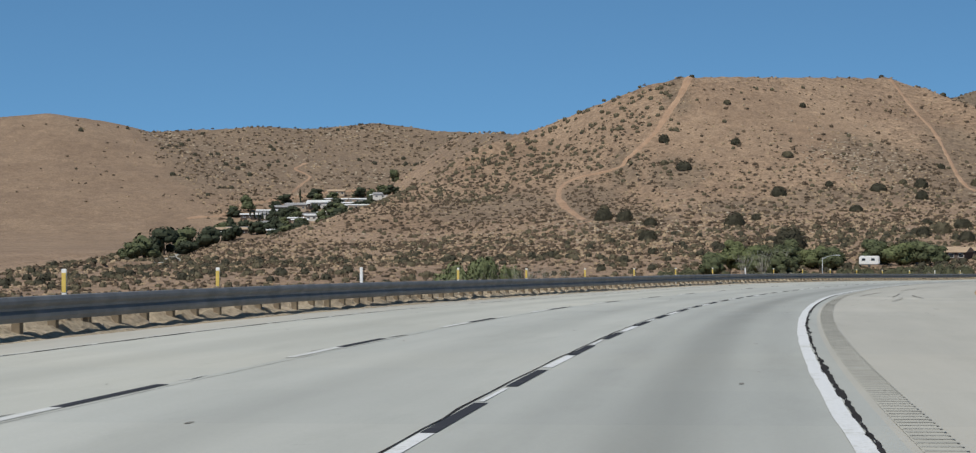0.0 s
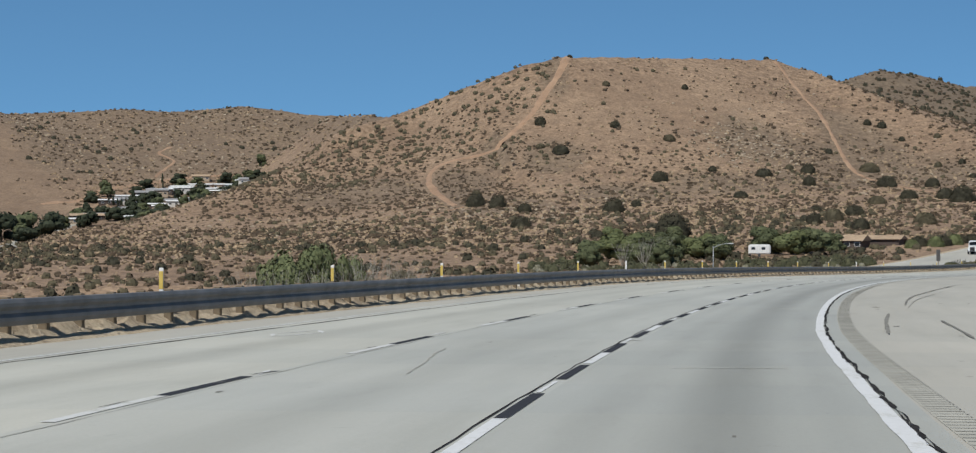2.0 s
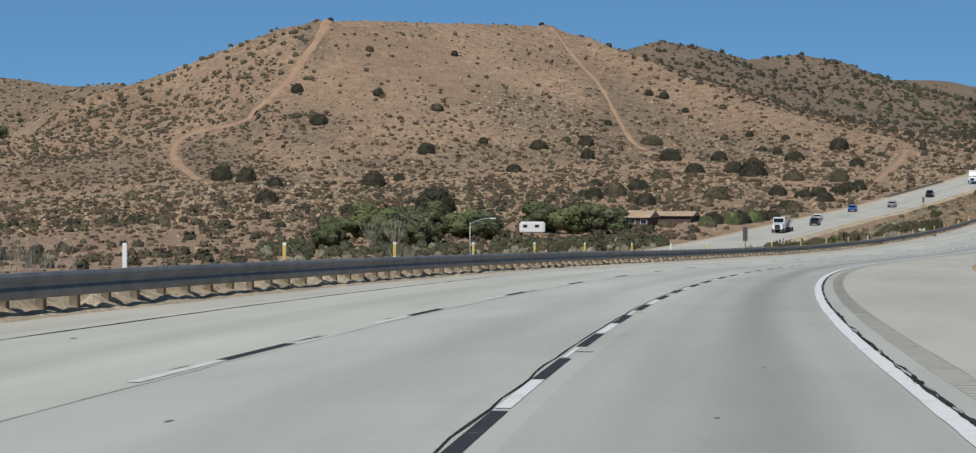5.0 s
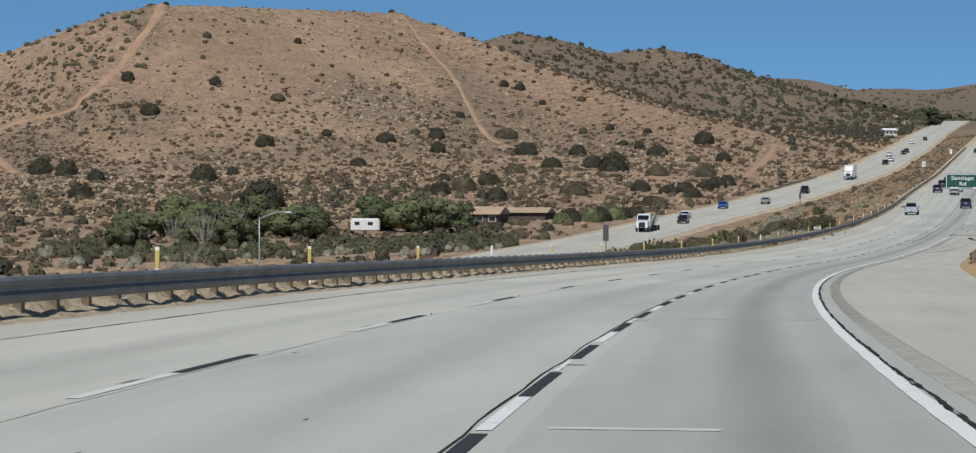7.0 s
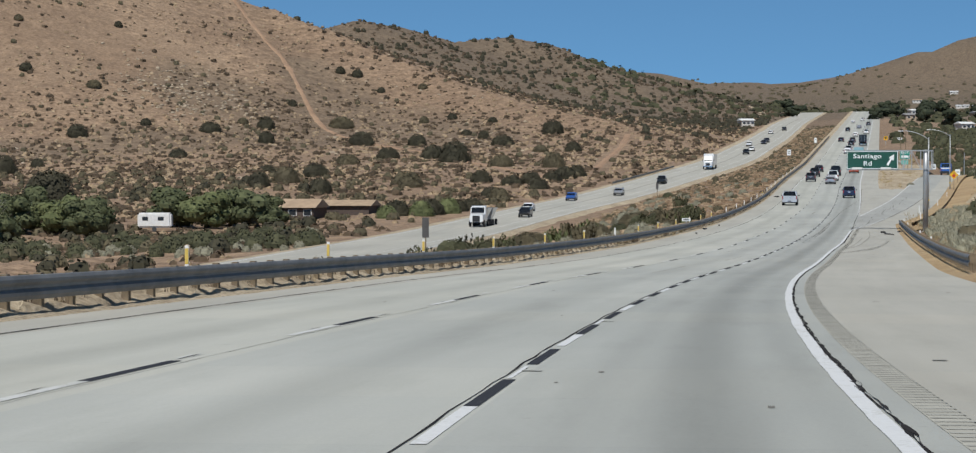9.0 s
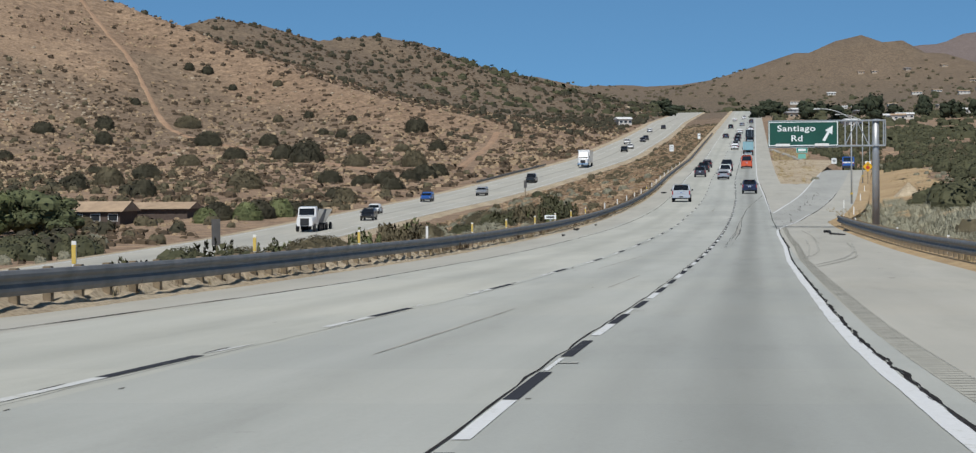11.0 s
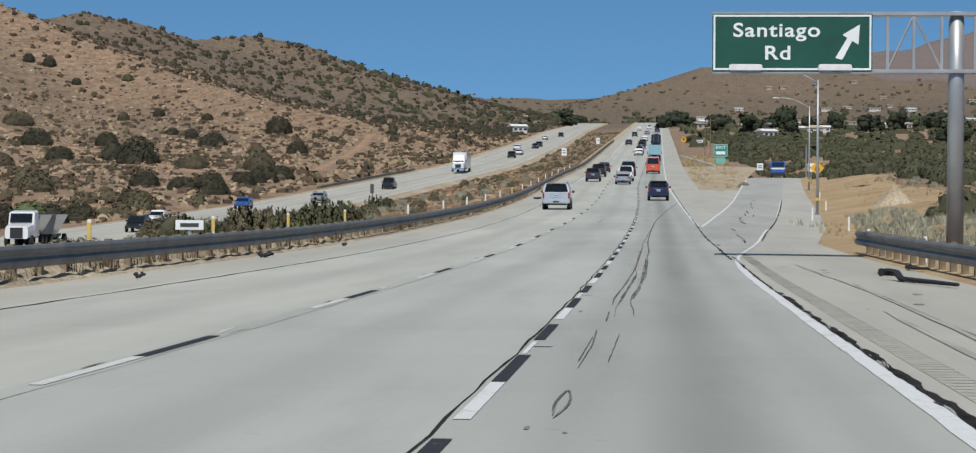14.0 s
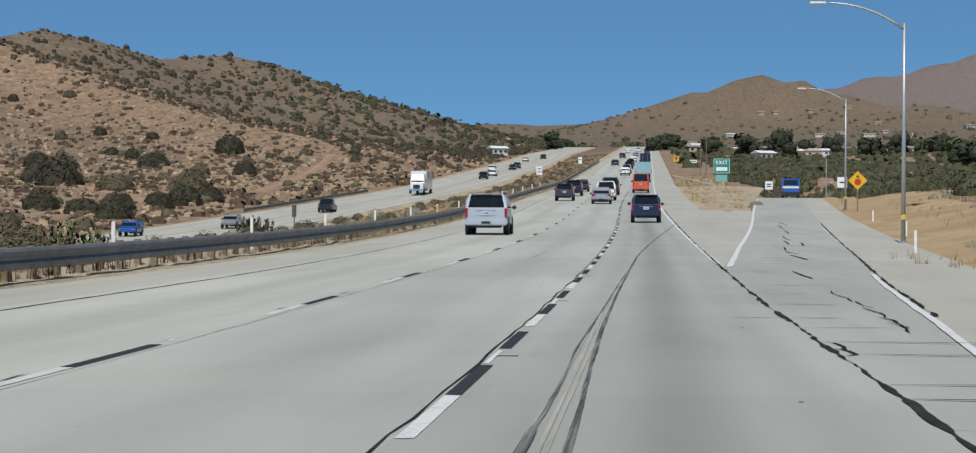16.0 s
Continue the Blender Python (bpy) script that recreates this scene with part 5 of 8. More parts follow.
def scatter(name, xy, sizes, protos, material, label, category, seed=1, sink=0.0):
    """Many plants as one object: protos set on the ground at xy, scaled and turned."""
    r = np.random.RandomState(seed)
    xy = np.asarray(xy, float)
    keep = off_trails(xy)
    xy, sizes = xy[keep], np.asarray(sizes)[keep]
    z = ground_z(xy[:, 0], xy[:, 1]) - sink
    a = r.uniform(0, math.tau, len(xy))
    pick = r.randint(0, len(protos), len(xy))
    out, soft_out = [], []
    for k, q in enumerate(protos):
        q, qn = outward(q, q.mean(1))
        i = np.where(pick == k)[0]
        if not len(i):
            continue
        ca, sa, s = np.cos(a[i]), np.sin(a[i]), np.asarray(sizes)[i]
        x = q[None, :, :, 0] * ca[:, None, None] - q[None, :, :, 1] * sa[:, None, None]
        y = q[None, :, :, 0] * sa[:, None, None] + q[None, :, :, 1] * ca[:, None, None]
        v = np.stack([x, y, np.broadcast_to(q[None, :, :, 2], x.shape)], -1) * s[:, None, None, None]
        v += np.stack([xy[i, 0], xy[i, 1], z[i]], -1)[:, None, None, :]
        out.append(v.reshape(-1, 4, 3))
        nx = qn[None, :, 0] * ca[:, None] - qn[None, :, 1] * sa[:, None]
        ny = qn[None, :, 0] * sa[:, None] + qn[None, :, 1] * ca[:, None]
        soft_out.append(np.stack([nx, ny, np.broadcast_to(qn[None, :, 2], nx.shape)], -1).reshape(-1, 3))
    ob = new(name, fast_mesh(name, (np.concatenate(out), np.concatenate(soft_out)), material))
    return tagged(ob, label, category, kind="stuff")


RS = np.random.RandomState(42)


def field(n, x0, x1, y0, y1, scale=40, bias=0.0):
    """Uneven random spots in a rectangle."""
    p = RS.uniform((x0, y0), (x1, y1), (n * 3, 2))
    keep = vnoise(p[:, 0] / scale + 3, p[:, 1] / scale + 8) + bias > RS.uniform(0.15, 0.85, len(p))
    return p[keep][:n]


def off_roads(p, left=12.0, right=8.0):
    s, lat = station(p[:, 0], p[:, 1])
    co = copp(s)
    edge = np.interp(s, (-60, 300, 340, 465, 480, 512, 548, 715, 800, 900), (9.3, 9.2, 8.6, 7.9, 8.0, 10.3, 12.6, 22.4, 26, 8)) + 1.5
    ok = (np.abs(lat - co) > 9.5) & ((lat < -12.5) | (lat > edge))
    return p[ok]


def along(n, s0, s1, l0, l1):
    s, la = RS.uniform(s0, s1, n), RS.uniform(l0, l1, n)
    return place(s, la)[:, :2]


def shrub_mesh(name, quads, material):
    return fast_mesh(name, outward(quads, quads.mean(1)), material)


def mound(seed, segs, rings, leaves, leaf, height):
    """Corners of a rounded shrub 1 m wide: a lumpy dome of leaf patches with loose sprays standing out of it."""
    r = np.random.RandomState(seed)
    up = np.linspace(-0.12, 1.45, rings + 1)
    th = np.arange(segs) * math.tau / segs
    rad = 0.5 * r.uniform(0.8, 1.15, (rings + 1, segs))
    rad[-1] = 0.42
    P = np.stack([rad * np.cos(up)[:, None] * np.cos(th), rad * np.cos(up)[:, None] * np.sin(th), rad * 2 * np.sin(up)[:, None] * height], -1)
    a, b = P[:-1], P[1:]
    out = [np.stack([a, np.roll(a, -1, 1), np.roll(b, -1, 1), b], 2).reshape(-1, 4, 3)]
    d = r.normal(size=(leaves, 3))
    d[:, 2] = np.abs(d[:, 2])
    d /= np.linalg.norm(d, axis=1)[:, None]
    p = d * (0.5, 0.5, height) * r.uniform(0.96, 1.1, leaves)[:, None]
    u = r.normal(size=(leaves, 3))
    u -= 0.8 * (u * d).sum(1)[:, None] * d
    u /= np.linalg.norm(u, axis=1)[:, None]
    w = np.cross(u, d + 0.3 * r.normal(size=(leaves, 3)))
    w /= np.linalg.norm(w, axis=1)[:, None] + 1e-6
    h = leaf * r.uniform(0.5, 1.3, leaves)[:, None]
    out.append(np.stack([p - u * h, p - w * h * 0.6, p + u * h, p + w * h * 0.6], 1))
    return np.concatenate(out)


def spires(seed, stems, cards):
    """Corners of an upright shrub 1 m wide: pointed stems clothed in small leaves."""
    r = np.random.RandomState(seed)
    out = []
    for k in range(stems):
        a, q = r.uniform(0, math.tau), 0.46 * math.sqrt(r.rand())
        h = r.uniform(0.45, 1.0) * (1.05 - 0.6 * q)
        base = np.array((q * math.cos(a), q * math.sin(a), 0.0))
        tip = base + (0.25 * q * math.cos(a), 0.25 * q * math.sin(a), h)
        t = r.rand(cards)
        th = r.uniform(0, math.tau, cards)
        rad = 0.085 * (1.05 - t) ** 0.6 + 0.008
        d = np.stack([np.cos(th), np.sin(th), 0 * th + 0.3], 1)
        p = base + (tip - base) * t[:, None] + d * rad[:, None] * (1, 1, 0.3)
        u = np.array((0, 0, 1.0)) + 0.35 * r.normal(size=(cards, 3)) + 0.3 * d
        w = np.cross(u, d)
        w /= np.linalg.norm(w, axis=1)[:, None] + 1e-6
        out.append(np.stack([p - u * 0.035, p - w * 0.022, p + u * 0.045, p + w * 0.022], 1))
    return np.concatenate(out)


def grass_dome(seed, blades):
    """Corners of a soft, fine-stemmed bush 1 m wide."""
    r = np.random.RandomState(seed)
    a, q, h = r.uniform(0, math.tau, blades), 0.3 * np.sqrt(r.rand(blades)), r.uniform(0.35, 0.72, blades)
    o = np.stack([q * np.cos(a), q * np.sin(a), 0 * a], 1)
    tip = o + np.stack([(0.1 + 0.55 * q) * np.cos(a), (0.1 + 0.55 * q) * np.sin(a), h * (1.1 - q)], 1)
    th = r.uniform(0, math.tau, blades)
    w = np.stack([np.cos(th), np.sin(th), 0 * th], 1) * 0.011
    return np.stack([o - w, o + w, tip + 0.3 * w, tip - 0.3 * w], 1)


grassy = [grass_dome(180 + k, 320) for k in range(5)]
tuft = [mound(k, 4, 2, 3, 0.22, 0.45) for k in range(6)]
bushy = [mound(20 + k, 7, 3, 12, 0.13, 0.62) for k in range(6)]
low_tuft = [mound(150 + k, 5, 2, 4, 0.14, 0.26) for k in range(6)]
fine = [mound(90 + k, 8, 3, 250, 0.05, 0.58) for k in range(6)]
medium = [mound(80 + k, 6, 3, 30, 0.13, 0.62) for k in range(6)]
leafy = [mound(60 + k, 9, 4, 150, 0.06, 0.68) for k in range(6)]
dense = [mound(40 + k, 8, 3, 30, 0.11, 0.72) for k in range(5)]


def is_hill(p):
    s, lat = station(p[:, 0], p[:, 1])
    return p[lat < copp(s) - 11]


def thin_out(p, lo=1.0, hi=0.1):
    """Fewer plants towards the top of the hill."""
    z = ground_z(p[:, 0], p[:, 1])
    keep = np.interp(z, (-10, 15, 40, 68), (lo, lo, 0.5 * (lo + hi), hi)) * (1 - 0.5 * zone(p[:, 0], p[:, 1], BARE)) + 0.5 * zone(p[:, 0], p[:, 1], BRUSHY)
    return p[RS.rand(len(p)) < keep]


main = thin_out(is_hill(field(10500, -140, 420, 640, 1240, 40, 0.22)))
scatter("dry_scrub", main, RS.uniform(0.7, 2.3, len(main)) ** 1.15, tuft, M_TUFT, "low brown dry scrub scattered over the hillside", "scrub", 2)
pale = thin_out(is_hill(field(10000, -140, 420, 640, 1240, 40, 0.2)), 1.0, 0.3)
scatter("dry_scrub", pale, RS.uniform(0.7, 2.0, len(pale)), tuft, M_TUFT_PALE, "pale tan dry scrub scattered over the hillside", "scrub", 3)
more = thin_out(is_hill(field(9000, -110, 330, 640, 1200, 25, 0.25)), 0.9, 0.35)
scatter("dry_scrub", more, RS.uniform(0.5, 1.3, len(more)), tuft, M_TUFT, "small brown dry tufts over the hillside", "scrub", 62)
olive = thin_out(is_hill(field(1000, -140, 420, 640, 1200, 60, 0.0)), 1, 0.15)
scatter("olive_scrub", olive, RS.uniform(1.0, 2.4, len(olive)), bushy, M_OLIVE, "olive brown scrub scattered over the hillside", "scrub", 4)
def beyond(p, share=0.06):
    """Thins plants out over the bare western hill."""
    return p[RS.rand(len(p)) > bare_west(p[:, 0], p[:, 1]) * (1 - share)]


left = beyond(field(6200, -420, 160, 1380, 1800, 50, 0.2))
scatter("dry_scrub", left, RS.uniform(1.0, 2.8, len(left)), tuft, M_TUFT, "brown dry scrub over the hills beyond the village", "scrub", 5)
left = beyond(field(3000, -420, 160, 1380, 1800, 40, 0.2))
scatter("dry_scrub", left, RS.uniform(1.0, 2.6, len(left)), tuft, M_TUFT_PALE, "pale dry scrub over the hills beyond the village", "scrub", 55)
left = beyond(field(210, -300, 120, 1440, 1800, 60, -0.1), 0.15)
scatter("dark_shrubs", left, RS.uniform(2.0, 4.5, len(left)), bushy, M_SHRUB, "dark shrubs on the hills beyond the village", "shrub", 6)
flank = field(430, -60, 90, 1030, 1140, 22, 0.0)
scatter("olive_scrub", flank, RS.uniform(1.4, 2.8, len(flank)), bushy, M_OLIVE, "small olive shrubs along the flank of the main hill", "shrub", 7)
dk = is_hill(field(3300, 235, 760, 1080, 1760, 45, 0.25))
sh = np.hypot((dk[:, 0] - 190) / 130, (dk[:, 1] - 1060) / 130) > 1.0
dk = dk[sh & (dk[:, 1] > 1120 + 0.0 * dk[:, 0])]
scatter("dark_shrubs", dk, RS.uniform(1.4, 3.6, len(dk)), bushy, M_SHRUB, "dense dark shrubs over the dark hills", "shrub", 8)
dk = is_hill(field(6500, 235, 760, 1080, 1760, 45, 0.3))
scatter("dry_scrub", dk, RS.uniform(1.0, 2.8, len(dk)), tuft, M_TUFT, "olive scrub over the dark hills", "scrub", 9)
base_row = off_roads(place(RS.uniform(1000, 1500, 130), copp(np.linspace(1000, 1500, 130)) - RS.uniform(14, 60, 130))[:, :2])
scatter("dark_shrubs", base_row, RS.uniform(1.5, 3.2, len(base_row)), bushy, M_SHRUB, "dark shrubs along the foot of the hills by the far road", "shrub", 10)
low = off_roads(is_hill(field(2400, -110, 130, 400, 650, 35, 0.25)))
scatter("dry_scrub", low, RS.uniform(0.6, 1.8, len(low)), tuft, M_TUFT, "low brown dry scrub on the valley floor", "scrub", 56)
extra = field(1900, -60, 75, 950, 1115, 30, 0.3)
scatter("dry_scrub", extra, RS.uniform(0.8, 2.0, len(extra)), tuft, M_TUFT, "brown dry scrub on the flank of the hill", "scrub", 57)
# pale boulders breaking out of the slope
M_ROCK = foliage("pale_hill_rock", (0.27, 0.21, 0.15), (0.46, 0.38, 0.29), 0.95)
rocky = [mound(140 + k, 5, 2, 0, 0.1, 0.32) for k in range(5)]
rk_xy = np.concatenate([RS.normal((170, 1052), (13, 20), (260, 2)), RS.normal((60, 900), (26, 60), (160, 2)), RS.normal((235, 1000), (30, 60), (160, 2)), RS.normal((20, 900), (40, 60), (200, 2))])
scatter("boulders", rk_xy, RS.uniform(0.7, 2.0, len(rk_xy)), rocky, M_ROCK, "pale weathered boulders breaking out of the hillside", "rocks", 63)
rk_xy = beyond(field(900, -260, 150, 1480, 1800, 45, 0.1), 0.0)
scatter("boulders", rk_xy, RS.uniform(1.0, 3.0, len(rk_xy)), rocky, M_ROCK, "pale boulders over the rocky hills behind the village", "rocks", 64)
# valley floor between the freeway and the hill
val = off_roads(is_hill(field(1500, -140, 190, 330, 860, 45, 0.1)))
scatter("olive_scrub", val, RS.uniform(1.0, 2.6, len(val)), medium, M_OLIVE, "olive brown scrub on the valley floor", "scrub", 11)
val = off_roads(is_hill(field(2600, -140, 190, 300, 860, 30, 0.1)))
scatter("dry_scrub", val, RS.uniform(0.5, 1.4, len(val)), tuft, M_TUFT_PALE, "dry tan brush on the valley floor", "scrub", 12)
val = off_roads(is_hill(field(420, -140, 150, 380, 800, 45, 0.0)))
scatter("dark_shrubs", val, RS.uniform(1.5, 3.4, len(val)), medium, M_SHRUB, "dark shrubs on the valley floor", "shrub", 13)
# median between the carriageways
med = off_roads(along(3600, 470, 1250, -38, -13))
scatter("buckwheat", med, RS.uniform(0.5, 1.5, len(med)), low_tuft, M_RED, "rusty brown buckwheat over the sloping median", "scrub", 14)
med = off_roads(along(2600, 380, 1250, -40, -13))
scatter("median_scrub", med, RS.uniform(0.5, 1.5, len(med)), low_tuft, M_TUFT_PALE, "pale dry grass over the median", "grass", 15)
med = off_roads(along(2600, 690, 1300, -40, -12))
scatter("median_scrub", med, RS.uniform(0.5, 1.4, len(med)), low_tuft, M_OLIVE, "grey olive scrub over the upper median", "scrub", 65)
med = off_roads(along(120, 330, 700, -36, -14))
scatter("sage_scrub", med, RS.uniform(0.7, 1.6, len(med)), fine, M_SAGE, "grey sage scrub in the median", "scrub", 16)
med = off_roads(along(150, 470, 1150, -38, -14))
scatter("median_shrubs", med, RS.uniform(0.8, 1.7, len(med)), fine, M_OLIVE, "olive shrubs in the median", "shrub", 17)
# grass along the guardrails
blade = []
for k in range(4):
    r_ = np.random.RandomState(70 + k)
    q = []
    for j in range(9):
        a_, lean, h_ = r_.uniform(0, 6.28), r_.uniform(0.1, 0.5), r_.uniform(0.5, 1.0)
        o = r_.normal(0, 0.14, 2)
        wx, wy = 0.03 * math.cos(a_), 0.03 * math.sin(a_)
        tx, ty = o[0] + lean * h_ * math.cos(a_ + 1.6), o[1] + lean * h_ * math.sin(a_ + 1.6)
        q.append([(o[0] - wx, o[1] - wy, 0), (o[0] + wx, o[1] + wy, 0), (tx + wx * 0.2, ty + wy * 0.2, h_), (tx, ty, h_ * 1.02)])
    blade.append(np.array(q))


def verge_grass(name, n, s0, s1, l0, l1, dz, lo, hi, material, label, seed):
    r = np.random.RandomState(seed)
    s, la = r.uniform(s0, s1, n), r.uniform(l0, l1, n)
    keep = vnoise(s / 4, la) > r.uniform(0.2, 0.8, n)
    s, la = s[keep], la[keep]
    p = place(s, la, dz)
    out = []
    for i in range(len(p)):
        q = blade[i % 4] * r.uniform(lo, hi)
        a_ = r.uniform(0, 6.28)
        c_, s_ = math.cos(a_), math.sin(a_)
        v = np.stack([q[..., 0] * c_ - q[..., 1] * s_, q[..., 0] * s_ + q[..., 1] * c_, q[..., 2]], -1) + p[i]
        out.append(v)
    ob = new(name, fast_mesh(name, np.concatenate(out), material))
    return tagged(ob, label, "grass", kind="stuff")


verge_grass("dry_grass", 3600, 16, 640, -12.0, -10.2, 0.06, 0.12, 0.3, M_STRAW, "dry straw grass growing under the guardrail", 81)
verge_grass("dry_grass", 5200, 16, 640, -12.4, -10.3, 0.1, 0.16, 0.5, M_TUFT, "brown dead weeds growing under the guardrail", 82)
verge_grass("dry_grass", 700, 330, 520, 8.6, 11.5, 0.05, 0.2, 0.42, M_STRAW, "dry straw grass behind the shoulder guardrail", 83)
# plants on the ramp side
sg = off_roads(along(190, 345, 530, 10, 24))
scatter("sage_scrub", sg, RS.uniform(0.5, 1.1, len(sg)), grassy, M_SAGE_PALE, "grey sage scrub behind the shoulder guardrail", "scrub", 18)
sg = off_roads(along(110, 250, 420, 12, 40))
scatter("olive_scrub", sg, RS.uniform(0.9, 2.2, len(sg)), bushy, M_OLIVE, "olive scrub beside the shoulder", "scrub", 19)
sg = off_roads(along(420, 385, 545, 10, 17))
scatter("sage_scrub", sg, RS.uniform(0.6, 1.2, len(sg)), grassy, M_SAGE_PALE, "grey sage scrub crowding behind the shoulder guardrail", "scrub", 66)
gr = np.concatenate([off_roads(along(90, 474, 520, 15.5, 44)), off_roads(along(170, 560, 670, 30, 75))])
scatter("green_brush", gr, RS.uniform(1.6, 3.4, len(gr)), leafy, M_BRUSH, "dense olive green brush above the shoulder", "shrub", 67)
gr = np.concatenate([off_roads(along(620, 690, 900, 25, 90)), off_roads(along(130, 800, 960, 17, 30)), off_roads(along(200, 500, 690, 38, 120))])
scatter("green_brush", gr, RS.uniform(1.2, 2.8, len(gr)), leafy, M_BRUSH, "dense dark green brush beyond the exit ramp", "shrub", 20)
gr = np.concatenate([off_roads(along(1100, 890, 1250, 18, 200)), off_roads(along(240, 640, 900, 90, 200))])
scatter("green_brush", gr, RS.uniform(1.5, 3.4, len(gr)), dense, M_BRUSH, "dark green brush over the plain beyond the ramp", "shrub", 29)
gr = np.concatenate([off_roads(along(90, 520, 640, 40, 110)), off_roads(along(330, 640, 1000, 30, 150))])
scatter("green_brush", gr, RS.uniform(1.2, 2.6, len(gr)), leafy, M_OLIVE, "olive brush beyond the exit ramp", "shrub", 21)
gr = place(RS.uniform(655, 900, 900), RS.uniform(7.4, 15.5, 900))[:, :2]
gs, gl = station(gr[:, 0], gr[:, 1])
gr = gr[gl < ramp_left(gs) - 1.2]
scatter("dry_scrub", gr, RS.uniform(0.3, 0.75, len(gr)), blade, M_STRAW, "dry grass tufts in the gore", "grass", 22)
gr = np.concatenate([off_roads(along(2200, 1000, 2600, 12, 480)), off_roads(along(500, 1500, 2300, -170, -48))])
scatter("green_brush", gr, RS.uniform(2.6, 7.0, len(gr)), tuft, M_BRUSH, "dark olive brush over the far plain", "shrub", 23)
fh = np.stack([RS.uniform(700, 1900, 4200), RS.uniform(2250, 3150, 4200)], 1)
fh = fh[ground_z(fh[:, 0], fh[:, 1]) < RS.uniform(75, 140, len(fh))]
fb = np.stack([RS.uniform(600, 1700, 3600), RS.uniform(1650, 2750, 3600)], 1)
fz = ground_z(fb[:, 0], fb[:, 1])
fb = fb[(fz > 28) & (fz < RS.uniform(45, 100, len(fb)))]
scatter("far_scrub", fb, RS.uniform(4.0, 11.0, len(fb)), tuft, M_BRUSH, "dark brush over the foot of the far hills", "scrub", 58)
scatter("far_scrub", fh, RS.uniform(2.5, 6.5, len(fh)), tuft, M_OLIVE, "olive scrub over the far hills", "scrub", 24)

gv = off_roads(np.stack([RS.uniform(40, 110, 120), RS.uniform(510, 560, 120)], 1))
scatter("green_brush", gv, RS.uniform(1.5, 3.2, len(gv)), leafy, M_BRUSH, "dense green brush in front of the valley grove", "shrub", 26)
gv = off_roads(np.stack([RS.uniform(40, 128, 80), RS.uniform(490, 550, 80)], 1))
scatter("sage_scrub", gv, RS.uniform(1.0, 2.0, len(gv)), leafy, M_SAGE, "grey green sage in front of the valley grove", "scrub", 27)

bk = place(RS.uniform(470, 740, 420), RS.uniform(8, 17, 420))
bs_, bl_ = station(bk[:, 0], bk[:, 1])
bk = place(bs_, paved_right(bs_) + bl_ - 4)[:, :2]
scatter("dry_scrub", bk, RS.uniform(0.3, 0.7, len(bk)), blade, M_STRAW, "dry grass clumps on the tan bank", "grass", 28)
gt = place(RS.uniform(648, 880, 260), RS.uniform(7.0, 15.5, 260))[:, :2]
gs, gl = station(gt[:, 0], gt[:, 1])
gt = gt[gl < ramp_left(gs) - 1.0]
scatter("dry_scrub", gt, RS.uniform(0.35, 0.9, len(gt)), leafy, M_STRAW, "straw clumps and weeds on the gore", "grass", 59)
bk = place(RS.uniform(480, 735, 60), RS.uniform(7.5, 18, 60))
bs_, bl_ = station(bk[:, 0], bk[:, 1])
bk = place(bs_, paved_right(bs_) + bl_)[:, :2]
scatter("sage_scrub", bk, RS.uniform(0.4, 1.1, len(bk)), fine, M_SAGE, "grey sage along the top of the tan bank", "scrub", 60)
bb_s = RS.uniform(540, 740, 120)
bb = place(bb_s, paved_right(bb_s) + RS.uniform(12, 34, 120))[:, :2]
scatter("green_brush", bb, RS.uniform(1.0, 2.6, len(bb)), leafy, M_BRUSH, "olive green brush behind the tan bank", "shrub", 61)
# single shrubs that stand out on the hill: x, y, width
SHRUB_ME = [shrub_mesh("desert_shrub", mound(100 + k, 12, 5, 1300, 0.036, 0.6), M_SHRUB) for k in range(6)]
SHRUB_ME += [shrub_mesh("olive_shrub", mound(110 + k, 12, 5, 1300, 0.036, 0.58), M_OLIVE) for k in range(2)]
SHRUB_ME += [shrub_mesh("green_shrub", mound(120 + k, 12, 5, 1300, 0.036, 0.66), M_GREEN) for k in range(2)]
SPIKY_ME = [shrub_mesh("upright_shrub", spires(160 + k, 34, 60), (M_BRUSH, M_GREEN, M_OLIVE)[k % 3]) for k in range(4)]
ROADSIDE_ME = [shrub_mesh("roadside_shrub", mound(130 + k, 12, 5, 2600, 0.024, 0.62), (M_OLIVE, M_BRUSH, M_SAGE)[k % 3]) for k in range(6)]
SPOTS_A = ((115, 1110, 3.7), (153, 1122, 3.2), (82, 1073, 5.0), (114, 1062, 4.4), (136, 1048, 5.4), (170, 1006, 7.6), (184, 1024, 3.9), (191, 1019, 6.3), (186, 990, 5.5), (208, 1060, 3.6), (88, 1037, 7.1), (80, 1046, 4.3), (49, 975, 4.3), (47, 940, 7.5), (55, 929, 6.9), (63, 896, 5.3), (55, 794, 6.8), (66, 819, 2.8), (87, 982, 2.4), (125, 993, 6.8), (106, 914, 4.0), (94, 880, 7.7), (149, 1009, 3.8), (152, 954, 5.7), (118, 828, 3.8), (101, 786, 5.6), (91, 696, 9.6), (69, 688, 3.8), (74, 676, 4.3), (159, 838, 4.6), (192, 891, 7.1), (165, 803, 6.6))
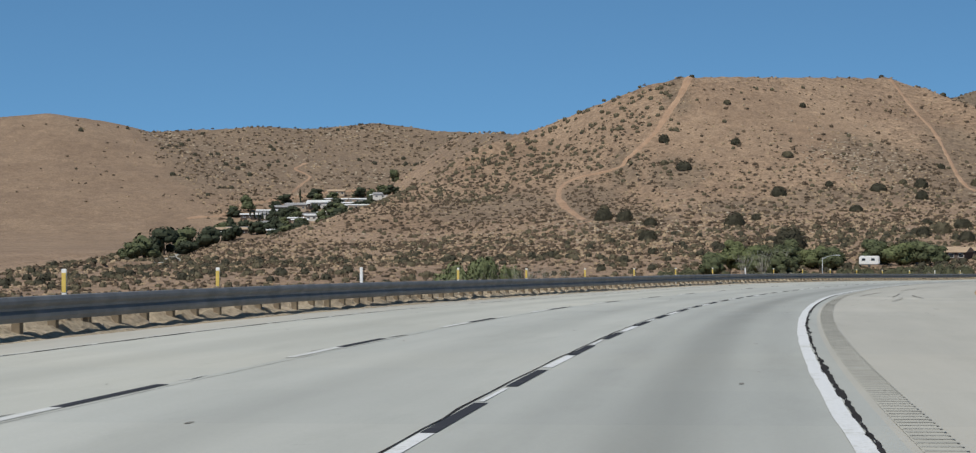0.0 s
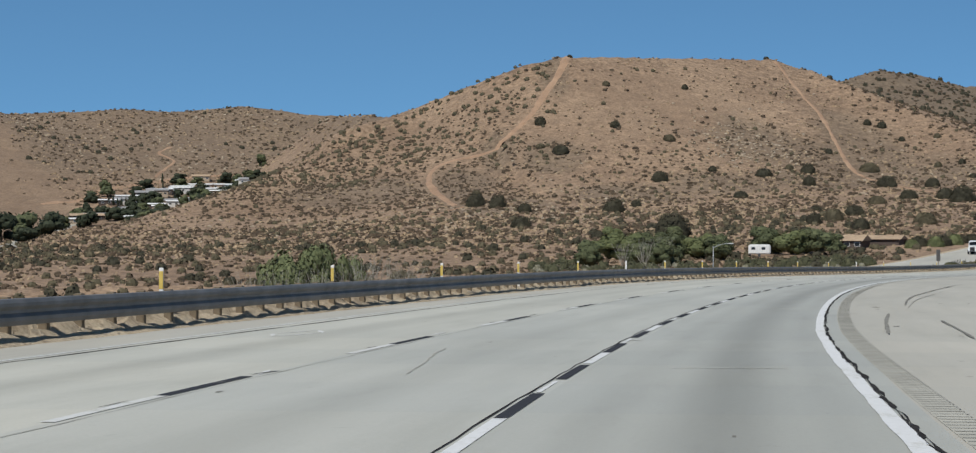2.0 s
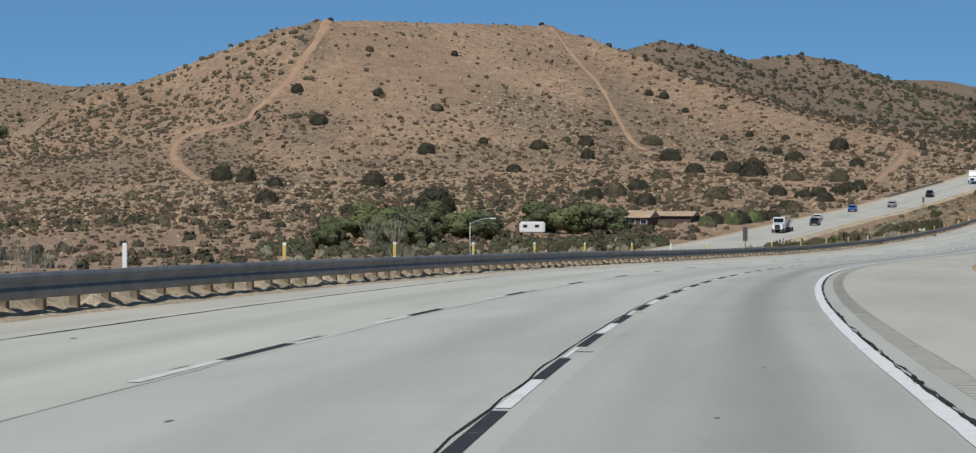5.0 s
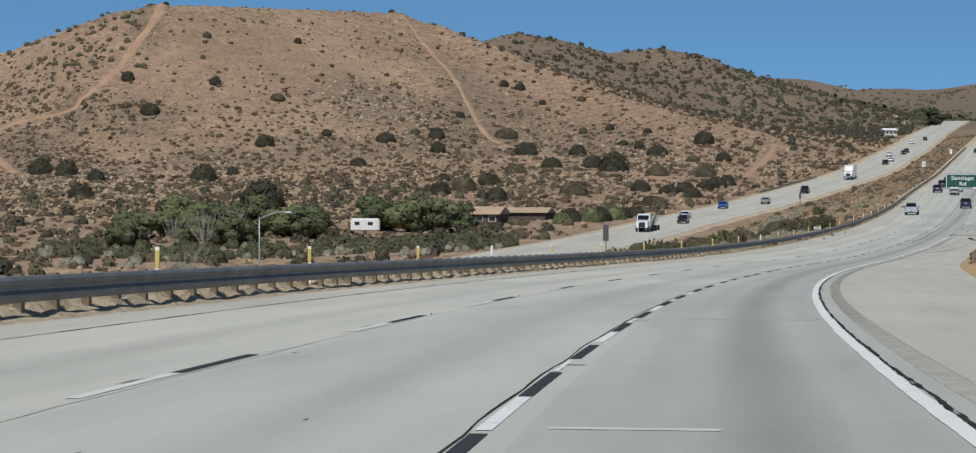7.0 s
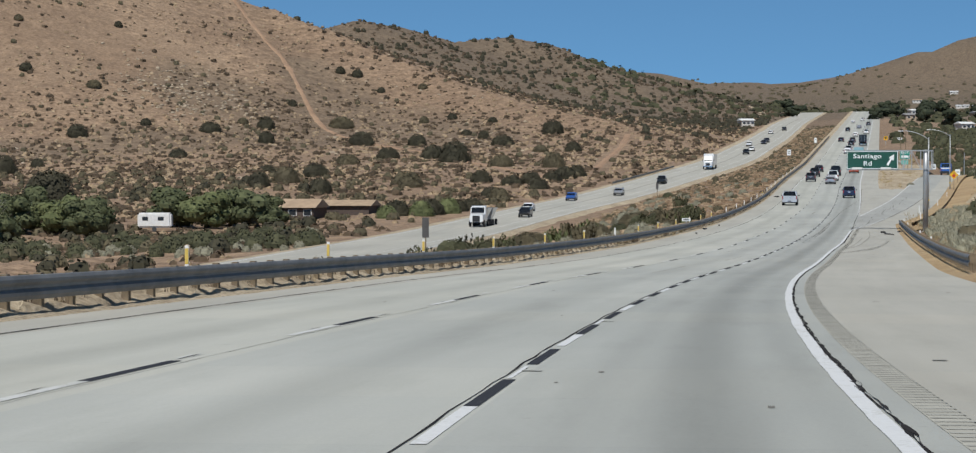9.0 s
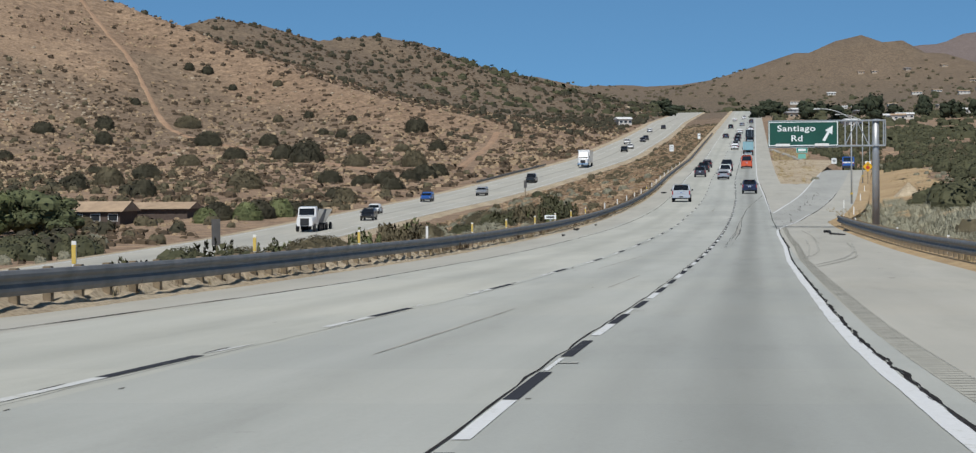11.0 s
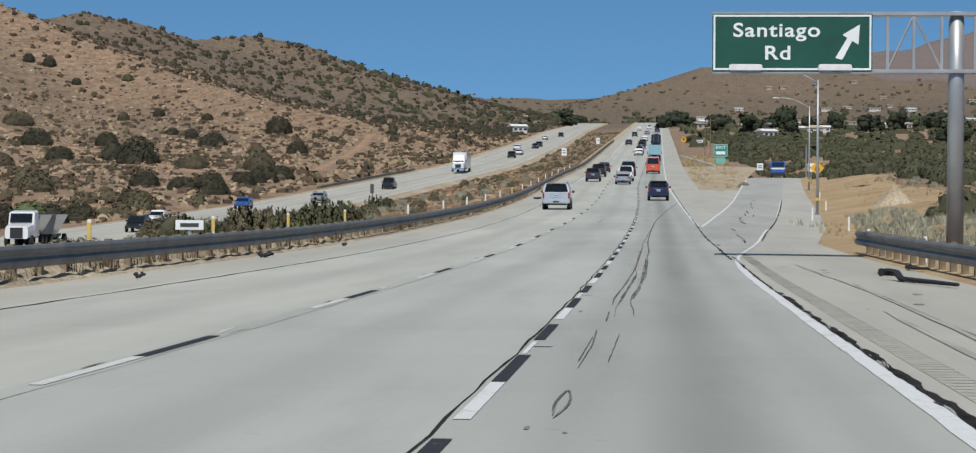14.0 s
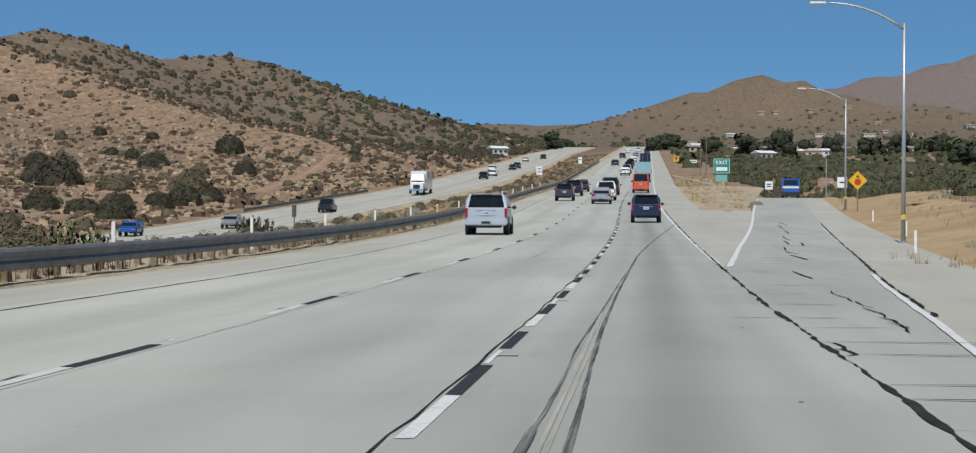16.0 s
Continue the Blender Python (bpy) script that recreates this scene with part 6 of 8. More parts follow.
SPOTS_B = ((151, 768, 6.3), (142, 753, 5.1), (150, 724, 5.4), (217, 986, 8.6), (220, 1032, 8.9), (212, 926, 7.1), (235, 982, 6.2), (252, 1041, 3.6), (222, 884, 9.3), (223, 914, 7.5), (225, 846, 7.1), (260, 967, 7.6), (196, 761, 5.2), (287, 999, 7.3), (236, 833, 6.3), (272, 929, 5.4), (262, 931, 5.0), (258, 1005, 4.0), (274, 1029, 3.6), (263, 1043, 3.6), (261, 994, 3.9), (177, 679, 4.4), (174, 744, 7.3), (199, 746, 5.1), (199, 725, 4.9), (243, 1111, 4.4), (237, 1114, 3.8), (248, 1092, 3.2), (264, 1091, 3.8), (204, 1196, 2.8), (101, 1141, 2.6))
for i, (x, y, w) in enumerate(SPOTS_A + SPOTS_B):
    k = (i * 5) % 7 if i % 6 else 6 + i % 2
    ob = new("desert_shrub", SHRUB_ME[k])
    ob.matrix_world = pose(x, y, float(ground_z(x, y)) - 0.04 * w, 0, 0, 47 * i) @ Matrix.Diagonal((w, w, w * (0.95 + 0.2 * math.sin(i)), 1))
    tagged(ob, "large rounded dark green shrub on the dry hillside" if k < 6 else "large rounded olive shrub on the dry hillside", "shrub", "shrubs on the hillside")
for i, (x, y, w) in enumerate(((143, 624, 5.0), (147, 622, 4.4), (150, 628, 5.2), (154, 631, 4.6), (158, 640, 4.2), (140, 618, 3.6), (163, 648, 4.0), (205, 751, 5.0), (219, 769, 5.5), (213, 760, 4.6), (179, 692, 4.4), (226, 782, 5.0))):
    ob = new("green_shrub", SHRUB_ME[8 + i % 2 if i in (1, 3, 5) else i % 6])
    ob.matrix_world = pose(x, y, float(ground_z(x, y)) - 0.15, 0, 0, 53 * i) @ Matrix.Diagonal((w, w, w * 0.9, 1))
    tagged(ob, "leafy green shrub beside the far road", "shrub", "green shrubs by the far road")
# median and roadside shrubs of their own
clump_r = random.Random(21)
MEDIAN_CLUMPS = tuple((clump_r.uniform(a, b), clump_r.uniform(c, d), clump_r.uniform(1.5, 2.7), clump_r.choice((0, 1, 2, 3, 4))) for a, b, c, d, n_ in ((400, 442, -27, -18, 14), (446, 464, -24, -16.5, 5), (488, 522, -20, -14.5, 26), (584, 610, -30, -24, 2)) for _ in range(n_))
for i, (s_, la, w, me) in enumerate(((508, -15.5, 2.4, 6), (514, -17, 2.8, 7), (503, -18.5, 2.6, 6), (496, -16.5, 2.4, 7), (500, -18, 2.8, 0), (492, -20, 3.2, 6), (705, -34.5, 2.2, 1), (520, -24, 3.0, 2), (430, -22, 2.8, 3), (416, -20, 2.4, 6), (404, -23, 3.0, 7), (470, -19, 1.9, 4), (478, -14.6, 1.6, 6), (662, 12.2, 1.5, 5), (760, 27, 3.0, 2), (318, 10.4, 1.7, 2), (326, 10.9, 1.9, 0), (336, 10.9, 1.5, 2), (306, 10.0, 1.2, 5), (345, 11.2, 1.7, 0), (312, 11.6, 1.8, 2)) + MEDIAN_CLUMPS):
    x, y, _ = place(s_, la)
    ob = new("roadside_shrub", SPIKY_ME[i % 4] if i > 20 and i % 3 else ROADSIDE_ME[me % 6])
    ob.matrix_world = pose(x, y, float(ground_z(x, y)) - 0.1, 0, 0, 61 * i) @ Matrix.Diagonal((w, w, w * 0.85, 1))
    tagged(ob, "leafy shrub in the dry median beside the freeway", "shrub", "shrubs beside the freeway")


# ---- trees ----
def tree(m, height, width, seed, leaves, label, n=1800, cypress=False):
    """A trunk with limbs and a ragged crown of leaf sprays."""
    r = np.random.RandomState(seed)
    t = thing("tree", m, label, "tree", "trees in the valley")
    bm = bmesh.new()
    tube_bm(bm, [(0, 0, -0.4), (0.05 * width, 0, height * 0.25), (0.02, 0.04 * width, height * 0.6)], [0.055 * width ** 0.8 + 0.05, 0.045 * width ** 0.8 + 0.03, 0.03], 7)
    for k in range(0 if cypress else 5):
        a = r.uniform(0, 6.28)
        z0 = height * r.uniform(0.15, 0.35)
        tube_bm(bm, [(0.03 * width, 0, z0), (0.2 * width * math.cos(a), 0.2 * width * math.sin(a), z0 + height * 0.2), (0.36 * width * math.cos(a), 0.36 * width * math.sin(a), z0 + height * 0.38)], [0.09, 0.06, 0.025], 5)
    part("trunk", bm, M_BARK, t, "brown bark trunk with limbs")
    size = (width * 1.1, width * 1.1, height) if not cypress else (width, width, height)
    q = leaf_cloud(seed, n, 15 if not cypress else 9, size, (0.04 if not cypress else 0.045) * max(1.0, 2000 / n) ** 0.5)
    if cypress:
        zf = q[0][..., 2] / height
        q[0][..., :2] *= np.clip(1.5 - 1.2 * zf, 0.25, 1.2)[..., None]
    cr = new("crown", fast_mesh("crown", q, leaves))
    cr.parent = t
    return t


def tree_at(x, y, height, width, seed, leaves, label, **kw):
    return tree(pose(x, y, float(ground_z(x, y)), 0, 0, seed * 37), height, width, seed, leaves, label, **kw)


GROVE = ((64, 590, 8.5, 8), (71, 596, 9.5, 9), (77, 604, 9, 8), (83, 596, 8, 9), (89, 606, 8.5, 7), (103, 612, 9.5, 8), (108, 606, 10.5, 9), (113, 614, 10, 9), (117, 603, 9, 8), (57, 585, 7, 8), (106, 640, 9, 7), (84, 640, 9, 7), (70, 660, 8, 7))
for k in range(15):
    GROVE += ((RS.uniform(50, 110), RS.uniform(548, 600), RS.uniform(8.2, 9.6), RS.uniform(6, 8)),)
GROVE = [g for g in GROVE if not (abs(g[0] - 98.7 + (598 - g[1]) * 0.165) < 6.5 and g[1] < 607)]
for i, (x, y, h_, w_) in enumerate(GROVE):
    tree_at(x, y, 0.68 * h_, w_, 200 + i, M_TREE if i % 3 else M_GREEN, "broad green leafy tree in the valley grove")
NEAR = ((-4, 346, 7.6, 5.2), (-1, 350, 8.0, 5.0), (1.5, 354, 7.4, 4.6), (-6.5, 349, 7.2, 4.6), (3.5, 357, 6.2, 4.0))
for i, (x, y, h_, w_) in enumerate(NEAR):
    tree_at(x, y, h_ + 2.6, w_ + 0.6, 230 + i, M_NEAR, "bright green leafy tree below the guardrail", n=6000)


def bare_shrub(x, y, height, seed):
    r = np.random.RandomState(seed)
    bm = bmesh.new()
    for k in range(26):
        a, lean = r.uniform(0, 6.28), r.uniform(0.1, 0.7)
        p = [Vector((0.15 * math.cos(a), 0.15 * math.sin(a), 0))]
        for j in range(3):
            p.append(p[-1] + Vector((lean * math.cos(a + r.normal(0, 0.4)), lean * math.sin(a + r.normal(0, 0.4)), 1)) * height / 3.2)
        tube_bm(bm, p, [0.04, 0.03, 0.02, 0.008], 4)
        for j in range(2):
            q = p[1 + j]
            b_ = a + r.normal(0, 1.2)
            tube_bm(bm, [q, q + Vector((0.5 * math.cos(b_), 0.5 * math.sin(b_), 0.7)) * height * 0.25], [0.018, 0.006], 3)
    me = bpy.data.meshes.new("bare_shrub")
    bm.to_mesh(me)
    bm.free()
    me.materials.append(M_TWIG)
    ob = new("bare_shrub", me)
    ob.matrix_world = pose(x, y, float(ground_z(x, y)) - 0.05)
    return tagged(ob, "leafless pale grey shrub of thin branches", "shrub", "bare shrubs below the guardrail")


for i, (x, y, h_) in enumerate(((5.5, 344, 9.2), (8, 347, 8.6), (3.5, 341, 8.2), (10.5, 350, 7.6), (-9, 341, 7.4), (-4, 338, 7.6), (0, 338, 7.4), (66, 556, 6.5), (70, 560, 6.8), (61, 552, 5.5), (26, 330, 4.6), (52, 420, 5.0))):
    bare_shrub(x, y, h_, 300 + i)


# ---- dirt trails draped on the hills ----
def trail(points, width, label, material=None, lift=0.25):
    pts = np.array(points, float)
    d = np.r_[0, np.cumsum(np.hypot(*np.diff(pts, axis=0).T))]
    u = np.arange(0, d[-1], 2.5)
    c = np.stack([np.interp(u, d, pts[:, k]) for k in (0, 1)], 1)
    for _ in range(3):
        c[1:-1] = (c[:-2] + 2 * c[1:-1] + c[2:]) / 4
    g = np.gradient(c, axis=0)
    nrm = np.stack([-g[:, 1], g[:, 0]], 1) / (np.hypot(g[:, 0], g[:, 1])[:, None] + 1e-9)
    wv = width * (0.7 + 0.6 * vnoise(u / 9, u * 0 + width))
    cols = [c + nrm * (o * wv)[:, None] for o in (-0.5, -0.17, 0.17, 0.5)]
    v = np.stack([np.concatenate([p, (ground_z(p[:, 0], p[:, 1]) + (lift if 0 < k < 3 else -0.12))[:, None]], 1) for k, p in enumerate(cols)], 1)
    ob = mesh_object("dirt_trail", v, grid_faces(len(u), 4)[:, ::-1], material or M_TRAIL)
    return tagged(ob, label, "trail", kind="structure")


for pts, width, words in TRAILS:
    trail(pts, width, words)
trail(((574, 1526), (560, 1470), (541, 1437), (520, 1385), (497, 1335)), 5, "pale dirt track curving down to the far road", M_VERGE)
trail(((-97, 656), (-108, 782), (-125, 950), (-148, 1180), (-153, 1283), (-140, 1330)), 7, "pale road leading up to the village", M_SHOULDER)
trail(((-180, 1378), (-160, 1401), (-155, 1429), (-134, 1487), (-110, 1548), (-78, 1573)), 7, "graded dirt terrace above the village")


# pale concrete gutter beside the gore
cs = np.linspace(742, 890, 60)
cl = np.interp(cs, (742, 819, 890), (15.4, 12.4, 7.2))
gut = np.stack([np.concatenate([place(cs, cl + o)[:, :2], (ground_z(*place(cs, cl + o)[:, :2].T) + h_)[:, None]], 1) for o, h_ in ((-0.6, 0.0), (-0.5, 0.3), (0.5, 0.3), (0.6, 0.0))], 1)
tagged(mesh_object("gutter", gut, grid_faces(60, 4)[:, ::-1], M_SHOULDER), "pale concrete gutter along the gore", "gutter", kind="structure")


heap = bmesh.new()
bmesh.ops.create_cone(heap, cap_ends=True, segments=20, radius1=1.7, radius2=0.12, depth=1.7)
for v in heap.verts:
    v.co += Vector((math.sin(v.co.y * 5), math.cos(v.co.x * 4), 0)) * 0.09
me = bpy.data.meshes.new("soil_mound")
heap.to_mesh(me)
heap.free()
me.materials.append(M_VERGE)
ob = new("soil_mound", me)
ob.matrix_world = pose(200, 523, float(ground_z(200, 523)) + 0.75)
tagged(ob, "small pale mound of soil beside the ramp", "mound")


# ---- houses ----
M_WALL_PALE = plain("pale_stucco", (0.58, 0.55, 0.50), 0.9, 0, 0.1, 1.2, 20)
M_WALL_TAN = plain("tan_stucco", (0.42, 0.33, 0.24), 0.9, 0, 0.12, 1.2, 20)
M_WALL_DARK = plain("dark_timber_wall", (0.085, 0.062, 0.05), 0.85, 0, 0.25, 2, 30)
M_ROOF_WHITE = plain("white_flat_roof", (0.66, 0.66, 0.64), 0.8, 0, 0.1, 0.8, 10)
M_ROOF_TAN = plain("tan_composition_roof", (0.36, 0.26, 0.17), 0.9, 0, 0.2, 0.8, 10)
M_ROOF_GREY = plain("grey_composition_roof", (0.24, 0.235, 0.23), 0.9, 0, 0.2, 0.8, 10)
M_PANE = plain("dark_window_glass", (0.03, 0.035, 0.04), 0.15, 0, 0.2, 2, 10)


def house(x, y, w, d, h, turn, wall, roof, label, pitch=0.8, sink=0.6, windows=3):
    m = pose(x, y, float(ground_z(x, y)) - sink, 0, 0, turn)
    t = thing("house", m, label, "house", "houses beyond the freeway")
    H = h + sink
    body = part("wall", box(w, d, H, 0, 0, H / 2), wall, t)
    bm = bmesh.new()
    o = 0.5
    p = [bm.verts.new(v) for v in ((-w / 2 - o, -d / 2 - o, H), (w / 2 + o, -d / 2 - o, H), (w / 2 + o, d / 2 + o, H), (-w / 2 - o, d / 2 + o, H), (-w / 2 - o, 0, H + pitch), (w / 2 + o, 0, H + pitch))]
    for f in ((0, 1, 5, 4), (2, 3, 4, 5), (0, 4, 3), (1, 2, 5), (0, 3, 2, 1)):
        bm.faces.new([p[i] for i in f])
    bmesh.ops.recalc_face_normals(bm, faces=bm.faces[:])
    part("roof", bm, roof, t)
    for k in range(windows):
        wx = -w / 2 + w * (k + 0.6) / windows
        win = part("window", box(1.5, 0.08, 1.1, wx, -d / 2 - 0.02, sink + h * 0.55), M_MARK_WHITE, t)
        part("pane", box(1.3, 0.04, 0.9, wx, -d / 2 - 0.07, sink + h * 0.55), M_PANE, win)
    return t


VILLAGE = ((-107, 1464, 22, 9, 4.0, 8, 0), (-90, 1517, 20, 9, 3.6, -6, 0), (-66, 1458, 17, 8, 3.4, -10, 1), (-106, 1404, 15, 8, 4.0, 6, 0), (-98, 1425, 20, 8, 3.2, 4, 0), (-134, 1396, 18, 9, 4.2, 12, 1), (-146, 1309, 26, 10, 3.6, 20, 2), (-118, 1290, 16, 8, 3.0, 10, 0), (-101, 1541, 16, 9, 3.4, 0, 2), (-120, 1440, 18, 9, 4.5, 10, 1), (-84, 1470, 24, 9, 3.4, -4, 0), (-128, 1340, 18, 8, 3.2, 14, 1), (-76, 1490, 18, 8, 3.4, -4, 0), (-112, 1375, 14, 7, 3.2, 6, 0), (-143, 1389, 16, 8, 3.4, 8, 0), (-135, 1413, 18, 8, 3.2, 6, 0), (-127, 1430, 16, 8, 3.4, 4, 1), (-119, 1455, 20, 9, 3.4, 0, 0), (-108, 1480, 20, 8, 3.2, -2, 0), (-99, 1508, 22, 9, 3.4, -4, 0), (-117, 1386, 18, 8, 3.2, 4, 0), (-106, 1412, 20, 8, 3.2, 2, 1), (-151, 1293, 20, 9, 3.4, 14, 0), (-142, 1312, 18, 8, 3.2, 12, 1), (-69, 1471, 16, 8, 3.2, -6, 0), (-88, 1490, 18, 8, 3.4, -2, 0))
for i, (x, y, w, d, h_, a, k) in enumerate(VILLAGE):
    house(x, y, 0.7 * w, 0.8 * d, 0.8 * h_, a, (M_WALL_PALE, M_WALL_TAN, M_WALL_DARK)[(i + k) % 3], (M_ROOF_WHITE, M_ROOF_GREY, M_ROOF_TAN)[k], ("low pale house with a white roof in the valley village", "low house with a grey roof in the valley village", "long low house with a tan roof in the valley village")[k], 0.7 if k == 0 else 1.3)
for i, (x, y, h_, w_) in enumerate(((-120.5, 1485, 10, 2.2), (-131, 1408, 12, 2.6), (-135, 1385, 6.5, 1.6), (-137.5, 1385, 6.5, 1.6), (-140, 1386, 6.5, 1.6), (-142.5, 1386, 6.5, 1.6), (-132.5, 1384, 6.5, 1.6))):
    tree_at(x, y, h_, w_, 400 + i, M_PINE, "tall narrow dark cypress in the village", n=240, cypress=True)
for i, (x, y, h_, w_) in enumerate(((-121, 812, 9, 10), (-117.5, 838, 10.5, 12), (-113, 862, 10.5, 12), (-107, 884, 9, 11), (-124, 800, 7, 9), (-109, 836, 6, 8), (-150, 1240, 8, 9), (-59, 1436, 7, 10), (-150, 1436, 7, 8), (-123, 1400, 8, 9), (-93, 1440, 9, 12), (-98, 1452, 8, 10), (-115, 1392, 7, 9), (-140, 1320, 7, 9), (-128, 1300, 6, 9), (-108, 1340, 6, 10), (-98, 1380, 6, 9), (-84, 1430, 7, 9), (-110, 1500, 7, 8), (-86, 1540, 8, 10), (-75, 1500, 7, 8), (-118, 1270, 5, 9), (-155, 1405, 6, 7))):
    tree_at(x, y, h_, w_, 420 + i, M_PINE if i % 2 else M_TREE, "dark broad tree among the village houses", n=420)
for i in range(130):
    x, y = RS.uniform(-172, -58), RS.uniform(1268, 1555)
    if 6.5 < min(math.hypot(x - v[0], (y - v[1]) * 0.6) for v in VILLAGE) < 17:
        tree_at(x, y, 4.5 + 5 * RS.rand(), 6 + 5 * RS.rand(), 450 + i, M_PINE if i % 3 else M_TREE, "dark broad tree among the village houses", n=200)
# valley buildings by the opposite carriageway
house(128, 634, 8, 8, 1.9, -28, M_WALL_DARK, M_ROOF_TAN, "dark timber house with a low roof by the road", 1.5)
house(137.5, 641, 11, 9, 1.8, -24, M_WALL_DARK, M_ROOF_TAN, "dark barn with a broad tan roof by the road", 1.0, windows=0)
house(118.5, 628, 8, 4, 2.4, -28, M_WALL_PALE, M_ROOF_GREY, "pale grey mobile home beside the trees", 0.3)
cp = thing("camper_trailer", pose(98.7, 598, float(ground_z(98.7, 598)), 0, 0, -15), "white camper trailer parked among the valley trees", "trailer")
part("body", box(5.2, 2.3, 2.3, 0, 0, 1.75, 0.25), M_MARK_WHITE, cp)
for x in (-1.4, 1.0):
    part("window", box(0.9, 0.06, 0.6, x, -1.15, 2.0, 0.02), M_PANE, cp)
part("wheel", tube([(0, -1.1, 0.36), (0, -0.9, 0.36)], 0.36, 14), M_INK, cp)
# town on the far plain: x, y, width, kind
TOWN = ((1230, 2533, 34, 0), (1236, 2510, 26, 1), (1267, 2488, 22, 2), (685, 1534, 12, 0), (723, 1524, 14, 1), (653, 1356, 16, 2), (636, 1340, 12, 0), (1283, 2254, 40, 0), (1227, 2257, 34, 0), (814, 1543, 20, 0), (1265, 2251, 36, 2), (1308, 2235, 30, 0), (1280, 2405, 26, 1), (1284, 2452, 24, 2), (1169, 2428, 30, 0), (1392, 2521, 14, 0), (1201, 2544, 20, 1), (1279, 2210, 30, 2), (1211, 2431, 26, 1), (1251, 2321, 36, 0), (592, 1349, 12, 1), (523, 1155, 9, 0), (673, 1382, 14, 0), (1332, 2551, 26, 0), (1356, 2549, 24, 2), (801, 1535, 14, 0), (810, 1531, 16, 1), (1330, 2328, 30, 0), (1385, 2353, 26, 0), (1469, 2480, 26, 2), (1426, 2591, 22, 0), (1353, 2720, 22, 0), (1366, 2712, 20, 2), (1449, 2696, 24, 0), (1402, 2698, 20, 1), (1220, 2624, 24, 0), (1280, 2653, 22, 0), (1360, 2499, 30, 0), (1382, 2462, 26, 0), (1391, 2418, 28, 1), (1180, 2380, 26, 0), (1100, 2300, 24, 0), (1010, 2100, 20, 1), (930, 1900, 18, 0), (880, 1750, 16, 0), (1060, 2160, 22, 2), (452, 1232, 9, 0))
for i, (x, y, w, k) in enumerate(TOWN):
    up_slope = y > 2560 and x > 1300
    house(x, y, (0.32 if up_slope else 0.42 if y > 2000 else 0.65) * w, 8, 2.6, -30 + (i * 37) % 30, (M_WALL_TAN if up_slope else (M_WALL_PALE, M_WALL_TAN, M_WALL_PALE)[k]), (M_ROOF_TAN, M_ROOF_GREY, M_ROOF_TAN)[k] if up_slope or i % 2 and y > 2000 else (M_ROOF_WHITE, M_ROOF_GREY, M_ROOF_TAN)[k], "distant low building on the plain below the hills", 1.0, 1.0)
for i, (x, y, h_, w_) in enumerate(((1157, 2472, 20, 26), (1177, 2484, 18, 24), (591, 1331, 9, 10), (665, 1407, 13, 10), (726, 1513, 14, 10), (593, 1264, 8, 8), (1198, 2296, 24, 16), (735, 1473, 9, 8), (1278, 2256, 20, 22), (814, 1500, 11, 13), (1285, 2226, 20, 24), (631, 1449, 8, 9), (666, 1536, 9, 10), (563, 1330, 7, 8))):
    tree_at(x, y, h_, w_, 560 + i, M_PINE, "tall dark tree among the town houses", n=320)
for i in range(60):
    s_, la = 1150 + RS.rand() * 1350, 25 + RS.rand() * 400
    x, y, _ = place(s_, la)
    tree_at(float(x), float(y), 7 + 7 * RS.rand(), 7 + 6 * RS.rand(), 500 + i, M_PINE if i % 3 else M_TREE, "dark distant tree on the far plain", n=150)
for i in range(10):
    s_, la = 1500 + RS.rand() * 500, -24 + 32 * RS.rand() + (30 if i % 2 else -50)
    x, y, _ = place(s_, la)
    tree_at(float(x), float(y), 5 + 4 * RS.rand(), 7 + 5 * RS.rand(), 600 + i, M_PINE, "dark tree where the road tops the rise", n=150)


# ---- vehicles ----
M_TYRE = plain("tyre_rubber", (0.018, 0.018, 0.019), 0.85, 0, 0.2, 8, 60)
M_RIM = plain("dark_alloy_rim", (0.10, 0.10, 0.105), 0.35, 0.8, 0.15, 8, 60)
M_TRIM = plain("black_plastic_trim", (0.02, 0.02, 0.022), 0.6, 0, 0.2, 6, 60)
M_GLASS = plain("tinted_car_glass", (0.012, 0.014, 0.017), 0.06, 0, 0.2, 3, 30)
M_LAMP_RED = plain("tail_lamp_red", (0.30, 0.012, 0.014), 0.2, 0, 0.15, 6, 40)
M_LAMP_CLEAR = plain("headlamp_clear", (0.6, 0.6, 0.6), 0.15, 0, 0.1, 6, 40)
M_PLATE = plain("number_plate_white", (0.62, 0.62, 0.60), 0.5, 0, 0.08, 6, 40)
M_CHROME = plain("chrome_trim", (0.65, 0.65, 0.66), 0.15, 1.0, 0.05, 6, 40)


def paint(name, colour, metal=0.3):
    m = plain(name, colour, 0.32, metal, 0.04, 0.8, 8)
    b = m.node_tree.nodes["Principled BSDF"]
    b.inputs["Coat Weight"].default_value = 0.6
    b.inputs["Coat Roughness"].default_value = 0.08
    return m


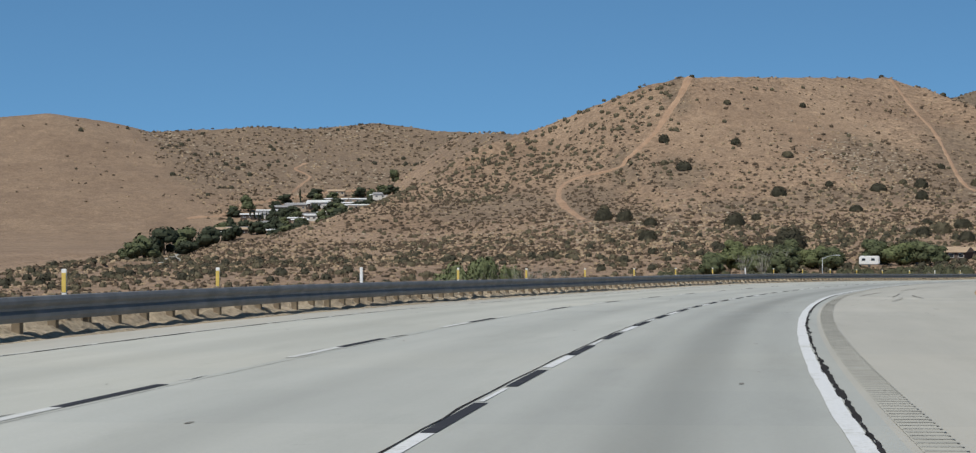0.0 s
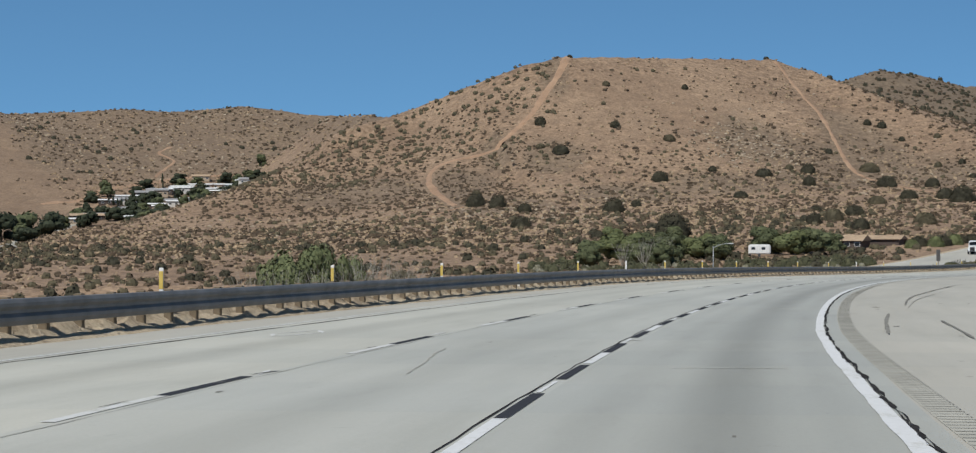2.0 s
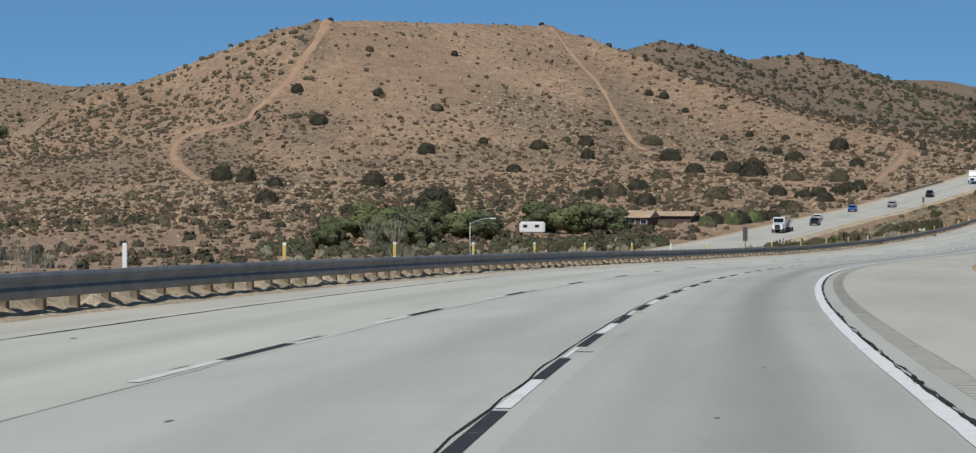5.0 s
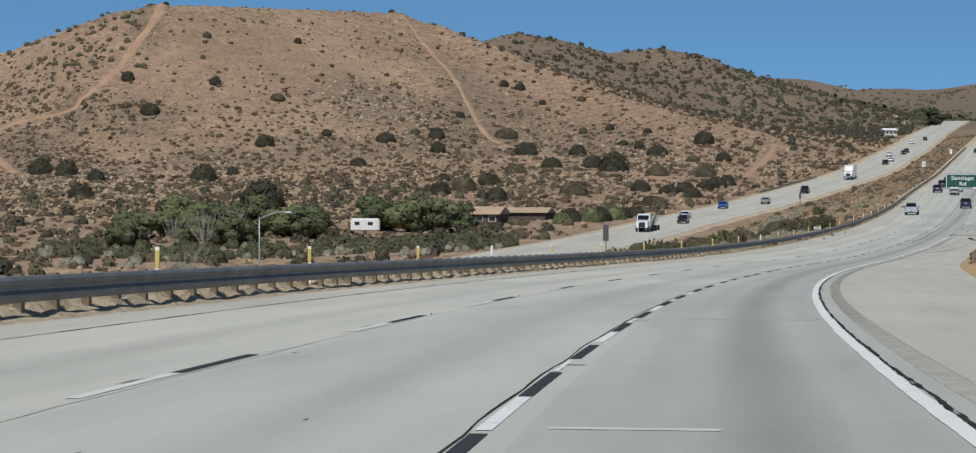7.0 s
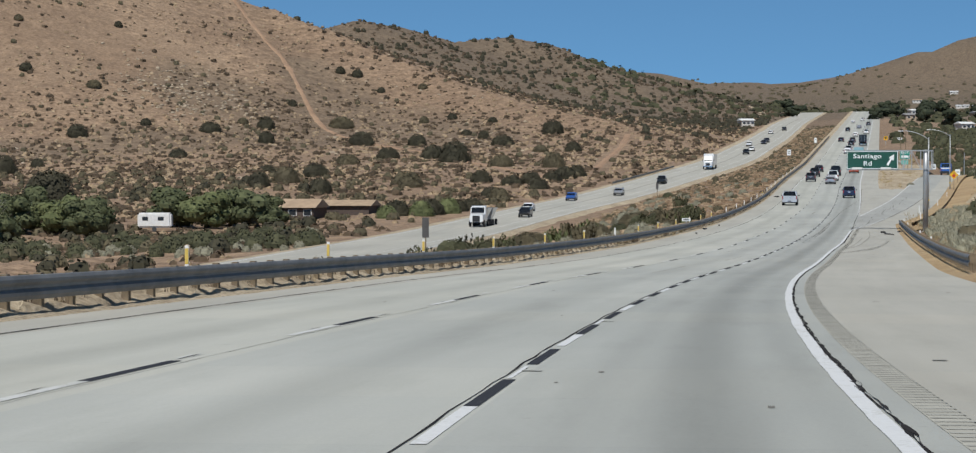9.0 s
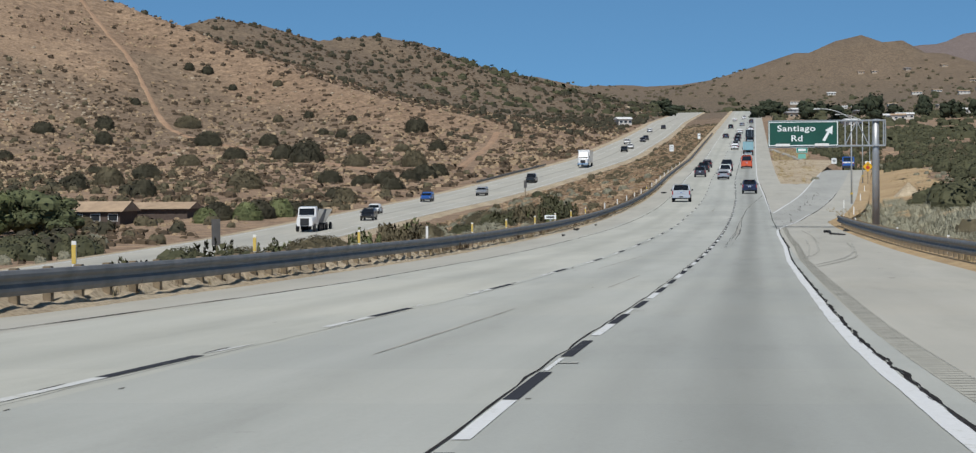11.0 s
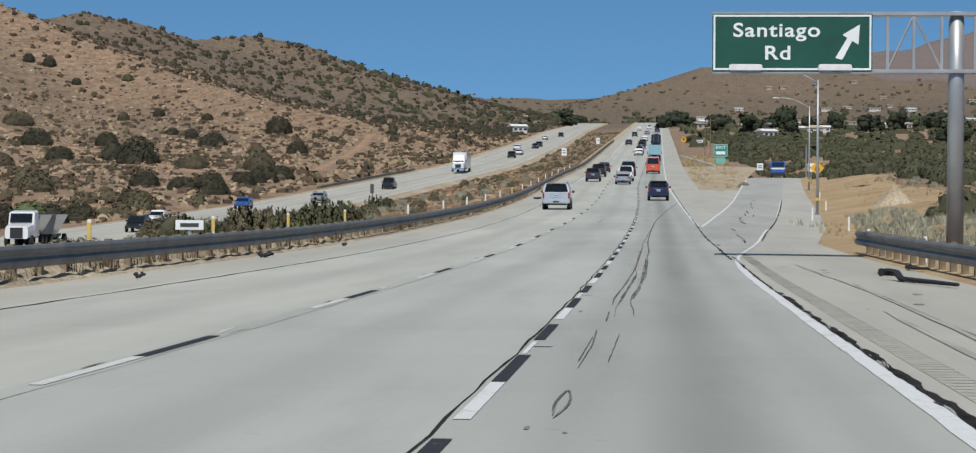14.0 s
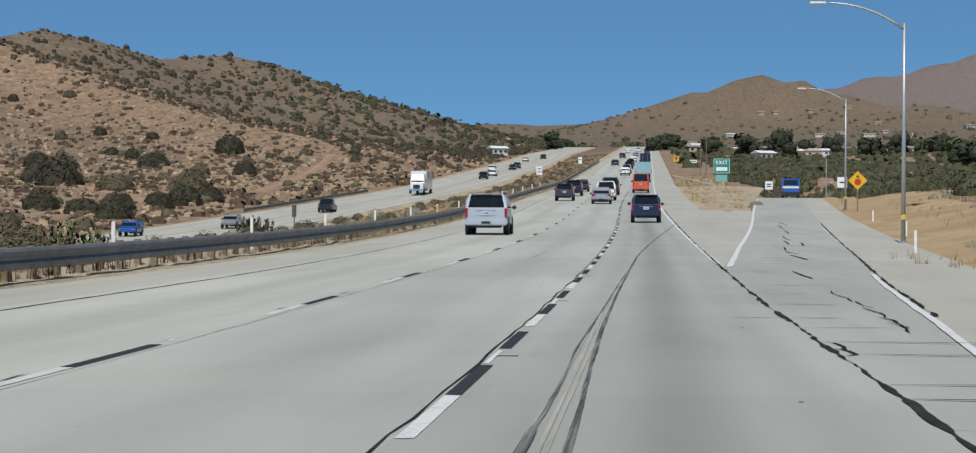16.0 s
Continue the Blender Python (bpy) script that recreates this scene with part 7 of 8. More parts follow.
def loft(sections, bevel=0.0):
    """A closed hull through sections (y, half width low, half width high, z low, z high, tuck): rounded boxes across y."""
    bm = bmesh.new()
    rings = []
    for y, wl, wh, zl, zh, r in sections:
        pts = [(-wl + r, zl), (wl - r, zl), (wl, zl + r), (max(wl, wh), (zl + zh) * 0.52), (wh, zh - r), (wh - r, zh), (-wh + r, zh), (-wh, zh - r), (-max(wl, wh), (zl + zh) * 0.52), (-wl, zl + r)]
        rings.append([bm.verts.new((x, y, z)) for x, z in pts])
    n = len(rings[0])
    for a, b in zip(rings, rings[1:]):
        for i in range(n):
            bm.faces.new((a[i], a[(i + 1) % n], b[(i + 1) % n], b[i]))
    bm.faces.new(rings[0][::-1])
    bm.faces.new(rings[-1])
    bmesh.ops.recalc_face_normals(bm, faces=bm.faces[:])
    return bm


def pane_bm(corners, inset=0.0, proud=0.012):
    """A thin pane over the quad, set proud of it."""
    c = [Vector(p) for p in corners]
    mid = sum(c, Vector()) / 4
    c = [p + (mid - p) * inset for p in c]
    nrm = (c[1] - c[0]).cross(c[3] - c[0]).normalized()
    bm = bmesh.new()
    lo, hi = [bm.verts.new(p - nrm * 0.01) for p in c], [bm.verts.new(p + nrm * proud) for p in c]
    bm.faces.new(hi)
    bm.faces.new(lo[::-1])
    for i in range(4):
        bm.faces.new((lo[i], lo[(i + 1) % 4], hi[(i + 1) % 4], hi[i]))
    return bm


def wheel_parts(t, x, y, r, w):
    sgn = 1 if x > 0 else -1
    prof = [(-w / 2, r * 0.62), (-w / 2, r * 0.9), (-w / 2 + 0.035, r), (w / 2 - 0.035, r), (w / 2, r * 0.9), (w / 2, r * 0.62)]
    bm = bmesh.new()
    rings = [[bm.verts.new((x + px, y + pr * math.sin(a), r + pr * math.cos(a))) for a in np.arange(20) * math.tau / 20] for px, pr in prof]
    for a, b in zip(rings, rings[1:]):
        for i in range(20):
            bm.faces.new((a[i], b[i], b[(i + 1) % 20], a[(i + 1) % 20]))
    wh = part("wheel", bm, M_TYRE, t, "", True)
    bm = tube([(x + sgn * (w / 2 - 0.05), y, r), (x + sgn * (w / 2 - 0.03), y, r)], [r * 0.64, r * 0.6], 16)
    for k in range(6):
        a = k * math.tau / 6
        box_bm(bm, 0.03, r * 0.14, r * 0.56, x + sgn * (w / 2 - 0.02), y + 0.3 * r * math.sin(a), r + 0.3 * r * math.cos(a), 0, Matrix.Rotation(-a, 3, "X"))
    part("rim", bm, M_RIM, wh, "dark alloy rim")


def cabin(t, body, y0, y1, y0t, y1t, w0, w1, z0, z1, split, rear=True):
    """Glass round a cabin whose foot runs y0 to y1 at z0 and whose roof y0t to y1t at z1."""
    B = [(-w0, y0, z0), (w0, y0, z0), (w0, y1, z0), (-w0, y1, z0)]
    T = [(-w1, y0t, z1), (w1, y0t, z1), (w1, y1t, z1), (-w1, y1t, z1)]
    if rear:
        part("rear_window", pane_bm((B[0], B[1], T[1], T[0]), 0.13), M_GLASS, body, "dark tinted rear window")
    part("windscreen", pane_bm((B[2], B[3], T[3], T[2]), 0.08), M_GLASS, body, "dark windscreen")
    for sgn in (1, -1):
        cuts = [0.0] + list(split) + [1.0]
        for u0, u1 in zip(cuts, cuts[1:]):
            lo = lambda u: Vector((sgn * w0, y0 + (y1 - y0) * u, z0 + 0.03))
            hi = lambda u: Vector((sgn * w1, y0t + (y1t - y0t) * u, z1 - 0.05))
            q = (lo(u0 + 0.012), lo(u1 - 0.012), hi(u1 - 0.012), hi(u0 + 0.012))
            part("side_window", pane_bm(q if sgn > 0 else (q[1], q[0], q[3], q[2]), 0.06), M_GLASS, body)


def car(m, label, colour, L=4.6, W=1.82, H=1.65, kind="suv", wheel=0.36, tall_lamp=True, category="car"):
    """A car whose rear faces -y: suv, sedan, pickup or van."""
    t = thing("car", m, label, category, "vehicles on the freeway")
    h, a, b = W / 2, -L / 2, L / 2
    belt, sill = H * (0.63 if kind == "suv" else 0.56), wheel * (1.08 if kind == "suv" else 0.78)
    nose = H * 0.55
    if kind == "pickup":
        belt = H * 0.54
        sec = [(a, h * 0.94, h * 0.95, sill + 0.2, belt, 0.04), (a + 0.08, h, h * 0.97, sill, belt, 0.05), (a + L * 0.62, h, h * 0.97, sill, belt, 0.05), (b - 0.9, h, h * 0.95, sill, nose, 0.07), (b - 0.15, h * 0.96, h * 0.88, sill + 0.05, nose * 0.95, 0.09), (b, h * 0.82, h * 0.78, sill + 0.2, nose * 0.85, 0.1)]
        cy0, cy1, ct0, ct1 = a + L * 0.36, a + L * 0.76, a + L * 0.39, a + L * 0.64
    elif kind == "sedan":
        sec = [(a, h * 0.86, h * 0.86, sill + 0.2, belt * 0.98, 0.08), (a + 0.12, h * 0.97, h * 0.92, sill + 0.06, belt * 1.0, 0.08), (a + 0.9, h, h * 0.94, sill, belt, 0.07), (b - 1.3, h, h * 0.94, sill, belt * 0.97, 0.07), (b - 0.2, h * 0.94, h * 0.84, sill + 0.04, nose * 0.86, 0.1), (b, h * 0.78, h * 0.7, sill + 0.15, nose * 0.72, 0.1)]
        cy0, cy1, ct0, ct1 = a + L * 0.1, b - L * 0.26, a + L * 0.27, b - L * 0.43
    elif kind == "van":
        belt = H * 0.55
        sec = [(a, h * 0.96, h * 0.95, sill + 0.12, belt, 0.04), (a + 0.06, h, h * 0.98, sill, belt, 0.05), (b - 0.9, h, h * 0.97, sill, belt, 0.06), (b - 0.2, h * 0.96, h * 0.9, sill, nose * 0.9, 0.08), (b, h * 0.85, h * 0.8, sill + 0.12, nose * 0.75, 0.1)]
        cy0, cy1, ct0, ct1 = a + 0.03, b - 0.7, a + 0.1, b - 1.5
    else:
        sec = [(a, h * 0.88, h * 0.9, sill + 0.12, belt, 0.07), (a + 0.07, h * 0.97, h * 0.95, sill + 0.06, belt, 0.07), (a + 0.9, h * 0.98, h * 0.955, sill, belt, 0.07), (b - 1.35, h * 0.98, h * 0.95, sill, belt, 0.07), (b - 1.2, h * 0.98, h * 0.93, sill, nose * 1.05, 0.08), (b - 0.2, h * 0.96, h * 0.86, sill + 0.05, nose * 0.97, 0.1), (b, h * 0.84, h * 0.8, sill + 0.2, nose * 0.82, 0.1)]
        cy0, cy1, ct0, ct1 = a + 0.05, b - L * 0.25, a + 0.24, b - L * 0.42
    body = part("body", loft(sec), colour, t, "painted steel body", False)
    w0, w1 = h * 0.955, h * {"van": 0.88, "suv": 0.82}.get(kind, 0.79)
    cab = loft([(cy0, w0, w1, belt - 0.04, belt + 0.05, 0.02)] and [(cy0, w0, w0 * 0.98, belt - 0.06, belt + 0.02, 0.01), (ct0, w0, w1, belt - 0.06, H, 0.07), ((ct0 + ct1) / 2, w0, w1, belt - 0.06, H + 0.02, 0.07), (ct1, w0, w1, belt - 0.06, H - 0.01, 0.07), (cy1, w0, w0 * 0.95, belt - 0.06, belt + 0.02, 0.01)])
    cb = part("cabin", cab, colour, t, "painted roof and pillars")
    split = (0.34, 0.66) if kind in ("suv", "van") else (0.5,)
    cabin(t, cb, cy0, cy1, ct0, ct1, w0 + 0.004, w1 + 0.004, belt + 0.02, H - 0.03, split)
    # rear details
    bump_ = part("rear_bumper", box(W * 0.96, 0.16, H * 0.15, 0, a - 0.02, sill + (0.12 if kind == "suv" else 0.24), 0.05), colour, t)
    part("lower_valance", box(W * 0.72, 0.1, 0.14, 0, a + 0.08, sill - 0.06, 0.02), M_TRIM, bump_)
    part("hitch_cover", box(0.42, 0.03, 0.11, 0, a - 0.11, sill + 0.12, 0.01), M_TRIM, bump_)
    lh = H * 0.24 if tall_lamp else H * 0.12
    lw = 0.15 if tall_lamp else 0.34
    for sx in (-1, 1):
        part("tail_light", box(lw, 0.14, lh, sx * (h * 0.955 - lw / 2 + 0.01), a + 0.05, belt - lh * 0.42, 0.025), M_LAMP_RED, t, "red tail light")
        part("headlight", box(0.36, 0.16, 0.16, sx * h * 0.68, b - 0.1, nose * 0.76, 0.04), M_LAMP_CLEAR, t)
        part("door_mirror", box(0.22, 0.12, 0.17, sx * (h + 0.12), cy1 - 0.62, belt + 0.1, 0.04), M_TRIM, t)
        part("sill", box(0.06, L * 0.42, 0.1, sx * (h - 0.005), 0, sill + 0.04, 0.015), M_TRIM, t)
        for dy in (-0.12, 0.16):
            part("door_handle", box(0.03, 0.16, 0.035, sx * (h * 0.985 + 0.012), dy * L, belt - 0.12, 0.008), colour, t)
    pl = part("tailgate_recess", box(W * 0.42, 0.03, H * 0.13, 0, a - 0.012, belt - 0.2 if kind != "van" else belt - 0.3, 0.01), colour, t)
    part("number_plate", box(0.32, 0.015, 0.16, 0, a - 0.035, belt - 0.2 if kind != "van" else belt - 0.3), M_PLATE, pl)
    part("plate_characters", box(0.24, 0.006, 0.06, 0, a - 0.045, belt - 0.2 if kind != "van" else belt - 0.3), M_SIGN_BLUE, pl)
    part("trim_bar", box(W * 0.44, 0.03, 0.04, 0, a - 0.02, belt - 0.09, 0.01), M_CHROME, t, "chrome strip above the plate")
    if kind == "suv":
        part("brake_light", box(0.5, 0.03, 0.035, 0, ct0 - 0.06, H - 0.03), M_LAMP_RED, cb)
        part("spoiler", box(w1 * 1.7, 0.22, 0.04, 0, ct0 - 0.05, H + 0.0, 0.015), colour, cb)
        for sx in (-1, 1):
            part("roof_rail", box(0.045, (ct1 - ct0) * 0.85, 0.05, sx * (w1 - 0.06), (ct0 + ct1) / 2, H + 0.05, 0.015), M_TRIM, cb)
    if kind == "pickup":
        part("bed", box(W * 0.82, L * 0.33, 0.03, 0, a + L * 0.19, belt - 0.0, 0.005), M_TRIM, t, "dark cargo bed")
    ww = wheel * 0.68
    for sx in (-1, 1):
        for wy in (a + L * 0.2, b - L * 0.19):
            part("wheel_arch", tube([(sx * (h - 0.13), wy, wheel), (sx * (h + 0.004), wy, wheel)], wheel * 1.16, 18), M_TRIM, t)
            wheel_parts(t, sx * (h - ww / 2 + 0.012), wy, wheel, ww)
    return t


P_SILVER = paint("silver_white_paint", (0.50, 0.525, 0.56), 0.3)
P_DARK = paint("dark_graphite_paint", (0.055, 0.05, 0.06), 0.4)
P_BLACK = paint("black_paint", (0.015, 0.016, 0.018), 0.2)
P_GREY = paint("silver_grey_paint", (0.42, 0.43, 0.45), 0.5)
P_WHITE = paint("white_paint", (0.74, 0.74, 0.73), 0.0)
P_BLUE = paint("dark_blue_paint", (0.014, 0.026, 0.075), 0.3)
P_BRIGHT_BLUE = paint("bright_blue_paint", (0.03, 0.12, 0.42), 0.2)
P_ORANGE = paint("orange_red_paint", (0.62, 0.10, 0.025), 0.0)
P_TEAL = paint("pale_teal_panel", (0.25, 0.42, 0.46), 0.0)

car(at_road(562, -5.9), "large silver-white sport utility vehicle with dark glass on the freeway", P_SILVER, 5.18, 2.04, 1.89, "suv", 0.4)
car(at_road(597, 1.75), "dark blue sport utility vehicle with red tail lights", P_BLUE, 4.6, 1.85, 1.68, "suv", 0.36)
car(at_road(680, -5.7), "dark graphite crossover in the far lane", P_DARK, 4.6, 1.85, 1.62, "suv", 0.35)
car(at_road(709, -5.7), "black sport utility vehicle in traffic", P_BLACK, 4.7, 1.88, 1.7, "suv", 0.37)
car(at_road(742, -5.8), "dark compact car in traffic", P_DARK, 4.4, 1.8, 1.5, "sedan", 0.33, False)
car(at_road(666, -1.85), "silver hatchback car in traffic", P_GREY, 4.4, 1.8, 1.5, "sedan", 0.33, False)
car(at_road(684, -1.7), "white pickup truck in traffic", P_WHITE, 5.8, 2.0, 1.9, "pickup", 0.4, category="pickup truck")
car(at_road(716, -1.8), "large dark pickup truck in traffic", P_BLACK, 5.9, 2.05, 2.0, "pickup", 0.41, category="pickup truck")
car(at_road(735, 1.6), "orange-red high van with dark rear windows", P_ORANGE, 5.4, 2.0, 2.3, "van", 0.36, category="van")
car(at_road(760, 1.5), "white van in traffic", P_WHITE, 5.2, 2.0, 2.1, "van", 0.36, category="van")
for i, (s_, la, pc, k) in enumerate(((868, 1.6, P_WHITE, "suv"), (886, -1.9, P_WHITE, "sedan"), (905, -1.8, P_GREY, "suv"), (960, -1.8, P_BLACK, "suv"), (1000, -1.8, P_DARK, "suv"), (1010, -5.6, P_DARK, "sedan"), (1080, -1.8, P_WHITE, "sedan"), (1120, 1.7, P_WHITE, "suv"), (1160, -5.6, P_BLACK, "suv"), (1220, -1.8, P_GREY, "sedan"), (1280, 1.7, P_DARK, "suv"), (1340, -5.6, P_WHITE, "sedan"), (1400, -1.8, P_WHITE, "suv"))):
    car(at_road(s_, la), "distant %s in the climbing traffic" % {"suv": "sport utility vehicle", "sedan": "sedan car"}[k], pc, 4.6, 1.84, 1.66 if k == "suv" else 1.48, k, 0.35, k == "suv")


def box_truck(m, label, box_colour, cab_colour, L=9.0, H=3.8, W=2.5, semi=False):
    """A lorry: its rear faces -y."""
    t = thing("box_truck", m, label, "truck", "vehicles on the freeway")
    a, b = -L / 2, L / 2
    cabl = 2.2 if not semi else 3.6
    cargo = part("cargo_box", box(W, L - cabl - 0.3, H - 1.1, 0, a + (L - cabl - 0.3) / 2, 1.1 + (H - 1.1) / 2, 0.04), box_colour, t)
    part("rear_door", box(W * 0.94, 0.03, H - 1.3, 0, a - 0.015, 1.15 + (H - 1.2) / 2, 0.01), box_colour, cargo)
    for x in (-W * 0.24, W * 0.24):
        part("door_bar", box(0.05, 0.04, H - 1.5, x, a - 0.04, 1.2 + (H - 1.3) / 2), M_STEEL, cargo)
    part("chassis", box(0.9, L - 0.5, 0.3, 0, 0, 0.9), M_TRIM, t)
    cb = part("cab", loft([(b - cabl, W * 0.48, W * 0.44, 0.75, H * (0.74 if not semi else 0.92), 0.12), (b - cabl * 0.55, W * 0.48, W * 0.43, 0.75, H * (0.76 if not semi else 0.86), 0.14), (b - cabl * 0.4, W * 0.48, W * 0.45, 0.75, H * 0.48, 0.1), (b, W * 0.42, W * 0.4, 0.7, H * 0.42, 0.12)]), cab_colour, t, "painted cab")
    part("windscreen", pane_bm(((W * 0.42, b - cabl * 0.41, H * 0.5), (-W * 0.42, b - cabl * 0.41, H * 0.5), (-W * 0.4, b - cabl * 0.54, H * 0.72), (W * 0.4, b - cabl * 0.54, H * 0.72)), 0.05, 0.05), M_GLASS, cb)
    part("grille", box(W * 0.44, 0.05, 0.7, 0, b + 0.01, 1.15, 0.02), M_TRIM, cb)
    part("bumper", box(W * 0.96, 0.2, 0.3, 0, b + 0.02, 0.62, 0.04), M_CHROME, t)
    for sx in (-1, 1):
        part("headlight", box(0.36, 0.1, 0.2, sx * W * 0.34, b + 0.01, 1.05, 0.03), M_LAMP_CLEAR, cb)
        part("tail_light", box(0.22, 0.05, 0.12, sx * W * 0.4, a - 0.02, 1.0), M_LAMP_RED, t)
        part("mirror", box(0.1, 0.12, 0.5, sx * W * 0.56, b - cabl * 0.45, H * 0.56, 0.02), M_TRIM, cb)
        for wy in [a + 1.2, a + 2.4, b - 1.2]:
            wheel_parts(t, sx * (W / 2 - 0.16), wy, 0.5, 0.3)
    return t


box_truck(at_road(838, 1.6), "pale teal box truck in the climbing traffic", P_TEAL, P_WHITE, 8.5, 3.05, 2.4)
box_truck(at_road(966, 1.7), "dark box truck far up the grade", P_BLACK, P_BLACK, 9.5, 3.3, 2.3)


def opp_pose(s_, la):
    return at_road(s_, float(copp(s_)) + la, 0, 180, float(zopp(s_)))


box_truck(opp_pose(846, 2.0), "white semi truck with a sloped cab coming down the opposite road", P_WHITE, P_WHITE, 15, 3.9, 2.6, True)
car(opp_pose(694, -3.2), "bright blue car on the opposite carriageway", P_BRIGHT_BLUE, 4.6, 1.85, 1.6, "suv", 0.36)
car(opp_pose(716, 1.8), "pale blue-grey car on the opposite carriageway", P_GREY, 4.6, 1.82, 1.55, "suv", 0.35)
car(opp_pose(766, 2.2), "dark pickup truck on the opposite carriageway", P_BLACK, 5.6, 1.95, 1.85, "pickup", 0.39, category="pickup truck")
for s_, la, pc, k in ((948, 1.8, P_BLACK, "suv"), (1022, -1.8, P_WHITE, "suv"), (1045, 1.8, P_DARK, "sedan"), (976, 1.8, P_WHITE, "sedan"), (1064, 1.8, P_DARK, "suv"), (1180, -1.8, P_WHITE, "sedan"), (1230, 1.8, P_DARK, "suv"), (650, -2.0, P_WHITE, "sedan"), (626, 1.8, P_BLACK, "suv")):
    car(opp_pose(s_, la), "%s coming down the opposite carriageway" % {"suv": "sport utility vehicle", "sedan": "sedan car"}[k], pc, 4.6, 1.84, 1.66 if k == "suv" else 1.48, k, 0.35, k == "suv")
# dump truck on the opposite road
dt = thing("dump_truck", opp_pose(590, 0.5), "white-cabbed dump truck with twin hopper trailers", "truck", "vehicles on the freeway")
dcab = part("cab", loft([(2.0, 1.2, 1.1, 0.8, 3.1, 0.12), (3.2, 1.2, 1.1, 0.8, 3.0, 0.14), (3.5, 1.15, 1.1, 0.8, 2.0, 0.1), (5.0, 1.0, 0.95, 0.7, 1.8, 0.12)]), P_WHITE, dt, "white tractor cab")
part("windscreen", pane_bm(((1.0, 3.52, 2.05), (-1.0, 3.52, 2.05), (-0.98, 3.28, 2.85), (0.98, 3.28, 2.85)), 0.04, 0.05), M_GLASS, dcab)
part("grille", box(1.1, 0.06, 0.9, 0, 5.02, 1.2, 0.02), M_TRIM, dcab)
for y in (0.0, -5.6):
    bm = bmesh.new()
    lo = [bm.verts.new(p) for p in ((-0.5, y - 1.2, 0.9), (0.5, y - 1.2, 0.9), (0.5, y + 0.6, 0.9), (-0.5, y + 0.6, 0.9))]
    hi = [bm.verts.new(p) for p in ((-1.2, y - 2.4, 2.7), (1.2, y - 2.4, 2.7), (1.2, y + 1.7, 2.7), (-1.2, y + 1.7, 2.7))]
    bm.faces.new(lo[::-1])
    bm.faces.new(hi)
    for i in range(4):
        bm.faces.new((lo[i], lo[(i + 1) % 4], hi[(i + 1) % 4], hi[i]))
    part("hopper", bm, P_GREY, dt, "pale grey steel hopper")
    part("chassis", box(1.0, 4.6, 0.25, 0, y - 0.3, 0.85), M_TRIM, dt)
for sx in (-1, 1):
    for wy in (4.1, 0.8, -0.4, -2.2, -4.2, -7.2):
        wheel_parts(dt, sx * 1.05, wy, 0.5, 0.3)
# blue bus at the top of the ramp
bz = float(zown(755) + ramp_drop(755)) - 0.02
bus = thing("bus", at_road(755, 21.0, 0, -3, bz), "small blue shuttle bus at the top of the exit ramp", "bus", "vehicles on the freeway")
bb = part("body", box(2.3, 7.0, 2.0, 0, 0, 1.55, 0.12), P_BRIGHT_BLUE, bus)
part("rear_window", box(1.8, 0.04, 0.7, 0, -3.5, 2.05, 0.02), M_GLASS, bb)
part("stripe", box(2.1, 0.03, 0.25, 0, -3.51, 1.45), M_MARK_WHITE, bb, "pale stripe")
part("bumper", box(2.3, 0.2, 0.5, 0, -3.45, 0.6, 0.03), M_TRIM, bus)
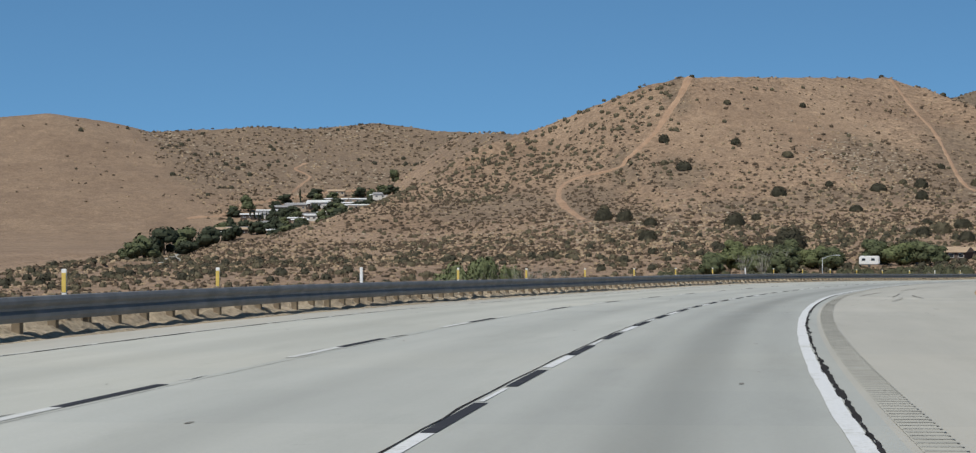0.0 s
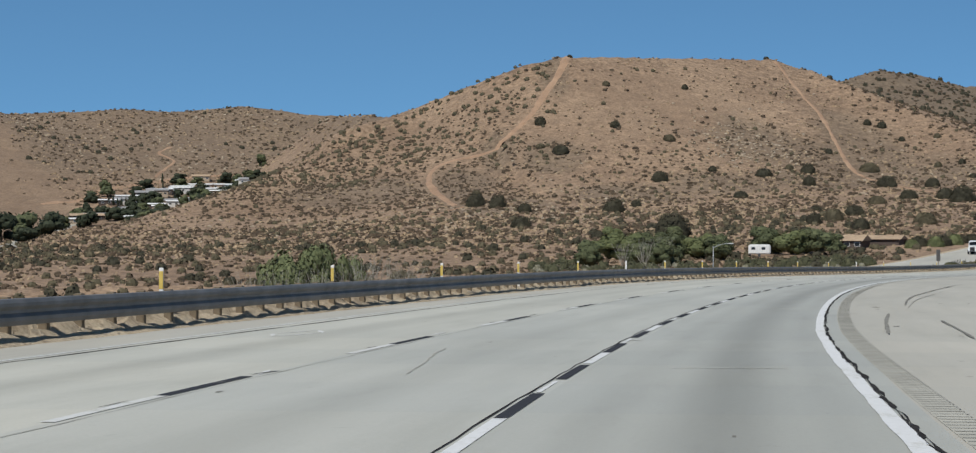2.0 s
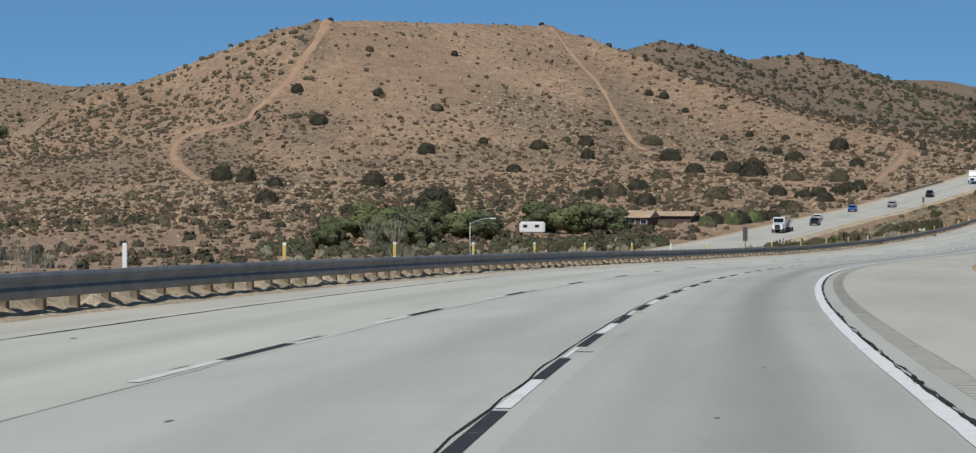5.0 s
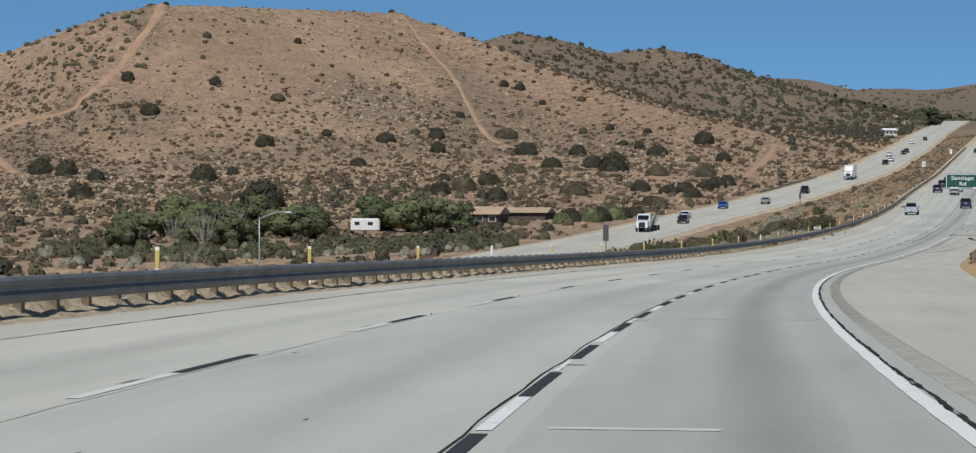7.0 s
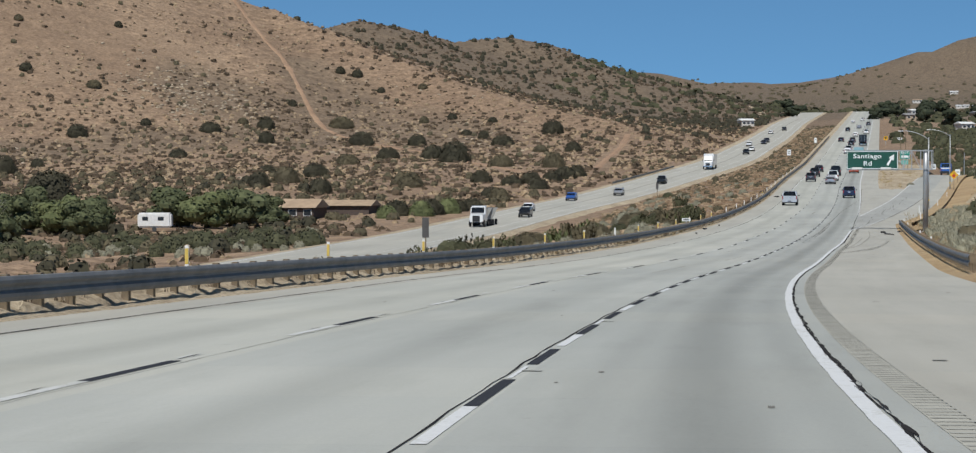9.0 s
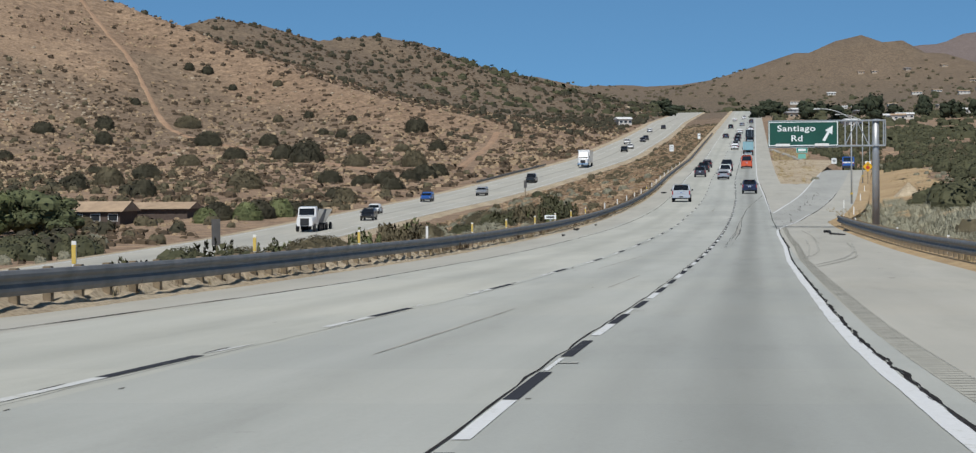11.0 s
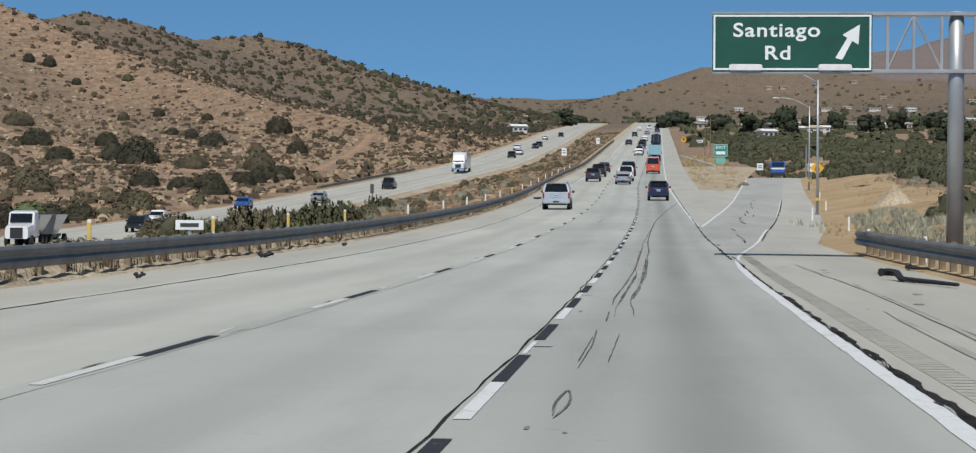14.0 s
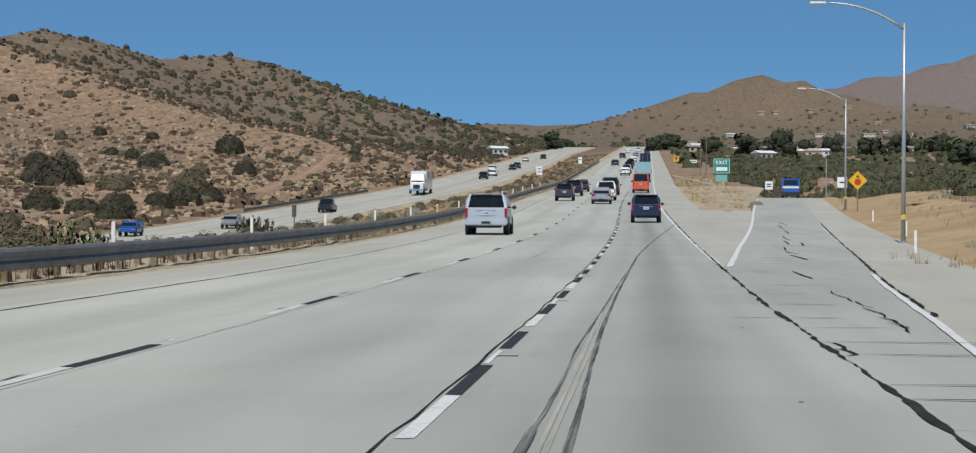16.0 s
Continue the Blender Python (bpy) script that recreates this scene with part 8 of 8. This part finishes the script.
for sx in (-1, 1):
    part("tail_light", box(0.18, 0.05, 0.3, sx * 1.0, -3.52, 1.2), M_LAMP_RED, bus)
    for wy in (-2.2, 2.3):
        wheel_parts(bus, sx * 1.0, wy, 0.42, 0.28)
# tyre scraps and debris on the left shoulder
for s_, la, w_ in ((600, -9.0, 1.3), (456, -9.6, 0.7), (437, -8.9, 0.3), (470, -9.3, 0.25)):
    bm = bmesh.new()
    pts = [(0.5 * w_ * math.cos(a), 0.25 * w_ * math.sin(a) + 0.05 * math.sin(5 * a), 0.05 + 0.04 * math.sin(3 * a)) for a in np.linspace(0, 4.4, 10)]
    tube_bm(bm, pts, [0.05 * w_ + 0.02] * 10, 6)
    sc = new("tyre_scrap", bpy.data.meshes.new("tyre_scrap"))
    bm.to_mesh(sc.data)
    bm.free()
    sc.data.materials.append(M_TYRE)
    sc.matrix_world = at_road(s_, la, 0.02, 70)
    tagged(sc, "black torn strip of tyre tread on the shoulder", "debris", "road debris")

# long peeled strips of tread on the right shoulder
for line, thick in ((((440.2, 6.0), (440.4, 6.2), (439.9, 6.3), (439.2, 6.32), (438.2, 6.46), (437, 6.75), (435.6, 7.0)), 0.055), (((449.6, 7.6), (448.6, 7.42), (447.6, 7.48), (447.1, 7.8)), 0.035)):
    path_ = [tuple(place(a, b, 0.05 + 0.1 * (i < 3) * (thick > 0.05))) for i, (a, b) in enumerate(line)]
    bm = tube(path_, [thick * (1.7 - 1.2 * i / len(path_)) for i in range(len(path_))], 6)
    me = bpy.data.meshes.new("tyre_strip")
    bm.to_mesh(me)
    bm.free()
    me.materials.append(M_TYRE)
    tagged(new("tyre_strip", me), "long black peeled strip of tyre tread on the shoulder", "debris", "road debris")

# utility poles beyond the gore
for s_, la, h_ in ((905, 12.6, 8.0), (925, 14.2, 8.4)):
    up = thing("utility_pole", on_ground(s_, la), "thin weathered timber utility pole beyond the gore", "pole")
    part("pole", tube([(0, 0, -0.3), (0, 0, h_)], [0.11, 0.08], 6), M_WOOD, up)
    part("crossarm", box(2.2, 0.1, 0.12, 0, -0.14, h_ - 0.6), M_WOOD, up)
